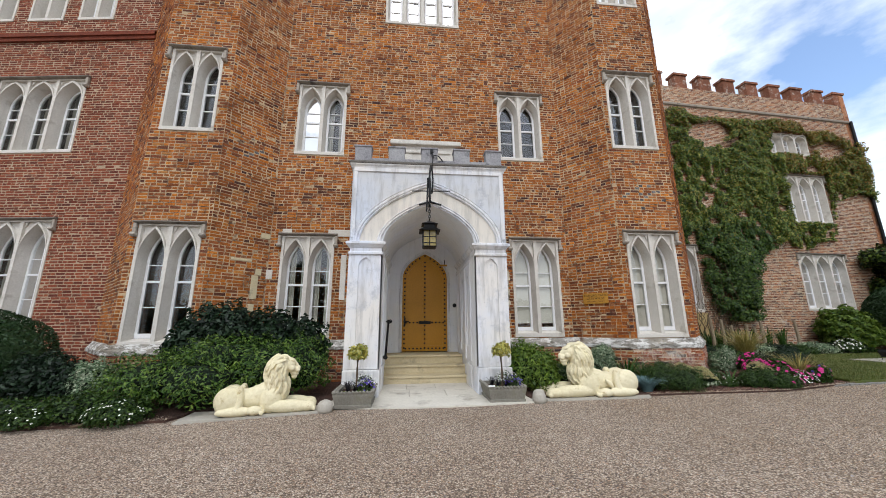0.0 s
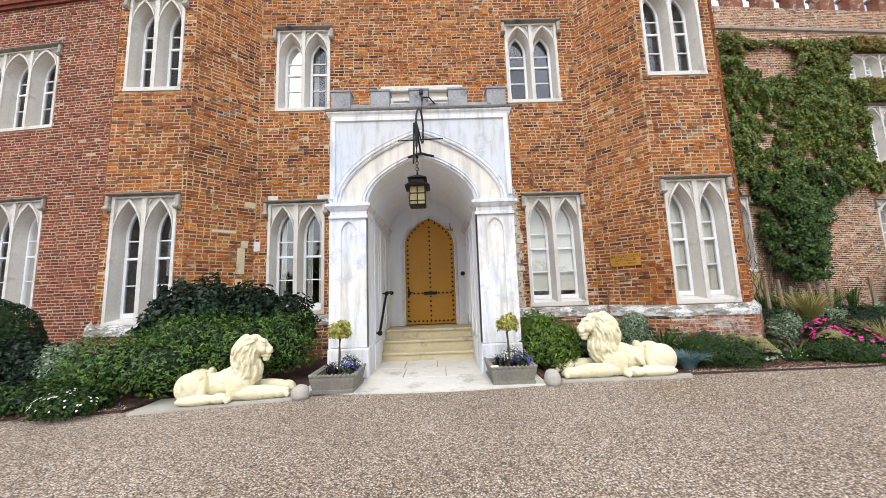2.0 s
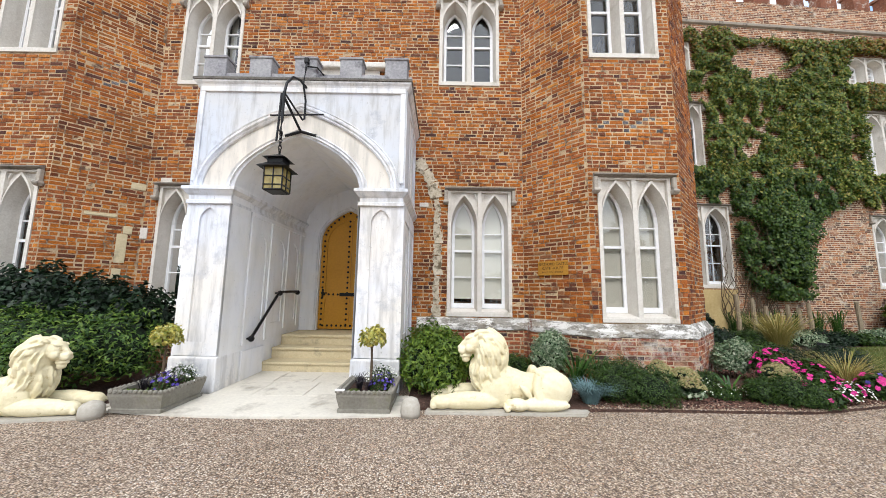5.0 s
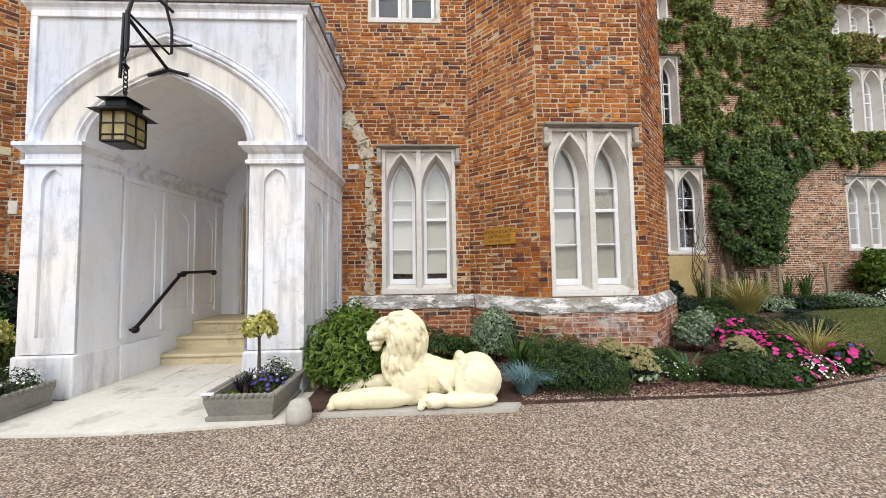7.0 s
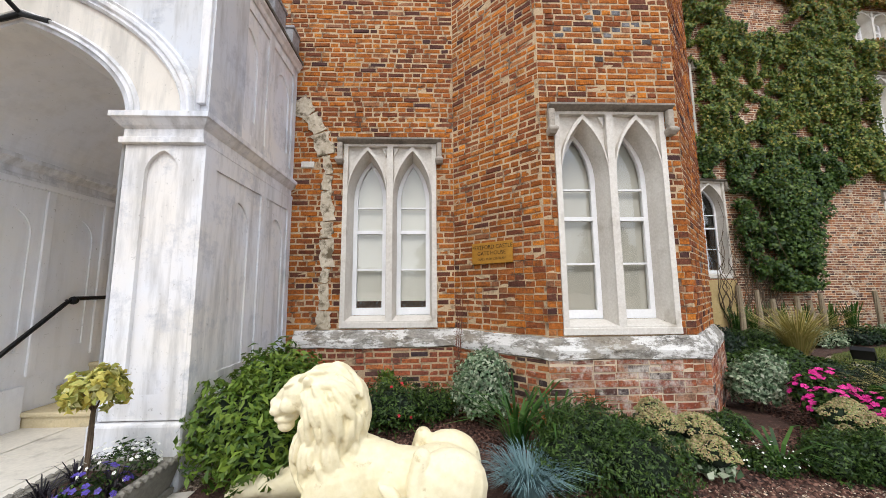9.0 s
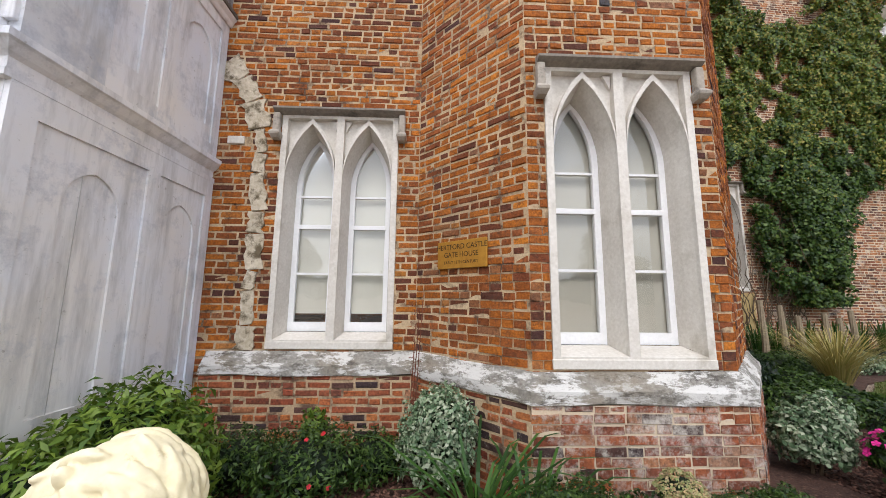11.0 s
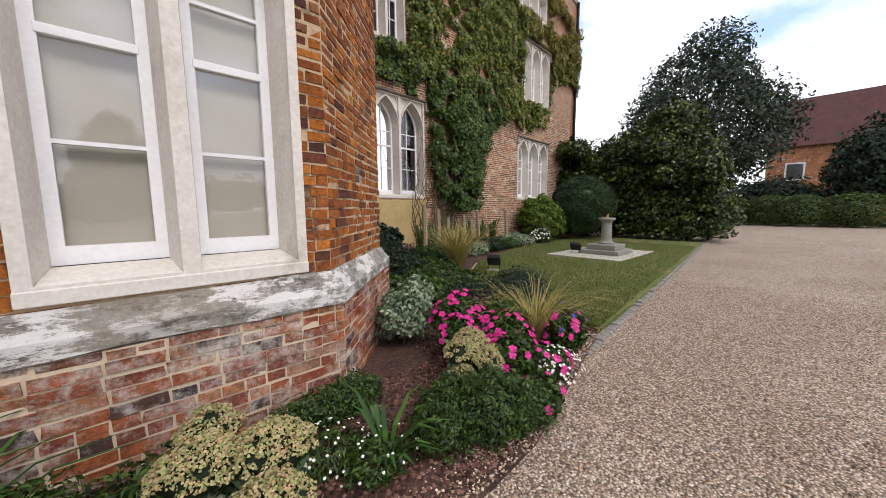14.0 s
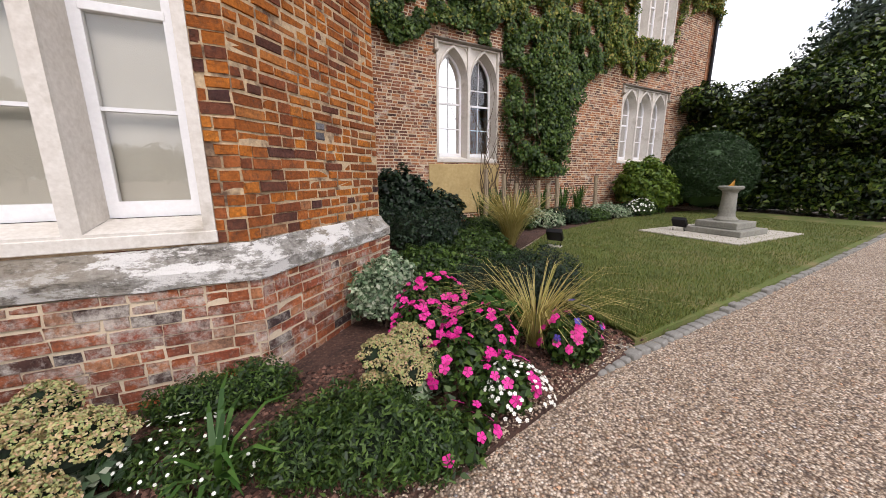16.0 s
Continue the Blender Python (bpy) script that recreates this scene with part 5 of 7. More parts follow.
# ---------------- ground ----------------
def bed_edge(x):
    """The gravel's edge towards the house, as y for each x."""
    if x < -1.3:
        return 5.35 if x > -2.95 else 4.95 - 0.11 * max(0.0, -x - 3.0)
    if x < 4.0:
        return 5.55
    if x < 6.5:
        return 5.64
    return 5.64 + 0.24 * (x - 6.5) if x < 8.3 else 6.05 + 0.10 * (x - 8.3)


bm = bmesh.new()
quad(bm, (-400, -400, 0), (400, -400, 0), (400, 400, 0), (-400, 400, 0))
ground = tagged(mesh_object("ground", bm, M_GRAVEL), "buff shingle gravel forecourt", "ground", kind="structure")


def sheet(name, edge_pts, z, material, label, category):
    bm = bmesh.new()
    top = [bm.verts.new((x, y, z)) for x, y in edge_pts]
    low = [bm.verts.new((x, y, -0.05)) for x, y in edge_pts]
    bm.faces.new(top)
    for i in range(len(top)):
        j = (i + 1) % len(top)
        bm.faces.new((top[i], low[i], low[j], top[j]))
    bmesh.ops.triangulate(bm, faces=[f for f in bm.faces if len(f.verts) > 4])
    return tagged(mesh_object(name, bm, material), label, category, kind="structure")


east = [(1.95, 5.60), (4.0, 5.62)] + [(x, bed_edge(x)) for x in (4.6, 5.4, 6.2, 6.6, 7.0, 7.5, 8.0, 8.3)]
sheet("planting_bed_east", east + [(8.6, 6.6), (8.9, 7.8), (9.4, 8.9), (11.0, 10.0), (14.0, 11.0), (19.0, 11.6), (19.5, 13.0), (7.1, 12.2), (7.1, 7.9), (6.0, 6.9), (4.6, 6.9), (3.7, 7.7), (1.95, 7.7)], 0.03, M_SOIL, "dark bark-mulched flower bed along the wall", "flower bed")
west = [(x, bed_edge(x)) for x in (-16, -10, -8, -6, -5, -4, -3, -2.9, -2, -1.3)]
sheet("planting_bed_west", west + [(-1.15, 5.9), (-1.15, 7.7), (-3.0, 7.7), (-3.9, 6.9), (-5.3, 6.9), (-6.6, 8.1), (-16, 9.3)], 0.03, M_SOIL, "dark mulched flower bed with shrubs along the wall", "flower bed")
lawn = [(8.45, 6.12), (10, 6.23), (12, 6.42), (15, 6.72), (19.5, 7.2), (19.5, 11.4), (14.0, 10.9), (11.0, 9.9), (9.5, 8.8), (9.0, 7.7), (8.7, 6.7)]
M_LAWN = mat("mown_grass", rgb("454f26"), rgb("606a34"), 45, 0.9, 0.95, 0.8, 0.01, stain=rgb("746a46"), stain_at=(0.48, 0.66), stain_scale=1.6)
sheet("lawn", lawn, 0.055, M_LAWN, "mown green lawn edged with granite setts", "lawn")
kerb = thing("kerb", pose(0, 0, 0), "low edging of grey granite setts beside the lawn", "kerb", kind="structure")
krng = random.Random(8)
x = 7.9
while x < 19.4:
    w = krng.uniform(0.07, 0.13)
    y = 6.02 + 0.1 * (x - 8.1)
    for r in range(1 + (krng.random() < 0.25)):
        ob = part("sett", box_bm(-w / 2 + 0.006, w / 2 - 0.006, -0.042, 0.042, -0.06, 0.04 + krng.uniform(-0.02, 0.012), 0.016), M_KERB, kerb)
        ob.location = (x + w / 2 + krng.uniform(-0.01, 0.01), y + r * 0.1, 0)
        ob.rotation_euler = (0, 0, 0.1 + krng.uniform(-0.2, 0.2))
    x += w


def pebbles(name, x, y, z, size, material, label, seed):
    """Loose stones: squashed eight-sided pebbles in one mesh."""
    rng = np.random.default_rng(seed)
    n = len(x)
    base = np.array([(1, 0, 0), (0, 1, 0), (-1, 0, 0), (0, -1, 0), (0, 0, 0.6), (0, 0, -0.6)], float)
    a = rng.uniform(0, 6.283, n)
    s = size * rng.uniform(0.5, 1.3, n)
    v = np.repeat(base[None], n, 0) * (1 + rng.uniform(-0.3, 0.3, (n, 6, 1)))
    v[:, :, 1] *= rng.uniform(0.6, 1.0, n)[:, None]
    c, sn = np.cos(a)[:, None], np.sin(a)[:, None]
    v = np.stack([v[:, :, 0] * c - v[:, :, 1] * sn, v[:, :, 0] * sn + v[:, :, 1] * c, v[:, :, 2]], 2) * s[:, None, None]
    v += np.stack([x, y, z + s * 0.3], 1)[:, None]
    f = np.array([(0, 1, 4), (1, 2, 4), (2, 3, 4), (3, 0, 4), (1, 0, 5), (2, 1, 5), (3, 2, 5), (0, 3, 5)])
    faces = (f[None] + 6 * np.arange(n)[:, None, None]).reshape(-1, 3)
    return tagged(raw_object(name, v.reshape(-1, 3).tolist(), faces.tolist(), material), label, "gravel", kind="stuff")


def pebble_mat():
    m, n, l, p = node_mat("loose_pebble")
    c = ramp(n, l, n.new("ShaderNodeNewGeometry").outputs["Random Per Island"], [(0.0, rgb("584d45")), (0.25, rgb("7e6c59")), (0.5, rgb("98836d")), (0.75, rgb("b09c86")), (0.9, rgb("d2c5b2")), (0.96, rgb("bf9676")), (1.0, rgb("a5a3a2"))])
    l.new(c, p.inputs["Base Color"])
    p.inputs["Roughness"].default_value = 0.85
    return m


M_PEBBLE = pebble_mat()
pr = np.random.default_rng(12)
px = pr.uniform(3.0, 12.0, 34000)
pedge = np.array([bed_edge(v) for v in px])
py = pedge - 3.4 * pr.random(34000) ** 1.3 + 0.02
pebbles("loose_gravel", px, py, 0.0 * px, 0.0085, M_PEBBLE, "loose buff pebbles on the forecourt", 1)
ex = np.concatenate([pr.uniform(4.0, 8.4, 3600), pr.uniform(-5.5, -3.0, 700)])
ey = np.array([bed_edge(v) for v in ex]) + np.abs(pr.normal(0, 0.13, len(ex)))
pebbles("strewn_gravel", ex, ey, 0.0 * ex + 0.03, 0.008, M_PEBBLE, "pebbles strewn over the bed's edge", 2)
M_CHIP = leaf_mat("bark_chip", ["241915", "3e2a23", "5c4037", "7e5e52", "35241f"], rough=0.95, trans=0.0)
cx_ = pr.uniform(2.0, 9.0, 30000)
cy_ = np.array([bed_edge(v) for v in cx_]) + 0.05 + pr.random(30000) * 1.9
okc = ~((cy_ > 7.6 - np.clip(cx_ - 3.77, 0, 0.83)) & (cx_ < 6.9)) & ~((cx_ < 4.05) & (cy_ < 6.15))
pebbles("bark_chips", cx_[okc], cy_[okc], 0.0 * cx_[okc] + 0.028, 0.016, M_CHIP, "loose dark bark chips on the flower bed", 3)

# ---------------- plants ----------------
def leaf_verts(pos, nrm, size, rng, width=0.5, fold=0.25, spread=0.6):
    """Pointed leaves at pos facing about nrm: four corners each."""
    n = len(pos)
    nn = nrm + rng.normal(0, spread, (n, 3))
    nn /= np.linalg.norm(nn, axis=1, keepdims=True) + 1e-9
    t = np.cross(nn, rng.normal(0, 1, (n, 3)))
    t /= np.linalg.norm(t, axis=1, keepdims=True) + 1e-9
    b = np.cross(nn, t)
    s = (size * rng.uniform(0.6, 1.3, n))[:, None]
    mid = pos + t * s * 0.1 + nn * s * fold * 0.4
    v = np.stack([pos - t * s * 0.5, mid + b * s * width * 0.5, pos + t * s * 0.5, mid - b * s * width * 0.5], 1)
    v[:, 0] -= nn * s * fold * 0.3
    v[:, 2] -= nn * s * fold * 0.5
    return v.reshape(-1, 3)


def leaf_object(name, verts, material, parent=None, kind=""):
    n = len(verts) // 4
    me = bpy.data.meshes.new(name)
    me.vertices.add(n * 4)
    me.vertices.foreach_set("co", verts.astype(np.float32).ravel())
    me.loops.add(n * 4)
    me.loops.foreach_set("vertex_index", np.arange(n * 4, dtype=np.int32))
    me.polygons.add(n)
    me.polygons.foreach_set("loop_start", np.arange(0, n * 4, 4, dtype=np.int32))
    me.polygons.foreach_set("loop_total", np.full(n, 4, dtype=np.int32))
    me.update(calc_edges=True)
    me.materials.append(material)
    ob = new(name, me)
    if parent:
        ob.parent = parent
    return ob


def lump_points(lumps, n, rng, shell=0.35, low=-0.6):
    """Points in the outer shell of several ellipsoids (x, y, z, rx, ry, rz), those inside another left out."""
    L = np.array(lumps, float)
    area = (L[:, 3] * L[:, 4] + L[:, 4] * L[:, 5] + L[:, 3] * L[:, 5])
    k = rng.choice(len(L), n, p=area / area.sum())
    d = rng.normal(0, 1, (n, 3))
    d /= np.linalg.norm(d, axis=1, keepdims=True)
    keep = d[:, 2] > low
    k, d = k[keep], d[keep]
    r = 1 - shell * rng.random(len(k)) ** 1.6
    # uneven outline
    soft_ = min(1.0, shell / 0.35)
    bump_ = 1 + soft_ * (0.16 * np.sin(d[:, 0] * 7 + k * 2.1) * np.cos(d[:, 1] * 6 + k) + 0.10 * np.sin(d[:, 2] * 13 + d[:, 0] * 11 + k))
    p = L[k, :3] + d * L[k, 3:] * (r * bump_)[:, None]
    nr = d / L[k, 3:]
    nr /= np.linalg.norm(nr, axis=1, keepdims=True)
    ok = np.ones(len(p), bool)
    for i in range(len(L)):
        q = (p - L[i, :3]) / L[i, 3:]
        ok &= ~((k != i) & ((q ** 2).sum(1) < 0.55))
    ok &= p[:, 2] > 0.0
    return p[ok], nr[ok]


def core_mesh(lumps, scale=0.72):
    bm = bmesh.new()
    for x, y, z, a, b, c in lumps:
        r = bmesh.ops.create_icosphere(bm, subdivisions=2, radius=1.0)
        for v in r["verts"]:
            k = scale * (1 + 0.2 * noise.noise(v.co * 2.5 + Vector((x, y, z))))
            v.co = Vector((x + v.co.x * a * k, y + v.co.y * b * k, max(0.0, z + v.co.z * c * k)))
    return bm


SEED = [100]


def shrub(name, m, lumps, n, size, material, label, category="shrub", core=None, width=0.5, spread=0.6, shell=0.35, group="", stems=5):
    SEED[0] += 1
    rng = np.random.default_rng(SEED[0])
    top = thing(name, m, label, category, group)
    p, nr = lump_points(lumps, int(n * 1.35), rng, shell)
    tagged(leaf_object("foliage", leaf_verts(p, nr + np.array([0, 0, 0.35]), size * 1.25, rng, width, spread=spread), material, top), kind="stuff")
    # solid lumps behind the leaves; M_CORE has the inner shade in its colour
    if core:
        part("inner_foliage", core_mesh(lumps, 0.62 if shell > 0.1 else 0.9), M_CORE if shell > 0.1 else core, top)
    bm = bmesh.new()
    for k in range(stems):
        l = lumps[k % len(lumps)]
        tube(bm, [(l[0] * 0.4, l[1] * 0.4, -0.02), (l[0] * 0.8, l[1] * 0.8, l[2] * 0.6), (l[0] + rng.uniform(-0.3, 0.3) * l[3], l[1] + rng.uniform(-0.3, 0.3) * l[4], l[2] + 0.5 * l[5])], 0.014, 5, 0.004)
    tagged(part("stem", bm, M_BARK, top), kind="stuff")
    return top


def blade_verts(rng, n, x, y, spread, h, w, lean=0.5, z0=0.0):
    """Arching narrow blades from a tuft: three quads each."""
    ang = rng.uniform(0, 2 * np.pi, n)
    r0 = spread * 0.3 * rng.random(n)
    hh = h * rng.uniform(0.6, 1.1, n)
    ln = lean * rng.uniform(0.3, 1.2, n) * hh
    dirs = np.stack([np.cos(ang), np.sin(ang), np.zeros(n)], 1)
    side = np.stack([-np.sin(ang), np.cos(ang), np.zeros(n)], 1)
    base = np.array([x, y, z0]) + dirs * r0[:, None]
    out = []
    ts = [0, 0.4, 0.75, 1.0]
    zf = [0, 0.55, 0.88, 0.86]
    pts = [base + dirs * (ln * t ** 1.7)[:, None] + np.array([0, 0, 1.0]) * (hh * z)[:, None] for t, z in zip(ts, zf)]
    ws = [w * 0.7, w, w * 0.7, w * 0.1]
    for i in range(3):
        out.append(np.stack([pts[i] - side * ws[i] / 2, pts[i] + side * ws[i] / 2, pts[i + 1] + side * ws[i + 1] / 2, pts[i + 1] - side * ws[i + 1] / 2], 1))
    return np.concatenate(out, 1).reshape(-1, 3)


def tuft(name, m, n, spread, h, w, material, label, lean=0.5, category="grass"):
    SEED[0] += 1
    rng = np.random.default_rng(SEED[0])
    top = thing(name, m, label, category)
    v = blade_verts(rng, n, 0, 0, spread, h, w, lean)
    tagged(leaf_object("foliage", v, material, top), kind="stuff")
    return top


def flower_verts(rng, centres, nrm, size, petals=5):
    """Open flowers of pointed petals."""
    out = []
    for k in range(petals):
        n = len(centres)
        t = np.cross(nrm, np.array([0.3, 0.2, 1.0]))
        t /= np.linalg.norm(t, axis=1, keepdims=True) + 1e-9
        b = np.cross(nrm, t)
        a = 2 * np.pi * k / petals
        d = t * np.cos(a) + b * np.sin(a)
        e = -t * np.sin(a) + b * np.cos(a)
        s = size * 0.5
        out.append(np.stack([centres, centres + d * s * 0.7 + e * s * 0.42 + nrm * s * 0.18, centres + d * s + nrm * s * 0.05, centres + d * s * 0.7 - e * s * 0.42 + nrm * s * 0.15], 1))
    return np.stack(out, 1).reshape(-1, 3)


def blossoms(parent, name, lumps, n, size, material, petals=5, up=0.6):
    SEED[0] += 1
    rng = np.random.default_rng(SEED[0])
    p, nr = lump_points(lumps, n * 2, rng, 0.08, low=-0.1)
    p, nr = p[:n], nr[:n]
    nr = nr + np.array([0, -0.3, up]) + rng.normal(0, 0.25, nr.shape)
    nr /= np.linalg.norm(nr, axis=1, keepdims=True)
    if size < 0.045:
        return tagged(leaf_object(name, flower_verts(rng, p + nr * 0.03, nr, size, petals), material, parent), kind="stuff")
    me = leaf_object(name, flower_verts(rng, np.zeros((1, 3)), np.array([[0.0, 0.0, 1.0]]), size, petals), material, parent)
    for q, d in zip(p, nr):
        ob = new(name, me.data)
        ob.parent = parent
        s = rng.uniform(0.7, 1.15)
        ob.matrix_local = Matrix.LocRotScale(Vector(q + d * 0.03), Vector(d).to_track_quat("Z", "Y") @ Euler((0, 0, rng.uniform(0, 6))).to_quaternion(), (s, s, s))
    me.matrix_local = Matrix.LocRotScale(Vector(p[0] + nr[0] * 0.04), Vector(nr[0]).to_track_quat("Z", "Y"), (1, 1, 1))
    return me


def sedum(m, heads, label):
    """Flat corymbs of many small florets on fleshy stems."""
    SEED[0] += 1
    rng = np.random.default_rng(SEED[0])
    top = thing("stonecrop", m, label, "plant")
    for hx, hy, hz, hr in heads:
        sub = []
        for k in range(int(105 * (hr / 0.12) ** 2)):
            a, r = rng.uniform(0, 6.283), hr * math.sqrt(rng.random())
            sub.append((hx + r * math.cos(a), hy + r * math.sin(a), hz + 0.09 * (1 - (r / hr) ** 2) + rng.uniform(-0.010, 0.010), 0.021, 0.021, 0.017))
        p, nr = lump_points(sub, 64 * len(sub), rng, 0.25, low=-0.3)
        tagged(leaf_object("flower_head", leaf_verts(p, nr + np.array([0, 0, 0.4]), 0.0115, rng, 0.9, spread=0.4), L_SEDUM, top), kind="stuff")
        # dark lump under the florets, coloured as the shade between them
        part("head_shade_core", core_mesh([(hx, hy, hz + 0.005, hr * 0.9, hr * 0.9, 0.07)], 0.95), M_CORE, top)
        bm = bmesh.new()
        for sx, sy, sz, *_ in sub[::3]:
            tube(bm, [(hx * 0.7, hy * 0.7, -0.03), ((hx + sx) / 2, (hy + sy) / 2, hz * 0.6), (sx, sy, sz - 0.005)], 0.006, 5, 0.003)
        part("stem", bm, L_STRAP, top)
    lum = [(hx, hy, hz * 0.5, hr * 0.9, hr * 0.9, hz * 0.4) for hx, hy, hz, hr in heads]
    p, nr = lump_points(lum, 240 * len(heads), rng, 0.6)
    leaf_object("foliage", leaf_verts(p, nr, 0.055, rng, 0.6), L_GREY, top)
    return top


# --- west bed ---
shrub("shrub", pose(-2.75, 6.05, 0.05), [(-0.9, -0.35, 0.35, 0.75, 0.65, 0.42), (-0.2, -0.55, 0.32, 0.75, 0.55, 0.42), (0.5, -0.1, 0.45, 0.75, 0.6, 0.5), (1.0, 0.1, 0.45, 0.5, 0.5, 0.55), (-0.1, -0.2, 0.6, 0.7, 0.5, 0.4)], 17000, 0.05, L_FEATHER, "dense mid-green feathery shrub behind the stone lion", core=L_DARK, width=0.35)
shrub("shrub", pose(-3.15, 6.35, 0.05), [(0.0, 0.0, 0.95, 0.75, 0.4, 0.55), (0.75, 0.05, 0.85, 0.55, 0.4, 0.55), (-0.35, -0.05, 0.7, 0.5, 0.4, 0.5), (1.35, 0.15, 0.75, 0.4, 0.35, 0.5)], 8000, 0.075, L_DARK, "tall blue-green shrub against the brick wall", core=L_DARK, width=0.5)
shrub("topiary", pose(-6.75, 6.15, 0.0), [(0, 0, 0.66, 1.02, 0.95, 0.80)], 16000, 0.035, L_BOX, "clipped dark green box mound", "topiary", core=L_BOX, shell=0.06, spread=0.9)
shrub("shrub", pose(-5.35, 5.9, 0.05), [(0, 0, 0.35, 0.5, 0.4, 0.4), (0.45, -0.15, 0.3, 0.35, 0.3, 0.3)], 4500, 0.05, L_DARK, "loose dark green shrub in the bed", core=L_DARK)
shrub("shrub", pose(-4.55, 5.75, 0.05), [(0, 0, 0.32, 0.3, 0.28, 0.32)], 3000, 0.035, L_GREY, "small rounded silver-leaved shrub", core=L_DARK)
shrub("ground_cover", pose(-4.6, 5.15, 0.04), [(-0.9, -0.2, 0.1, 0.5, 0.3, 0.16), (-0.2, -0.15, 0.1, 0.45, 0.3, 0.18), (0.5, -0.1, 0.12, 0.45, 0.3, 0.2), (1.0, -0.15, 0.1, 0.4, 0.25, 0.18)], 6000, 0.04, L_SHRUB, "low green bedding plants along the gravel", "bedding plants", core=L_DARK)
wf = shrub("bedding_flowers", pose(-4.25, 4.78, 0.04), [(-0.25, 0, 0.06, 0.25, 0.15, 0.12), (0.75, 0.03, 0.08, 0.3, 0.2, 0.15)], 2500, 0.03, L_SHRUB, "low white bedding flowers at the gravel's edge", "flowers")
blossoms(wf, "flower", [(-0.25, 0, 0.06, 0.25, 0.15, 0.13), (0.75, 0.03, 0.08, 0.3, 0.2, 0.16)], 90, 0.024, L_WHITE)
# --- east bed ---
shrub("shrub", pose(2.25, 6.45, 0.05), [(-0.15, -0.2, 0.3, 0.36, 0.36, 0.36), (0.15, 0.0, 0.38, 0.36, 0.36, 0.34), (-0.05, 0.2, 0.45, 0.36, 0.32, 0.36), (0.1, -0.35, 0.2, 0.32, 0.3, 0.25)], 7000, 0.06, L_LIME, "bright yellow-green feathery shrub beside the porch", core=L_SHRUB, width=0.32)
shrub("shrub", pose(3.95, 6.98, 0.05), [(0, 0, 0.3, 0.27, 0.22, 0.32), (0.05, -0.05, 0.5, 0.2, 0.18, 0.2)], 5600, 0.030, L_GREY, "silver variegated shrub against the brick plinth", core=L_DARK, width=0.6)
sh = shrub("ground_cover", pose(3.0, 7.05, 0.05), [(-0.45, 0.05, 0.15, 0.35, 0.3, 0.2), (0.1, -0.05, 0.17, 0.4, 0.35, 0.24), (0.5, 0.15, 0.12, 0.3, 0.25, 0.18)], 6500, 0.035, L_SHRUB, "low dark green plants with a few red flowers", "bedding plants", core=L_DARK, width=0.35)
M_REDPETAL = leaf_mat("red_petal", ["b01828", "c82838"])
blossoms(sh, "flower", [(0.0, -0.1, 0.17, 0.45, 0.32, 0.27)], 9, 0.030, M_REDPETAL)
shrub("shrub", pose(3.02, 7.28, 0.05), [(0, 0, 0.28, 0.1, 0.08, 0.17)], 300, 0.05, L_LIME, "small yellow-green seedling shrub", width=0.35)
for x, y, n, h in ((4.16, 6.45, 26, 0.5), (4.42, 6.35, 20, 0.42)):
    tuft("strap_plant", pose(x, y, 0.04), n + 14, 0.25, h, 0.024, L_STRAP, "clump of arching green strap leaves", 1.5, "plant")
tuft("fescue_tuft", pose(4.08, 5.83, 0.04), 650, 0.3, 0.24, 0.006, L_BLUE, "round tuft of blue fescue grass", 1.3)
shrub("shrub", pose(4.62, 5.92, 0.04), [(-0.22, 0.02, 0.15, 0.3, 0.26, 0.24), (0.2, -0.05, 0.15, 0.32, 0.28, 0.26), (0.0, 0.22, 0.2, 0.34, 0.26, 0.27)], 12000, 0.024, L_SHRUB, "dense dark green low shrub at the gravel's edge", core=L_DARK, width=0.35)
shrub("ground_cover", pose(4.85, 6.45, 0.05), [(-0.2, 0.0, 0.1, 0.3, 0.2, 0.22), (0.3, 0.0, 0.08, 0.3, 0.2, 0.15)], 3000, 0.035, L_SHRUB, "low green plants at the plinth's foot", "bedding plants", core=L_DARK, width=0.35)
sedum(pose(5.33, 6.18, 0.03) @ Matrix.Scale(1.1, 4), [(-0.10, 0.08, 0.23, 0.14), (0.12, 0.04, 0.21, 0.15), (0.05, -0.17, 0.15, 0.13), (-0.04, 0.25, 0.25, 0.11), (-0.2, -0.08, 0.13, 0.10)], "stonecrop with flat pinkish-green flower heads")
shrub("ground_cover", pose(5.88, 6.58, 0.05), [(-0.12, 0.0, 0.06, 0.24, 0.11, 0.13), (0.14, 0.02, 0.06, 0.20, 0.12, 0.15)], 5000, 0.024, L_SHRUB, "low green thyme-like mound by the plinth", "bedding plants", core=L_DARK, width=0.35)
ds = shrub("daisies", pose(5.74, 6.24, 0.04), [(-0.05, 0.02, 0.04, 0.20, 0.13, 0.10), (0.14, -0.16, 0.04, 0.17, 0.14, 0.09)], 2600, 0.026, L_SHRUB, "low green cushion dotted with white daisies", "flowers", width=0.35)
blossoms(ds, "flower", [(-0.05, 0.02, 0.05, 0.22, 0.15, 0.12), (0.14, -0.16, 0.05, 0.2, 0.16, 0.1)], 85, 0.015, L_WHITE, 7)
tuft("strap_plant", pose(5.90, 6.04, 0.04), 16, 0.1, 0.3, 0.026, L_STRAP, "young clump of broad green strap leaves", 1.4, "plant")
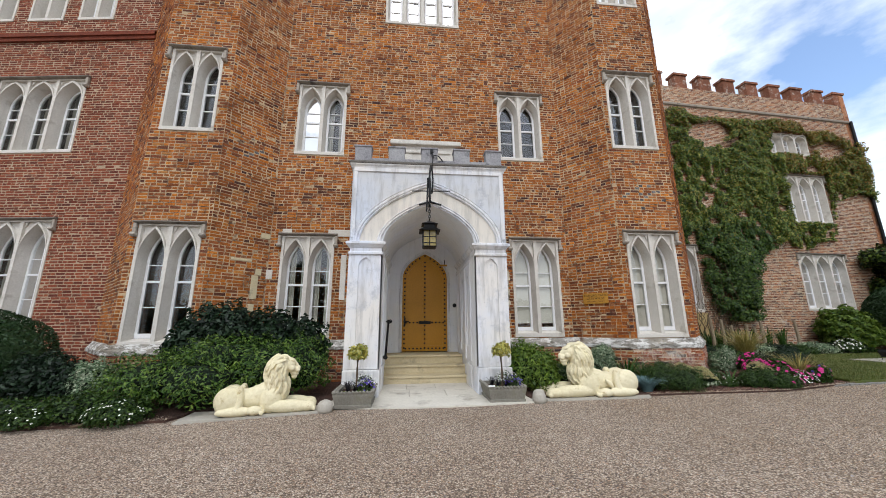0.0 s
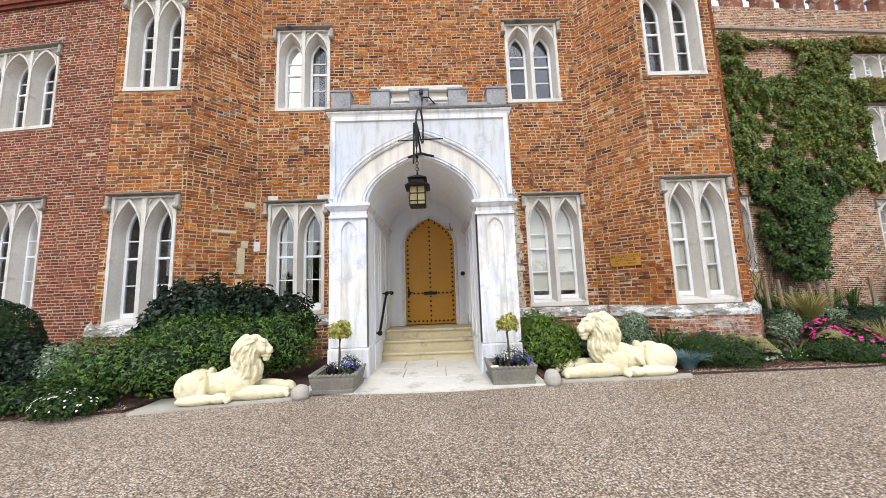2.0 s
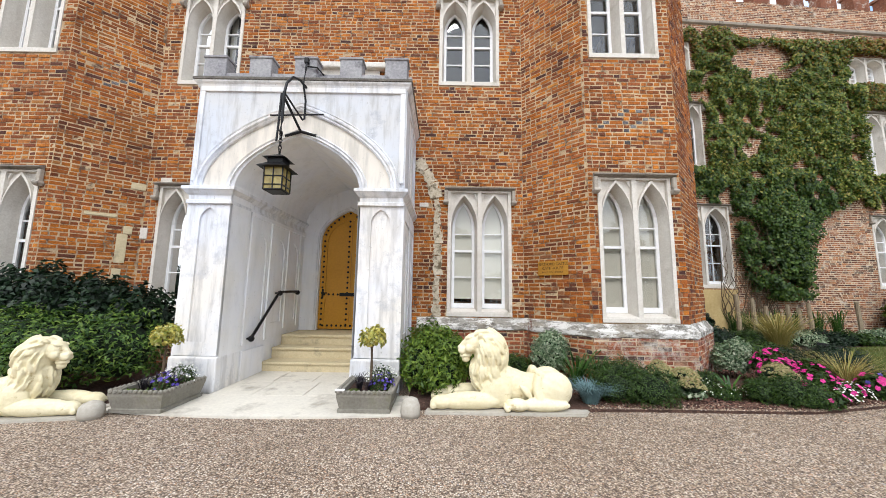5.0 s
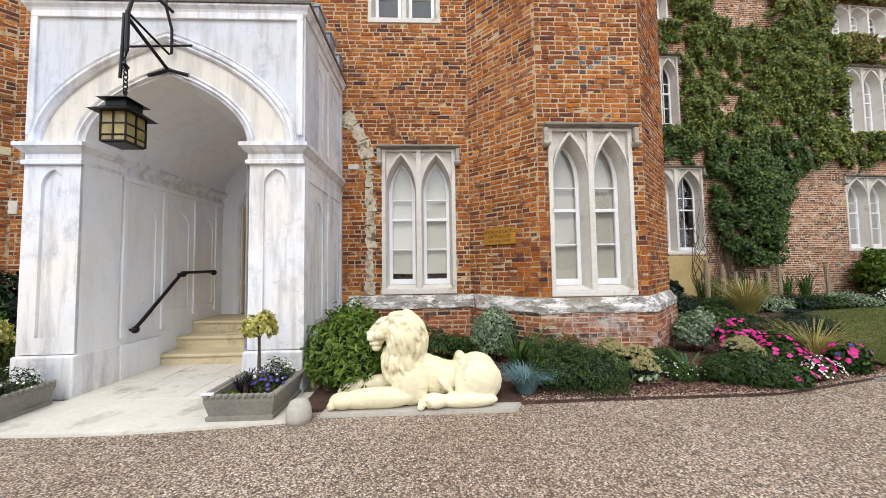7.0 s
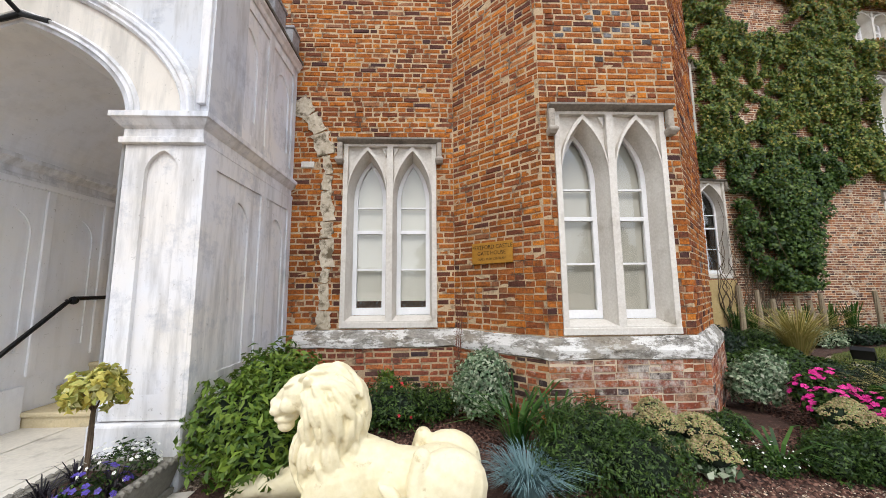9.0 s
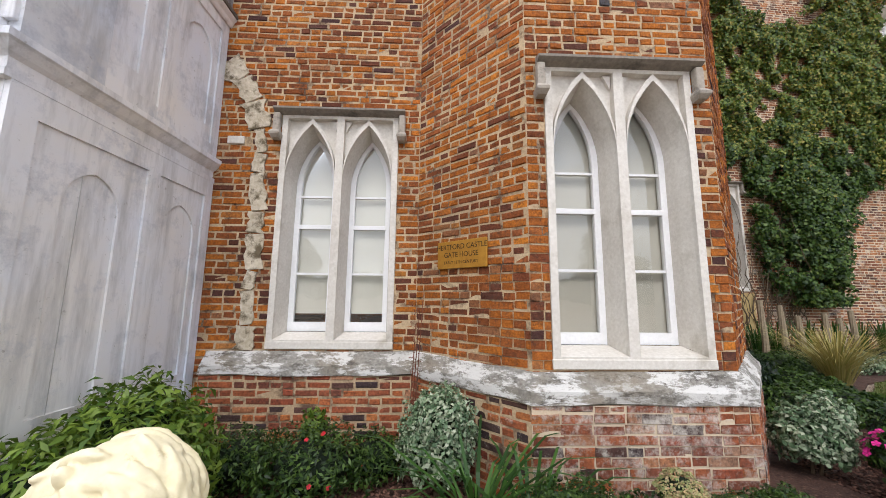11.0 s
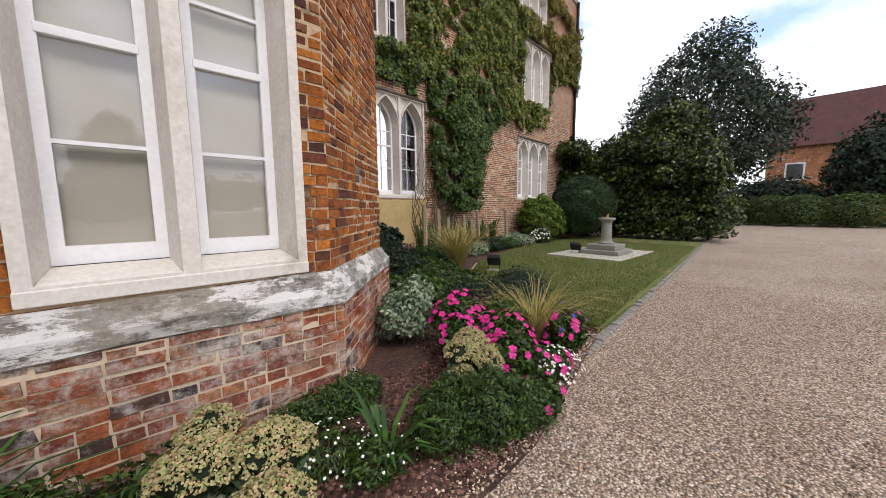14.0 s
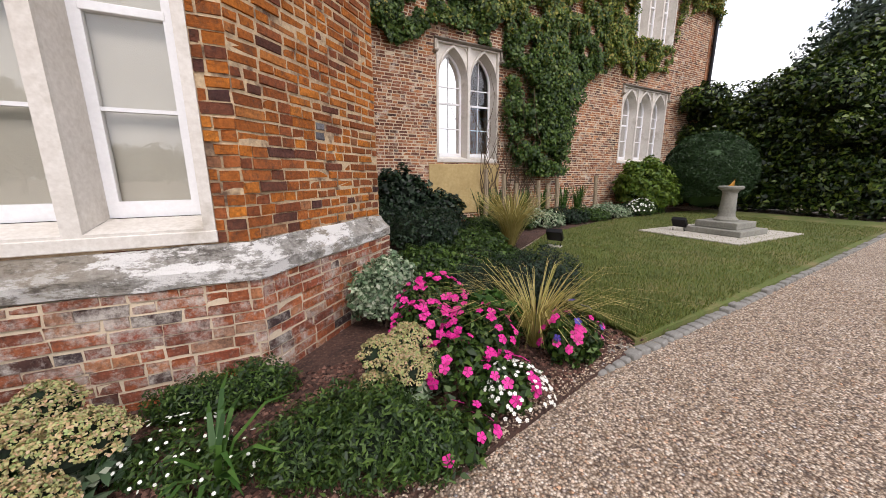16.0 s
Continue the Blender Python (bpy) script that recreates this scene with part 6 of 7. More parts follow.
shrub("shrub", pose(6.38, 5.94, 0.04), [(-0.16, 0.05, 0.10, 0.19, 0.18, 0.17), (0.12, -0.05, 0.12, 0.24, 0.20, 0.21), (0.30, -0.14, 0.08, 0.20, 0.15, 0.16), (0.02, 0.17, 0.10, 0.18, 0.14, 0.16)], 12000, 0.024, L_SHRUB, "dense green low mound beside the gravel", core=L_DARK, width=0.35)
sedum(pose(6.72, 6.24, 0.03), [(-0.10, 0.0, 0.29, 0.12), (0.07, 0.08, 0.30, 0.12), (0.0, -0.12, 0.24, 0.11), (0.14, -0.06, 0.20, 0.09), (-0.17, -0.08, 0.17, 0.08)], "stonecrop with flat yellowish-green flower heads")
PK = [(0.28, 0.50, 0.26, 0.25, 0.18, 0.22), (0.14, -0.18, 0.18, 0.19, 0.16, 0.15), (0.30, -0.34, 0.12, 0.20, 0.16, 0.13), (-0.05, -0.52, 0.08, 0.16, 0.13, 0.12), (0.42, 0.10, 0.18, 0.22, 0.22, 0.18), (0.12, 0.28, 0.22, 0.2, 0.15, 0.16)]
pk = shrub("petunias", pose(6.87, 6.30, 0.04), PK, 3600, 0.042, L_SHRUB, "sprawling magenta petunias spilling over the gravel's edge", "flowers", core=None, width=0.5)
blossoms(pk, "flower", PK, 175, 0.062, L_PINK)
blossoms(pk, "flower", [(0.34, -0.40, 0.08, 0.17, 0.17, 0.15)], 130, 0.022, L_WHITE)
pk2 = shrub("petunias", pose(7.86, 6.16, 0.04), [(0, 0, 0.12, 0.19, 0.15, 0.18)], 1000, 0.045, L_SHRUB, "small clump of magenta and violet petunias", "flowers")
blossoms(pk2, "flower", [(0, 0, 0.12, 0.20, 0.16, 0.20)], 20, 0.06, L_PINK)
blossoms(pk2, "flower", [(0, 0, 0.16, 0.19, 0.16, 0.22)], 9, 0.046, L_PURPLE)
shrub("shrub", pose(6.88, 7.22, 0.05), [(0, 0, 0.24, 0.25, 0.22, 0.25), (0.08, -0.07, 0.42, 0.17, 0.15, 0.17)], 4600, 0.034, L_GREY, "silver variegated rounded shrub", core=L_DARK, width=0.6)
shrub("shrub", pose(8.0, 6.92, 0.05), [(0, 0, 0.22, 0.42, 0.36, 0.3), (0.35, 0.05, 0.26, 0.34, 0.3, 0.28), (-0.3, 0.2, 0.2, 0.3, 0.28, 0.26)], 9500, 0.036, L_DARK, "fine-leaved dark green shrub", core=L_DARK, width=0.25)
shrub("shrub", pose(7.44, 6.50, 0.05), [(0, 0, 0.18, 0.2, 0.16, 0.2)], 300, 0.12, L_STRAP, "broad-leaved green plant among petunias", width=0.6)
tuft("feather_grass", pose(7.76, 6.40, 0.04), 260, 0.14, 0.55, 0.006, L_STRAW, "straw-coloured feather grass tuft", 1.5)
tuft("feather_grass", pose(9.75, 9.35, 0.05), 420, 0.25, 0.95, 0.010, L_STRAW, "large straw-coloured feather grass clump", 1.3)
MID = [(7.7, 8.2, 0.45, 0.38), (8.5, 8.4, 0.5, 0.34), (8.9, 9.3, 0.5, 0.36), (8.1, 9.6, 0.6, 0.65), (7.7, 10.6, 0.6, 0.8), (8.8, 10.6, 0.6, 0.6), (9.9, 10.4, 0.5, 0.4)]
for x, y, r, h in MID:
    shrub("shrub", pose(x, y, 0.05), [(0, 0, h * 0.45, r, r * 0.9, h * 0.55), (r * 0.5, -r * 0.3, h * 0.4, r * 0.6, r * 0.6, h * 0.45)], 3800, 0.055, L_SHRUB if h < 0.6 else L_DARK, "loose green border shrub", core=L_DARK, group="border shrubs", width=0.4)
shrub("shrub", pose(8.9, 11.6, 0.05), [(-0.4, 0, 0.6, 0.7, 0.45, 0.7), (0.5, 0, 0.4, 0.6, 0.4, 0.45)], 4500, 0.10, L_DARK, "broad-leaved dark shrub under the window", core=L_DARK, width=0.6)
for i, (x, y, h) in enumerate(((10.6, 10.9, 0.4), (11.5, 10.9, 0.45), (12.5, 11.1, 0.4), (13.4, 11.2, 0.35), (14.5, 11.4, 0.4), (15.4, 11.45, 0.35), (16.3, 11.6, 0.35))):
    shrub("ground_cover", pose(x, y, 0.05), [(0, 0, h * 0.4, 0.55, 0.4, h * 0.6), (0.4, -0.1, h * 0.3, 0.4, 0.35, h * 0.5)], 2600, 0.05, (L_SHRUB, L_GREY, L_DARK)[i % 3], "low border plants before the wing", "bedding plants", core=L_DARK, group="border plants")
wf2 = shrub("bedding_flowers", pose(15.6, 11.1, 0.05), [(0, 0, 0.2, 0.45, 0.3, 0.25)], 1200, 0.05, L_SHRUB, "white flowering border plant", "flowers")
blossoms(wf2, "flower", [(0, 0, 0.2, 0.45, 0.3, 0.28)], 120, 0.06, L_WHITE)
for x, y in ((10.3, 11.1), (10.9, 11.3), (11.6, 11.4), (12.3, 11.5), (13.3, 11.8), (14.0, 11.9)):
    tuft("sword_grass", pose(x, y, 0.05), 60, 0.4, 0.95, 0.022, L_STRAP, "upright green sword-leaved clump", 0.35)
for x, y, h in ((10.15, 10.8, 1.35), (10.75, 11.0, 1.25), (11.1, 11.0, 1.05), (12.0, 11.3, 1.1), (12.3, 11.3, 1.0), (12.7, 11.4, 1.15), (14.2, 11.5, 1.2)):
    pt = thing("wooden_post", pose(x, y, 0.0), "rough grey wooden stake in the border", "post", "stakes in the border")
    part("post", tube(bmesh.new(), [(0, 0, 0), (0.03, 0.02, h * 0.5), (0.02, 0.05, h)], 0.06, 8, 0.05), M_POST, pt)
shrub("shrub", pose(16.6, 11.75, 0.05), [(0, 0, 0.8, 0.95, 0.75, 0.8), (0.4, -0.2, 0.6, 0.7, 0.6, 0.6)], 6000, 0.12, L_LIME, "yellow-green spotted laurel shrub", core=L_SHRUB, width=0.45)
shrub("topiary", pose(18.4, 10.95, 0.0), [(0, 0, 1.28, 1.3, 1.2, 1.22)], 24000, 0.055, L_BOX, "large clipped dark green topiary dome", "topiary", core=L_BOX, shell=0.06, spread=0.9)
dk = thing("dock_stalk", pose(3.72, 7.42, 0.03), "thin dried reddish-brown weed stalk by the wall", "weed")
M_STALK = mat("dry_stalk", rgb("5a3226"), rgb("7a4a36"), 40, 5, 0.9, 0.2)
for k in range(3):
    part("stem", tube(bmesh.new(), [(0.02 * k, 0, 0), (0.03 + 0.02 * k, -0.03, 0.5), (0.06 + 0.03 * k, -0.06 - 0.02 * k, 1.1 + 0.12 * k)], 0.006, 5, 0.003), M_STALK, dk)
_r = np.random.default_rng(3)
_q = np.stack([0.05 + _r.normal(0, 0.025, 260), -0.06 + _r.normal(0, 0.02, 260), _r.uniform(0.6, 1.3, 260)], 1)
tagged(leaf_object("seed", leaf_verts(_q, _r.normal(0, 1, (260, 3)), 0.014, _r, 0.7), M_STALK, dk), kind="stuff")

# ---------------- lions ----------------
def ball(bm, x, y, z, a, b, c, rx=0, ry=0, rz=0, seg=14):
    bmesh.ops.create_uvsphere(bm, u_segments=seg, v_segments=seg // 2 + 2, radius=1.0, matrix=pose(x, y, z, rx, ry, rz) @ Matrix.Diagonal((a, b, c, 1)))


def lion_mesh():
    """A couchant lion that faces -x, on a base at z 0."""
    bm = bmesh.new()
    ball(bm, 0.22, 0, 0.21, 0.42, 0.17, 0.19)
    for k in range(5):
        ball(bm, -0.06 + 0.09 * k, 0, 0.31 - 0.025 * k, 0.20, 0.17 - 0.004 * k, 0.21 - 0.012 * k)
    ball(bm, 0.50, 0, 0.21, 0.25, 0.18, 0.20)
    for s in (-1, 1):
        # thigh with its hip ridge, lower leg, foot
        ball(bm, 0.55, s * 0.13, 0.22, 0.22, 0.13, 0.23, 0, 28)
        for k in range(13):
            ball(bm, 0.40 - 0.03 * math.sin(k * 0.24), s * (0.15 + 0.005 * k), 0.40 - 0.024 * k, 0.055, 0.06, 0.06, 0, 0, 0, 10)
        ball(bm, 0.42, s * 0.22, 0.07, 0.30, 0.075, 0.075)
        ball(bm, 0.14, s * 0.235, 0.075, 0.12, 0.085, 0.075)
        # foreleg, shoulder, paw
        ball(bm, -0.36, s * 0.18, 0.10, 0.36, 0.088, 0.105)
        ball(bm, -0.52, s * 0.18, 0.085, 0.22, 0.085, 0.088)
        ball(bm, -0.08, s * 0.15, 0.20, 0.17, 0.085, 0.20, 0, -8)
        ball(bm, -0.68, s * 0.18, 0.08, 0.13, 0.098, 0.082)
        for k in range(4):
            ball(bm, -0.775, s * 0.18 + (k - 1.5) * 0.040, 0.05, 0.04, 0.022, 0.04)
            ball(bm, 0.02, s * 0.24 + (k - 1.5) * 0.036, 0.04, 0.035, 0.02, 0.035)
    mane = [(-0.15, 0.40, 0.19, 0.19, 0.28), (-0.13, 0.62, 0.19, 0.19, 0.27), (-0.18, 0.77, 0.16, 0.155, 0.16)]
    for x, z, a, b, c in mane:
        ball(bm, x, 0, z, a, b, c, 0, -8)
    # head
    ball(bm, -0.32, 0, 0.75, 0.12, 0.105, 0.13)
    ball(bm, -0.39, 0, 0.77, 0.11, 0.045, 0.05, 0, -38)
    ball(bm, -0.42, 0, 0.675, 0.085, 0.068, 0.055)
    ball(bm, -0.475, 0, 0.70, 0.032, 0.042, 0.034)
    ball(bm, -0.455, 0.03, 0.655, 0.045, 0.035, 0.036)
    ball(bm, -0.455, -0.03, 0.655, 0.045, 0.035, 0.036)
    ball(bm, -0.41, 0, 0.60, 0.075, 0.055, 0.032, 0, -4)
    ball(bm, -0.41, 0, 0.555, 0.05, 0.045, 0.045)
    for s in (-1, 1):
        ball(bm, -0.375, s * 0.055, 0.825, 0.045, 0.038, 0.018, 0, -25, s * 25)
        ball(bm, -0.37, s * 0.08, 0.70, 0.055, 0.03, 0.05)
        ball(bm, -0.25, s * 0.12, 0.85, 0.03, 0.028, 0.05, s * -25)
        ball(bm, -0.392, s * 0.052, 0.785, 0.018, 0.018, 0.014)
    # mane: flat locks that follow the surface, back and down
    rng = random.Random(5)
    for k in range(300):
        x, z, a, b, c = mane[rng.choice((0, 0, 1, 1, 1, 2))]
        th, ph = rng.uniform(-3.14, 3.14), rng.uniform(-0.9, 1.0)
        d = Vector((math.cos(th) * math.cos(ph), math.sin(th) * math.cos(ph), math.sin(ph)))
        p = Vector((x + d.x * a, d.y * b, z + d.z * c))
        if p.x < -0.27 and 0.50 < p.z < 0.9 and abs(p.y) < 0.125:
            continue
        nrm = Vector((d.x / a, d.y / b, d.z / c)).normalized()
        flow = Vector((0.35 + 0.3 * math.sin(p.z * 9), 0.25 * math.sin(p.z * 14 + th * 2), -1.0 if p.z < 0.8 else -0.2))
        flow = (flow - nrm * flow.dot(nrm)).normalized()
        sidev = nrm.cross(flow)
        m3 = Matrix((sidev, flow, nrm)).transposed().to_4x4()
        bmesh.ops.create_uvsphere(bm, u_segments=8, v_segments=6, radius=1.0, matrix=Matrix.Translation(p) @ m3 @ Matrix.Diagonal((rng.uniform(0.015, 0.023), rng.uniform(0.07, 0.12), rng.uniform(0.026, 0.040), 1)))
    # tail's tuft laid over the flank, in twisted strands
    for k in range(3):
        ball(bm, 0.215 + 0.028 * k, -0.20, 0.225 - 0.014 * k, 0.022, 0.032, 0.09, 0, -34 + 5 * k, 0, 10)
    me = bpy.data.meshes.new("lion_statue")
    bm.to_mesh(me)
    bm.free()
    me.materials.append(M_LION)
    return me


LION = lion_mesh()
def lion(m, label):
    ob = new("lion_statue", LION)
    ob.matrix_world = m
    r = ob.modifiers.new("remesh", "REMESH")
    r.mode, r.voxel_size, r.use_smooth_shade = "VOXEL", 0.0085, True
    s = ob.modifiers.new("smooth", "SMOOTH")
    s.factor, s.iterations = 0.5, 2
    return tagged(ob, label, "statue", "lions at the porch")


lion(pose(3.03, 5.77, 0.026) @ Matrix.Diagonal((1, 1, 0.9, 1)), "cream painted stone lion lying on a concrete slab")
lion(pose(-1.93, 5.28, 0.026, 0, 0, 192) @ Matrix.Diagonal((0.80, 0.88, 0.80, 1)), "cream painted stone lion lying before dark shrubs")


def slab(pts, z, label):
    bm = bmesh.new()
    top = [bm.verts.new((x, y, z)) for x, y in pts]
    low = [bm.verts.new((x, y, -0.05)) for x, y in pts]
    bm.faces.new(top), bm.faces.new(low[::-1])
    for i in range(len(pts)):
        j = (i + 1) % len(pts)
        bm.faces.new((top[i], low[i], low[j], top[j]))
    bmesh.ops.bevel(bm, geom=list(bm.edges), offset=0.012, segments=2, affect="EDGES")
    return tagged(mesh_object("statue_slab", bm, M_SLAB), label, "slab", "lion slabs")


slab([(2.16, 5.47), (3.88, 5.46), (3.98, 5.62), (3.97, 6.02), (3.80, 6.12), (2.25, 6.1)], 0.028, "thin grey concrete slab under the stone lion")
slab([(-2.86, 4.83), (-1.16, 5.18), (-1.22, 5.72), (-2.9, 5.42)], 0.028, "thin grey concrete slab under the stone lion")
for x, y, h in ((2.02, 5.42, 0.19), (-1.13, 5.24, 0.16)):
    ob = tagged(mesh_object("guard_stone", lathe(bmesh.new(), [(0.10, 0.0), (0.105, 0.05), (0.10, 0.11), (0.075, h - 0.02), (0.03, h)], 14), M_SLAB), "small rounded grey guard stone beside a planter", "stone", "guard stones")
    ob.location = (x, y, 0.0)
    ob.data.shade_smooth()


# ---------------- planters ----------------
def planter(m, w, d, h, label):
    top = thing("planter", m, label, "planter", "stone planters at the porch")
    bm = bmesh.new()
    t = 0.05
    def ring(z, o):
        return [(-w / 2 - o, -d / 2 - o, z), (w / 2 + o, -d / 2 - o, z), (w / 2 + o, d / 2 + o, z), (-w / 2 - o, d / 2 + o, z)]
    rows = [[bm.verts.new(p) for p in ring(z, o)] for z, o in ((0.0, -0.015), (0.035, -0.012), (0.04, -0.03), (h - 0.05, 0.0), (h, 0.0), (h, -t), (h - 0.06, -t - 0.005))]
    for a, b in zip(rows, rows[1:]):
        for i in range(4):
            bm.faces.new((a[i], a[(i + 1) % 4], b[(i + 1) % 4], b[i]))
    bm.faces.new(rows[0][::-1])
    part("trough", bm, M_PLANTER, top)
    part("soil", box_bm(-w / 2 + t, w / 2 - t, -d / 2 + t, d / 2 - t, 0.05, h - 0.05), M_SOIL, top)
    bead = bmesh.new()
    for x, y, nx, ny, n in ((-w / 2, -d / 2, 1, 0, int(w / 0.05)), (w / 2, -d / 2, 0, 1, int(d / 0.05)), (-w / 2, -d / 2, 0, 1, int(d / 0.05))):
        ln = w if nx else d
        for k in range(n):
            c = (x + nx * ln * (k + 0.5) / n, y + ny * ln * (k + 0.5) / n, h)
            bmesh.ops.create_icosphere(bead, subdivisions=1, radius=0.024, matrix=pose(*c))
    part("beaded_rim", bead, M_PLANTER, top)
    return top


def standard_bush(m, h, r, label):
    top = shrub("standard_bush", m, [(0, 0, h, r, r, r * 0.85), (r * 0.4, 0, h + 0.05, r * 0.6, r * 0.6, r * 0.7)], 620, 0.05, L_GOLD, label, "small tree", stems=1)
    part("trunk", tube(bmesh.new(), [(0, 0, -0.05), (0.012, 0.0, h * 0.4), (0.0, 0.01, h * 0.85)], 0.011, 7), M_BARK, top)
    for k in range(6):
        a = k * 1.05
        part("branch", tube(bmesh.new(), [(0, 0.01, h * 0.78), (r * 0.4 * math.cos(a), r * 0.4 * math.sin(a), h), (r * 0.8 * math.cos(a), r * 0.8 * math.sin(a), h + 0.06)], 0.005, 5, 0.002), M_BARK, top)
    return top


for cx, cy, w, d, hh in ((1.53, 5.73, 0.58, 0.66, 0.215), (-0.77, 5.62, 0.56, 0.64, 0.215)):
    planter(pose(cx, cy, 0.02), w, d, hh, "grey stone trough planter with a beaded rim")
    standard_bush(pose(cx, cy, 0.22), 0.52, 0.145, "slim standard bush with gold variegated leaves in a planter")
    fl = shrub("bedding_flowers", pose(cx, cy, 0.185), [(0.13, -0.12, 0.05, 0.13, 0.16, 0.10), (0.1, 0.15, 0.08, 0.16, 0.14, 0.14)], 900, 0.022, L_SHRUB, "white and violet bedding flowers in a planter", "flowers", stems=2)
    blossoms(fl, "flower", [(0.1, 0.12, 0.08, 0.18, 0.15, 0.15)], 70, 0.022, L_WHITE)
    blossoms(fl, "flower", [(0.16, -0.12, 0.07, 0.12, 0.14, 0.11)], 30, 0.035, L_PURPLE)
    for dx, dy in ((-0.1, -0.12), (-0.14, 0.1), (0.02, -0.18), (0.2, -0.05)):
        tuft("black_grass", pose(cx + dx, cy + dy, 0.175), 40, 0.08, 0.17, 0.008, L_BLACK, "tuft of black strap-leaved grass in a planter", 0.8)
    shrub("moss_cushion", pose(cx - 0.14, cy - 0.2, 0.185), [(0, 0, 0.01, 0.08, 0.06, 0.04)], 500, 0.012, L_LIME, "yellow-green moss cushion in a planter", "plant", stems=1)
tagn = thing("plant_tag", pose(1.28, 5.395, 0.245), "small white plant tag on the planter's rim", "tag")
part("tag", box_bm(-0.05, 0.05, -0.012, 0.012, 0, 0.022, 0.006), M_WHITE, tagn)


# ---------------- plaque ----------------
_, pu, pn = face_frame((3.77, WALL_Y), RT0)
pc = Vector((3.77, WALL_Y, 1.71)) + pu * 0.56 + pn * 0.012
plq = thing("plaque", Matrix.Translation(pc) @ Matrix.Rotation(math.atan2(pu.y, pu.x), 4, "Z"), "brass wall plaque with engraved dark capitals", "plaque")
part("plate", box_bm(-0.265, 0.265, -0.02, 0.0, -0.118, 0.118, 0.005), M_BRASS, plq)
M_ENGRAVE = mat("engraved_dark", rgb("3a2a12"), rgb("4a3618"), 40, 5, 0.8, 0.0)
for text, z, size in (("HERTFORD CASTLE", 0.045, 0.062), ("GATE HOUSE", -0.022, 0.062), ("EARLY 15TH CENTURY", -0.078, 0.036)):
    cu = bpy.data.curves.new("lettering", "FONT")
    cu.body, cu.size, cu.align_x, cu.extrude = text, size, "CENTER", 0.0008
    cu.materials.append(M_ENGRAVE)
    tx = new("lettering", cu)
    tx.parent = plq
    tx.matrix_local = pose(0, -0.0212, z, 90, 0, 0)
for x in (-0.245, 0.245):
    for z in (-0.1, 0.1):
        part("screw", lathe(bmesh.new(), [(0.008, 0), (0.006, 0.004)], 8), M_BRASS, plq).matrix_local = pose(x, -0.02, z, 90, 0, 0)


# ---------------- sundial, floodlights ----------------
sd = thing("sundial", pose(14.25, 8.35, 0.05), "weathered stone sundial pillar on stepped base", "sundial")
part("lower_step", box_bm(-0.5, 0.5, -0.5, 0.5, 0.03, 0.14, 0.015), M_SUNDIAL, sd)
part("upper_step", box_bm(-0.36, 0.36, -0.36, 0.36, 0.14, 0.27, 0.015), M_SUNDIAL, sd)
part("pillar", lathe(bmesh.new(), [(0.20, 0.27), (0.20, 0.30), (0.17, 0.33), (0.145, 0.36), (0.135, 0.42), (0.12, 0.80), (0.13, 0.84), (0.155, 0.87)], 20), M_SUNDIAL, sd)
part("dial_table", lathe(bmesh.new(), [(0.155, 0.87), (0.2, 0.89), (0.21, 0.93), (0.19, 0.95)], 20), M_SUNDIAL, sd)
part("gnomon", prism(bmesh.new(), [(-0.1, 0.95), (0.1, 0.95), (0.1, 1.07)], -0.004, 0.004), M_BRASS, sd)
pd = thing("sundial_paving", pose(14.25, 8.5, 0.05), "square of pale paving slabs round the sundial", "paving", kind="structure")
for i in range(4):
    for j in range(3):
        part("paving_slab", box_bm(-1.2 + i * 0.6 + 0.005, -0.6 + i * 0.6 - 0.005, -0.95 + j * 0.6 + 0.005, -0.35 + j * 0.6 - 0.005, -0.03, 0.03, 0.006), M_SLAB, pd)
for x, y, r in ((10.3, 8.9, 120), (13.7, 8.9, 100)):
    fl = thing("floodlight", pose(x, y, 0.05, 0, 0, r) @ Matrix.Scale(0.75, 4), "black floodlight on a small bracket tilted at the wall", "floodlight", "garden floodlights")
    part("foot", box_bm(-0.16, 0.16, -0.12, 0.12, 0, 0.03, 0.006), M_SLAB, fl)
    part("bracket", tube(bmesh.new(), [(-0.14, 0, 0.03), (-0.15, 0, 0.2), (-0.13, 0, 0.26)], 0.014), M_LIP, fl)
    part("bracket", tube(bmesh.new(), [(0.14, 0, 0.03), (0.15, 0, 0.2), (0.13, 0, 0.26)], 0.014), M_LIP, fl)
    hd = part("lamp_head", box_bm(-0.17, 0.17, -0.06, 0.06, -0.13, 0.15, 0.015), M_LIP, fl)
    hd.matrix_local = pose(0, 0, 0.27, -40, 0, 0)
    part("glass", box_bm(-0.15, 0.15, -0.068, -0.06, -0.11, 0.13), M_GLASS, hd)


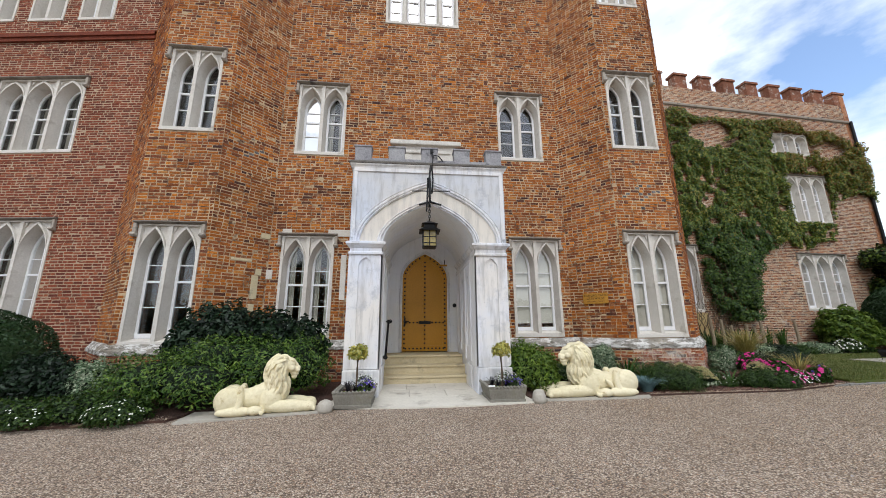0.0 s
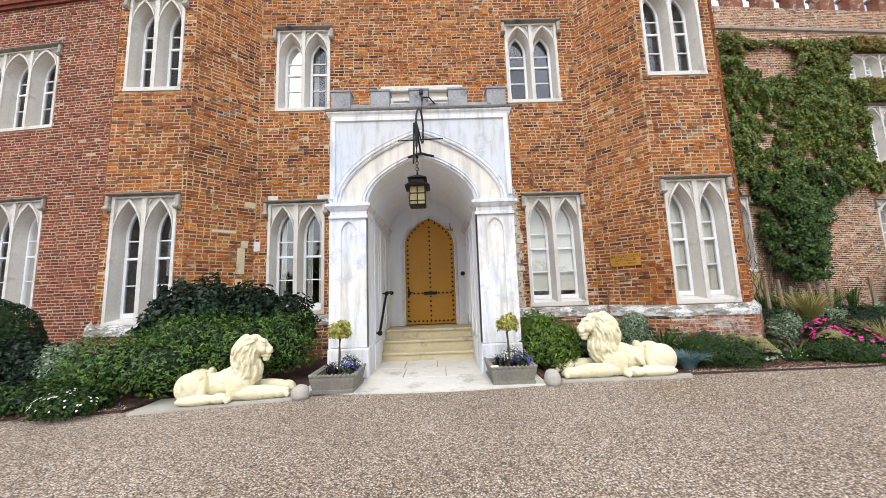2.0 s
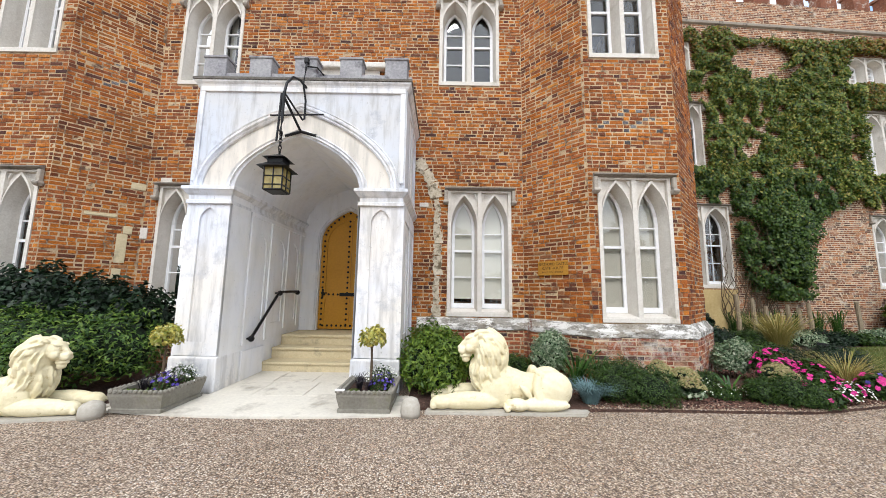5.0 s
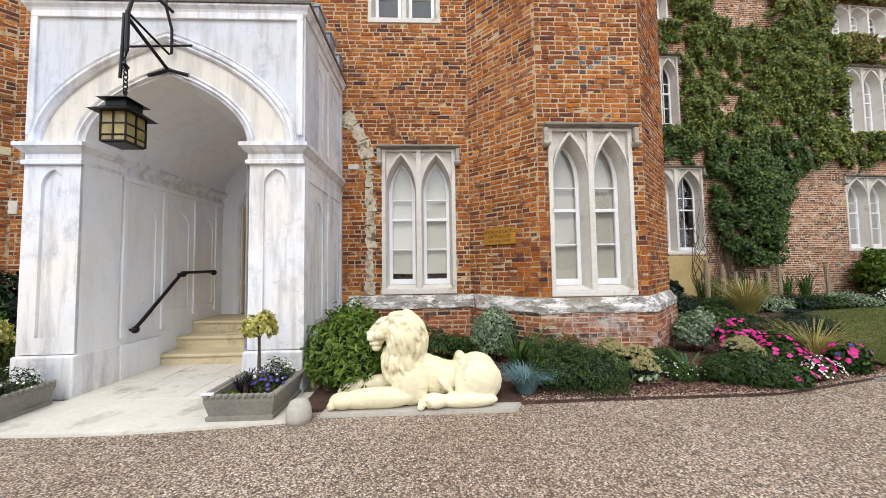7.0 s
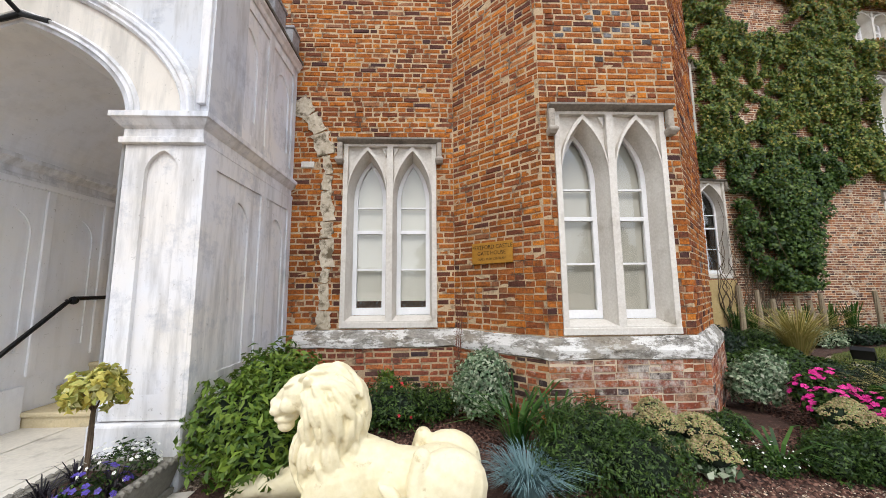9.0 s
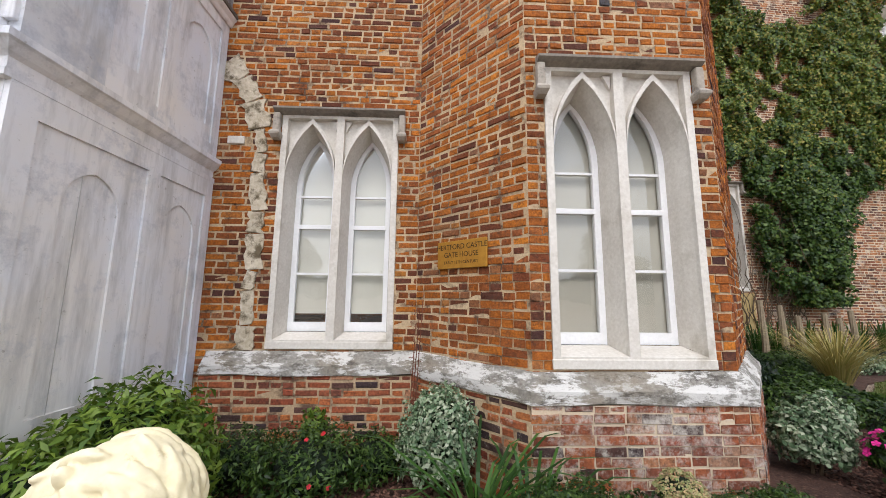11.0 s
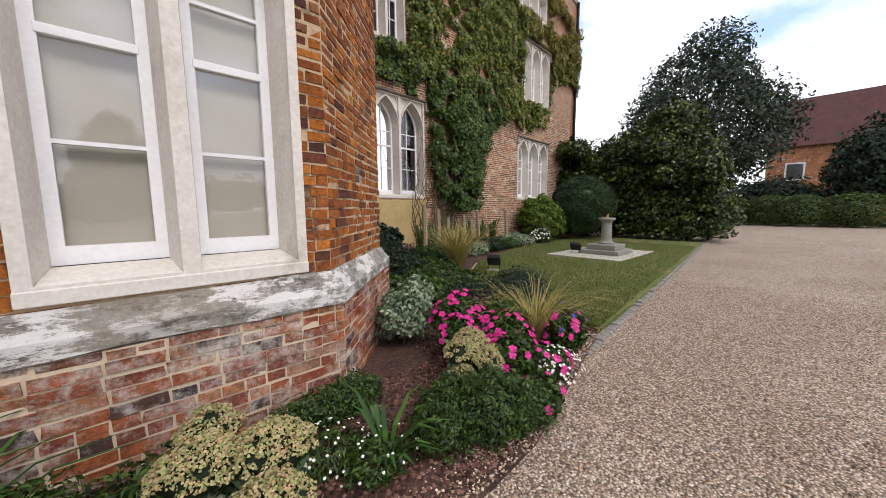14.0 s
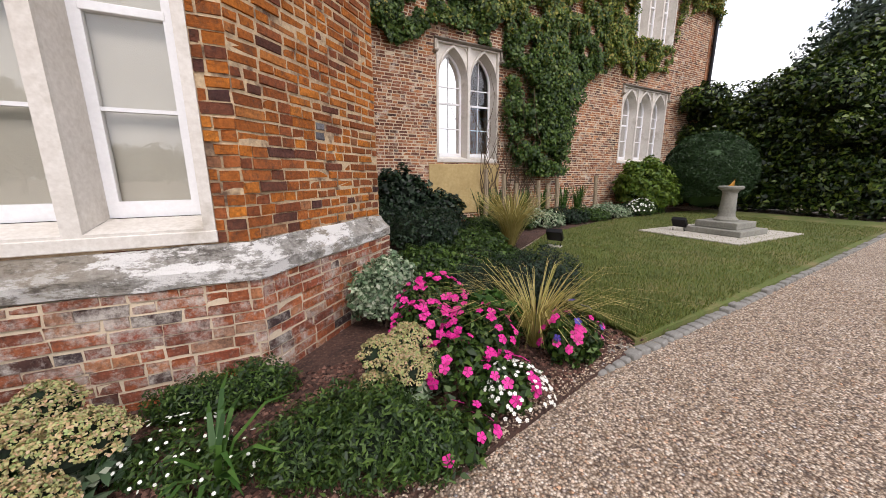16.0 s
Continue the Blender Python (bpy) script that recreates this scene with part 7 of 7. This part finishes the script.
# ---------------- creeper on the east wing ----------------
def creeper():
    rng = np.random.default_rng(77)
    top = thing("creeper", pose(0, 0, 0), "thick green creeper climbing the faded brick wall", "climbing plant")
    lowx = [7.0, 9.2, 9.5, 11.2, 11.5, 12.0, 13.6, 14.1, 14.8, 16.2, 17.2, 18.6, 19.0, 20.0, 21.4]
    lowz = [3.9, 4.1, 4.35, 4.4, 2.6, 1.3, 1.3, 3.4, 4.0, 4.35, 4.35, 4.9, 6.6, 6.9, 6.4]
    upx = [7.0, 9.0, 10.5, 12.0, 14.0, 17.0, 19.0, 21.4]
    upz = [9.5, 9.8, 10.3, 10.2, 10.0, 10.2, 9.8, 9.4]
    n = 230000
    x, z = rng.uniform(7.1, 21.35, n), rng.uniform(1.2, 10.4, n)
    nz = np.array([noise.noise(Vector((a * 0.75, b * 0.75, 3.3))) for a, b in zip(x[::1], z[::1])])
    fz = np.array([noise.noise(Vector((a * 2.6, b * 2.6, 8.1))) for a, b in zip(x, z)])
    ok = (z > np.interp(x, lowx, lowz) + 0.5 * nz + 0.25 * fz) & (z < np.interp(x, upx, upz) + 0.6 * nz)
    for wx, ww, a, b in ((10.55, 1.75, 1.55, 4.2), (17.55, 2.45, 1.6, 4.1), (17.6, 2.2, 5.35, 7.65), (10.2, 1.2, 5.4, 7.6), (17.3, 2.1, 8.6, 9.65), (9.9, 1.3, 8.7, 9.8)):
        ok &= ~((np.abs(x - wx) < ww / 2 + 0.02 + 0.1 * fz) & (z > a) & (z < b + 0.02))
    ok &= ~((((x - 13.0) / 1.3) ** 2 + ((z - 9.2) / 0.75) ** 2 + 0.8 * fz) < 0.8)
    ok &= ~((((x - 19.3) / 1.0) ** 2 + ((z - 8.9) / 0.6) ** 2 + 0.8 * fz) < 0.7)
    ok &= (fz + 0.45 * nz) > -0.33
    x, z, nz, fz = x[ok], z[ok], nz[ok], fz[ok]
    thick = 0.06 + 0.20 * np.clip(nz + 0.5, 0, 1) + 0.30 * np.clip(fz, 0, 1) + 0.35 * np.exp(-(((x - 12.6) / 1.3) ** 2)) * np.clip((5.5 - z) / 2, 0, 1)
    d = thick * rng.random(len(x)) ** 0.6 + 0.02
    u = (x - WW0[0]) / wu.x
    pos = np.stack([WW0[0] + wu.x * u + wn.x * d, WW0[1] + wu.y * u + wn.y * d, z], 1)
    nrm = np.tile(np.array([wn.x, wn.y, 0.25]), (len(x), 1))
    red = (x > 16.5) & (rng.random(len(x)) < np.clip((z - 7.0) / 4 + 0.25, 0, 0.65)) | (rng.random(len(x)) < np.clip((z - 8.6) / 4, 0, 0.5))
    # low leaves of the hanging mass get the palette with painted-in shade
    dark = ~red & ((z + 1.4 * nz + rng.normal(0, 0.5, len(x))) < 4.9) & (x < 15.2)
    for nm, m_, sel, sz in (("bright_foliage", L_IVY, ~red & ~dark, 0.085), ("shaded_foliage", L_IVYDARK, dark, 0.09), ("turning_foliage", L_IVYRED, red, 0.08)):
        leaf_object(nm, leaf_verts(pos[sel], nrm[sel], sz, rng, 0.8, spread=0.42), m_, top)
    r2 = random.Random(9)
    for k in range(40):
        bm = bmesh.new()
        cx = r2.uniform(11.0, 12.6)
        pts = []
        zz, yy = 0.05, 0.12
        while zz < r2.uniform(2.2, 4.8):
            cx += r2.uniform(-0.16, 0.16)
            yy = min(0.5, max(0.05, yy + r2.uniform(-0.09, 0.09)))
            uu = (cx - WW0[0]) / wu.x
            pts.append((WW0[0] + wu.x * uu + wn.x * yy, WW0[1] + wu.y * uu + wn.y * yy, zz))
            zz += r2.uniform(0.18, 0.32)
        if len(pts) > 2:
            tube(bm, pts, r2.uniform(0.008, 0.022), 5, 0.004)
            part("stem", bm, M_BARK, top)
    return top


creeper()
u_p = wing_u(10.5)
c_p = Vector((*WW0, 0)) + wu * u_p + wn * 0.014
patch = thing("render_patch", pose(c_p.x, c_p.y, 0, 0, 0, wa), "patch of worn ochre render below the window", "render patch", kind="structure")
part("render_coat", box_bm(-1.05, 1.0, -0.012, 0.01, 0.3, 1.5, 0.01), M_OCHRE, patch)
pip = thing("drainpipe", pose(WW1[0] - 0.12, WW1[1] - 0.1, 0), "black cast-iron drainpipe at the wing's corner", "drainpipe")
part("pipe", tube(bmesh.new(), [(0, 0, 0), (0, 0, 10.6)], 0.06, 10), M_LIP, pip)


# ---------------- trees, hedges and the far house ----------------
def tree(name, m, trunk_h, lumps, n, size, material, label, r=0.3):
    SEED[0] += 1
    rng = np.random.default_rng(SEED[0])
    top = thing(name, m, label, "tree")
    bm = bmesh.new()
    tube(bm, [(0, 0, -0.1), (0.1, 0.05, trunk_h * 0.5), (0, 0, trunk_h)], r, 10, r * 0.6)
    for l in lumps:
        tube(bm, [(0, 0, trunk_h * 0.8), (l[0] * 0.4, l[1] * 0.4, trunk_h + (l[2] - trunk_h) * 0.5), (l[0], l[1], l[2])], r * 0.4, 6, 0.03)
    part("trunk", bm, M_BARK, top)
    p, nr = lump_points(lumps, n, rng, 0.55, low=-0.8)
    leaf_object("crown", leaf_verts(p, nr + np.array([0, 0, 0.3]), size, rng, 0.55, spread=0.7), material, top)
    return top


trng = random.Random(31)
BIG = [(trng.uniform(-2.8, 2.8), trng.uniform(-2.8, 2.8), trng.uniform(4.0, 10.2), trng.uniform(1.5, 2.3), trng.uniform(1.5, 2.3), trng.uniform(1.2, 1.9)) for _ in range(20)] + [(0, 0, 7.0, 3.4, 3.6, 4.0), (0.3, -0.5, 11.6, 1.7, 2.0, 1.7), (0.3, 1.2, 10.4, 1.8, 2.0, 1.8), (0, 2.8, 7.4, 1.9, 1.9, 2.2), (0, -3.0, 6.6, 1.7, 1.7, 2.3)]
BIG = [(x * (1.15 if z < 7.5 else 0.75), y * (1.15 if z < 7.5 else 0.8), z, a, b, c) for x, y, z, a, b, c in BIG]
big = tree("tree", pose(34.5, 10.4, 0), 3.4, BIG, 52000, 0.26, L_TREE, "large dense broad-leaved evergreen tree", 0.4)
MAG = [(-0.4, -0.9, 0.5, 1.1, 1.1, 0.7), (-0.4, 1.5, 0.5, 1.1, 1.6, 0.7), (-0.2, 3.6, 0.5, 1.1, 1.5, 0.7), (0.2, -0.2, 4.6, 0.9, 1.0, 0.8), (0, 0.5, 2.2, 1.6, 2.6, 2.0), (0.3, -0.3, 3.2, 1.3, 1.5, 1.6), (0, 1.8, 3.0, 1.3, 1.5, 1.3), (0.2, 2.6, 2.2, 1.3, 1.5, 1.6), (-0.2, -1.3, 1.8, 1.2, 0.95, 1.5), (0.4, 0.4, 4.0, 1.1, 1.3, 1.0), (0, -1.5, 0.9, 0.9, 0.65, 1.0), (-0.5, 0.2, 0.9, 1.2, 2.6, 1.1), (0, 3.8, 2.0, 1.3, 1.5, 1.9)]
MAG += [(-0.9 + trng.uniform(-0.5, 0.9), trng.uniform(-1.6, 4.6), trng.uniform(1.2, 4.6), trng.uniform(0.4, 0.8), trng.uniform(0.4, 0.9), trng.uniform(0.4, 0.7)) for _ in range(16)]
MAG = [l for l in MAG if l[2] < 4.9 - 0.32 * abs(l[1] - 0.3)]
shrub("magnolia", pose(21.2, 8.9, 0), MAG, 80000, 0.125, L_MAG, "big glossy-leaved evergreen bush at the lawn's end", core=L_DARK, width=0.5, shell=0.4)
for i, (x, y, w, h) in enumerate(((37.0, 4.4, 2.8, 2.0), (37.6, 8.0, 2.6, 2.0))):
    shrub("hedge", pose(x, y, 0), [(0, -w * 0.5, h * 0.4, 1.5, w * 0.6, h * 0.62), (0, w * 0.3, h * 0.4, 1.5, w * 0.6, h * 0.6)], 9000, 0.12, L_HEDGE, "low clipped green hedge across the drive", "hedge", core=L_DARK, shell=0.12)
for x, y, r, h, nn in ((41.5, 0.0, 3.6, 7.2, 22000), (43, -5.5, 3.4, 6.8, 15000), (44.5, 7.0, 2.6, 3.6, 8000), (46, 15, 4.0, 5.0, 12000), (40, 20, 4.5, 6.0, 12000), (30, 21, 3.5, 5.0, 9000)):
    shrub("hedge_tree", pose(x, y, 0), [(0, 0, h * 0.5, r, r, h * 0.5), (r * 0.3, -r * 0.5, h * 0.4, r * 0.7, r * 0.7, h * 0.45), (-r * 0.3, r * 0.5, h * 0.45, r * 0.7, r * 0.7, h * 0.45)], nn, 0.24, L_DARK, "tall dark green screen of shrubs", core=L_DARK, width=0.5)
house = thing("house", pose(54, -3, 0), "far brick house with a steep red-brown tiled roof", "house")
part("wall", box_bm(-4, 4, -12, 11, 0, 6.8), M_WING, house)
bm = bmesh.new()
quad(bm, (-4.5, -12.5, 6.6), (-4.5, 11.5, 6.6), (0, 11.5, 11.6), (0, -12.5, 11.6))
quad(bm, (4.5, -12.5, 6.6), (4.5, 11.5, 6.6), (0, 11.5, 11.6), (0, -12.5, 11.6))
for y in (-12.3, 11.3):
    bm.faces.new([bm.verts.new(p) for p in ((-4.3, y, 6.6), (4.3, y, 6.6), (0, y, 11.4))])
part("roof", bm, M_ROOF, house)
for k in range(5):
    wnd = part("window", box_bm(-4.05, -3.98, -10 + k * 4.6, -8.7 + k * 4.6, 3.6, 5.2, 0.02), M_WHITE, house)
    part("pane", box_bm(-4.07, -4.05, -9.88 + k * 4.6, -8.82 + k * 4.6, 3.72, 5.08), M_GLASS, wnd)
# trees across the forecourt, which the window panes mirror
for x, y, s in ((-16, -38, 0.8), (5, -46, 0.95), (28, -36, 0.9)):
    copy_thing(big, pose(x, y, 0, 0, 0, x * 7) @ Matrix.Scale(s, 4))

# added out of view: fills in below the trees that the panes mirror
shrub("hedge", pose(4, -42, 0), [(-60 + 12 * k, 2 * math.sin(k), 2.2 + 0.6 * math.sin(k * 2.3), 7.5, 3.0, 2.6) for k in range(11)], 14000, 0.6, L_DARK, "long dark hedge added out of view to hide the mirrored tree trunks", "hedge", core=L_DARK)

# grass blades along the lawn's near part
grng = np.random.default_rng(5)
def lawn_blades(n):
    x = 8.5 + 9.5 * grng.random(n) ** 1.5
    lo = 6.13 + 0.1 * (x - 8.5)
    hi = np.interp(x, [8.4, 9.0, 9.5, 11, 14, 19], [7.0, 7.7, 8.8, 9.9, 10.9, 11.4])
    y = lo + (hi - lo) * grng.random(n)
    a = grng.uniform(0, 6.283, n)
    h = grng.uniform(0.02, 0.045, n)
    d = np.stack([np.cos(a), np.sin(a), 0 * a], 1)
    b = np.stack([x, y, 0 * x + 0.05], 1)
    w = 0.004
    tip = b + d * (h * 0.5)[:, None] + np.array([0, 0, 1.0]) * h[:, None]
    s = np.stack([-np.sin(a), np.cos(a), 0 * a], 1) * w
    return np.stack([b - s, b + s, tip + s * 0.2, tip - s * 0.2], 1).reshape(-1, 3)
tagged(leaf_object("lawn_grass", lawn_blades(90000), L_GRASS), "short mown grass blades", "grass", kind="stuff")

# ---------------- bricks, last ----------------
brng = random.Random(21)
DIAPER = [("wall_tower_east_front", 0.75, 3.95, 0.42), ("wall_tower_west_inner", 0.7, 4.9, 0.35), ("wall_tower_east_outer", 0.6, 1.5, 0.16), ("wall_south", 4.95, 4.1, 0.3)]
for w, p0, p1, z0, z1, openings, brick, course, header, near, mesh, rough in LATER:
    laid = lay_bricks(p0, p1, z0, z1, openings, brng, course=course, header=header)
    if near:
        pick = [b for b in laid if b[0] >= near[0] and b[1] <= near[1] and b[2] >= near[2] and b[3] <= near[3]][:120]
        chosen = set(pick)
        brick_pieces(p0, p1, pick, mesh, w)
        laid = [b for b in laid if b not in chosen]
    marks = [m for m in DIAPER if m[0] == w.name]
    if marks:
        blue = set()
        for b in laid:
            for _, cu, cz, r in marks:
                pu_, qz_ = ((b[0] + b[1]) / 2 - cu) / 0.11, (b[2] - cz) / 0.067
                if abs(pu_) * 0.088 + abs(qz_) * 0.067 < r and b[1] - b[0] < 0.16 and (round(pu_ + qz_) % 5 == 0 or round(pu_ - qz_) % 5 == 0):
                    blue.add(b)
        laid = [b for b in laid if b not in blue]
        brick_mesh("vitrified_brickwork", p0, p1, sorted(blue), M_BLUE, w, rough)
    brick_mesh("brickwork", p0, p1, laid, brick, w, rough)
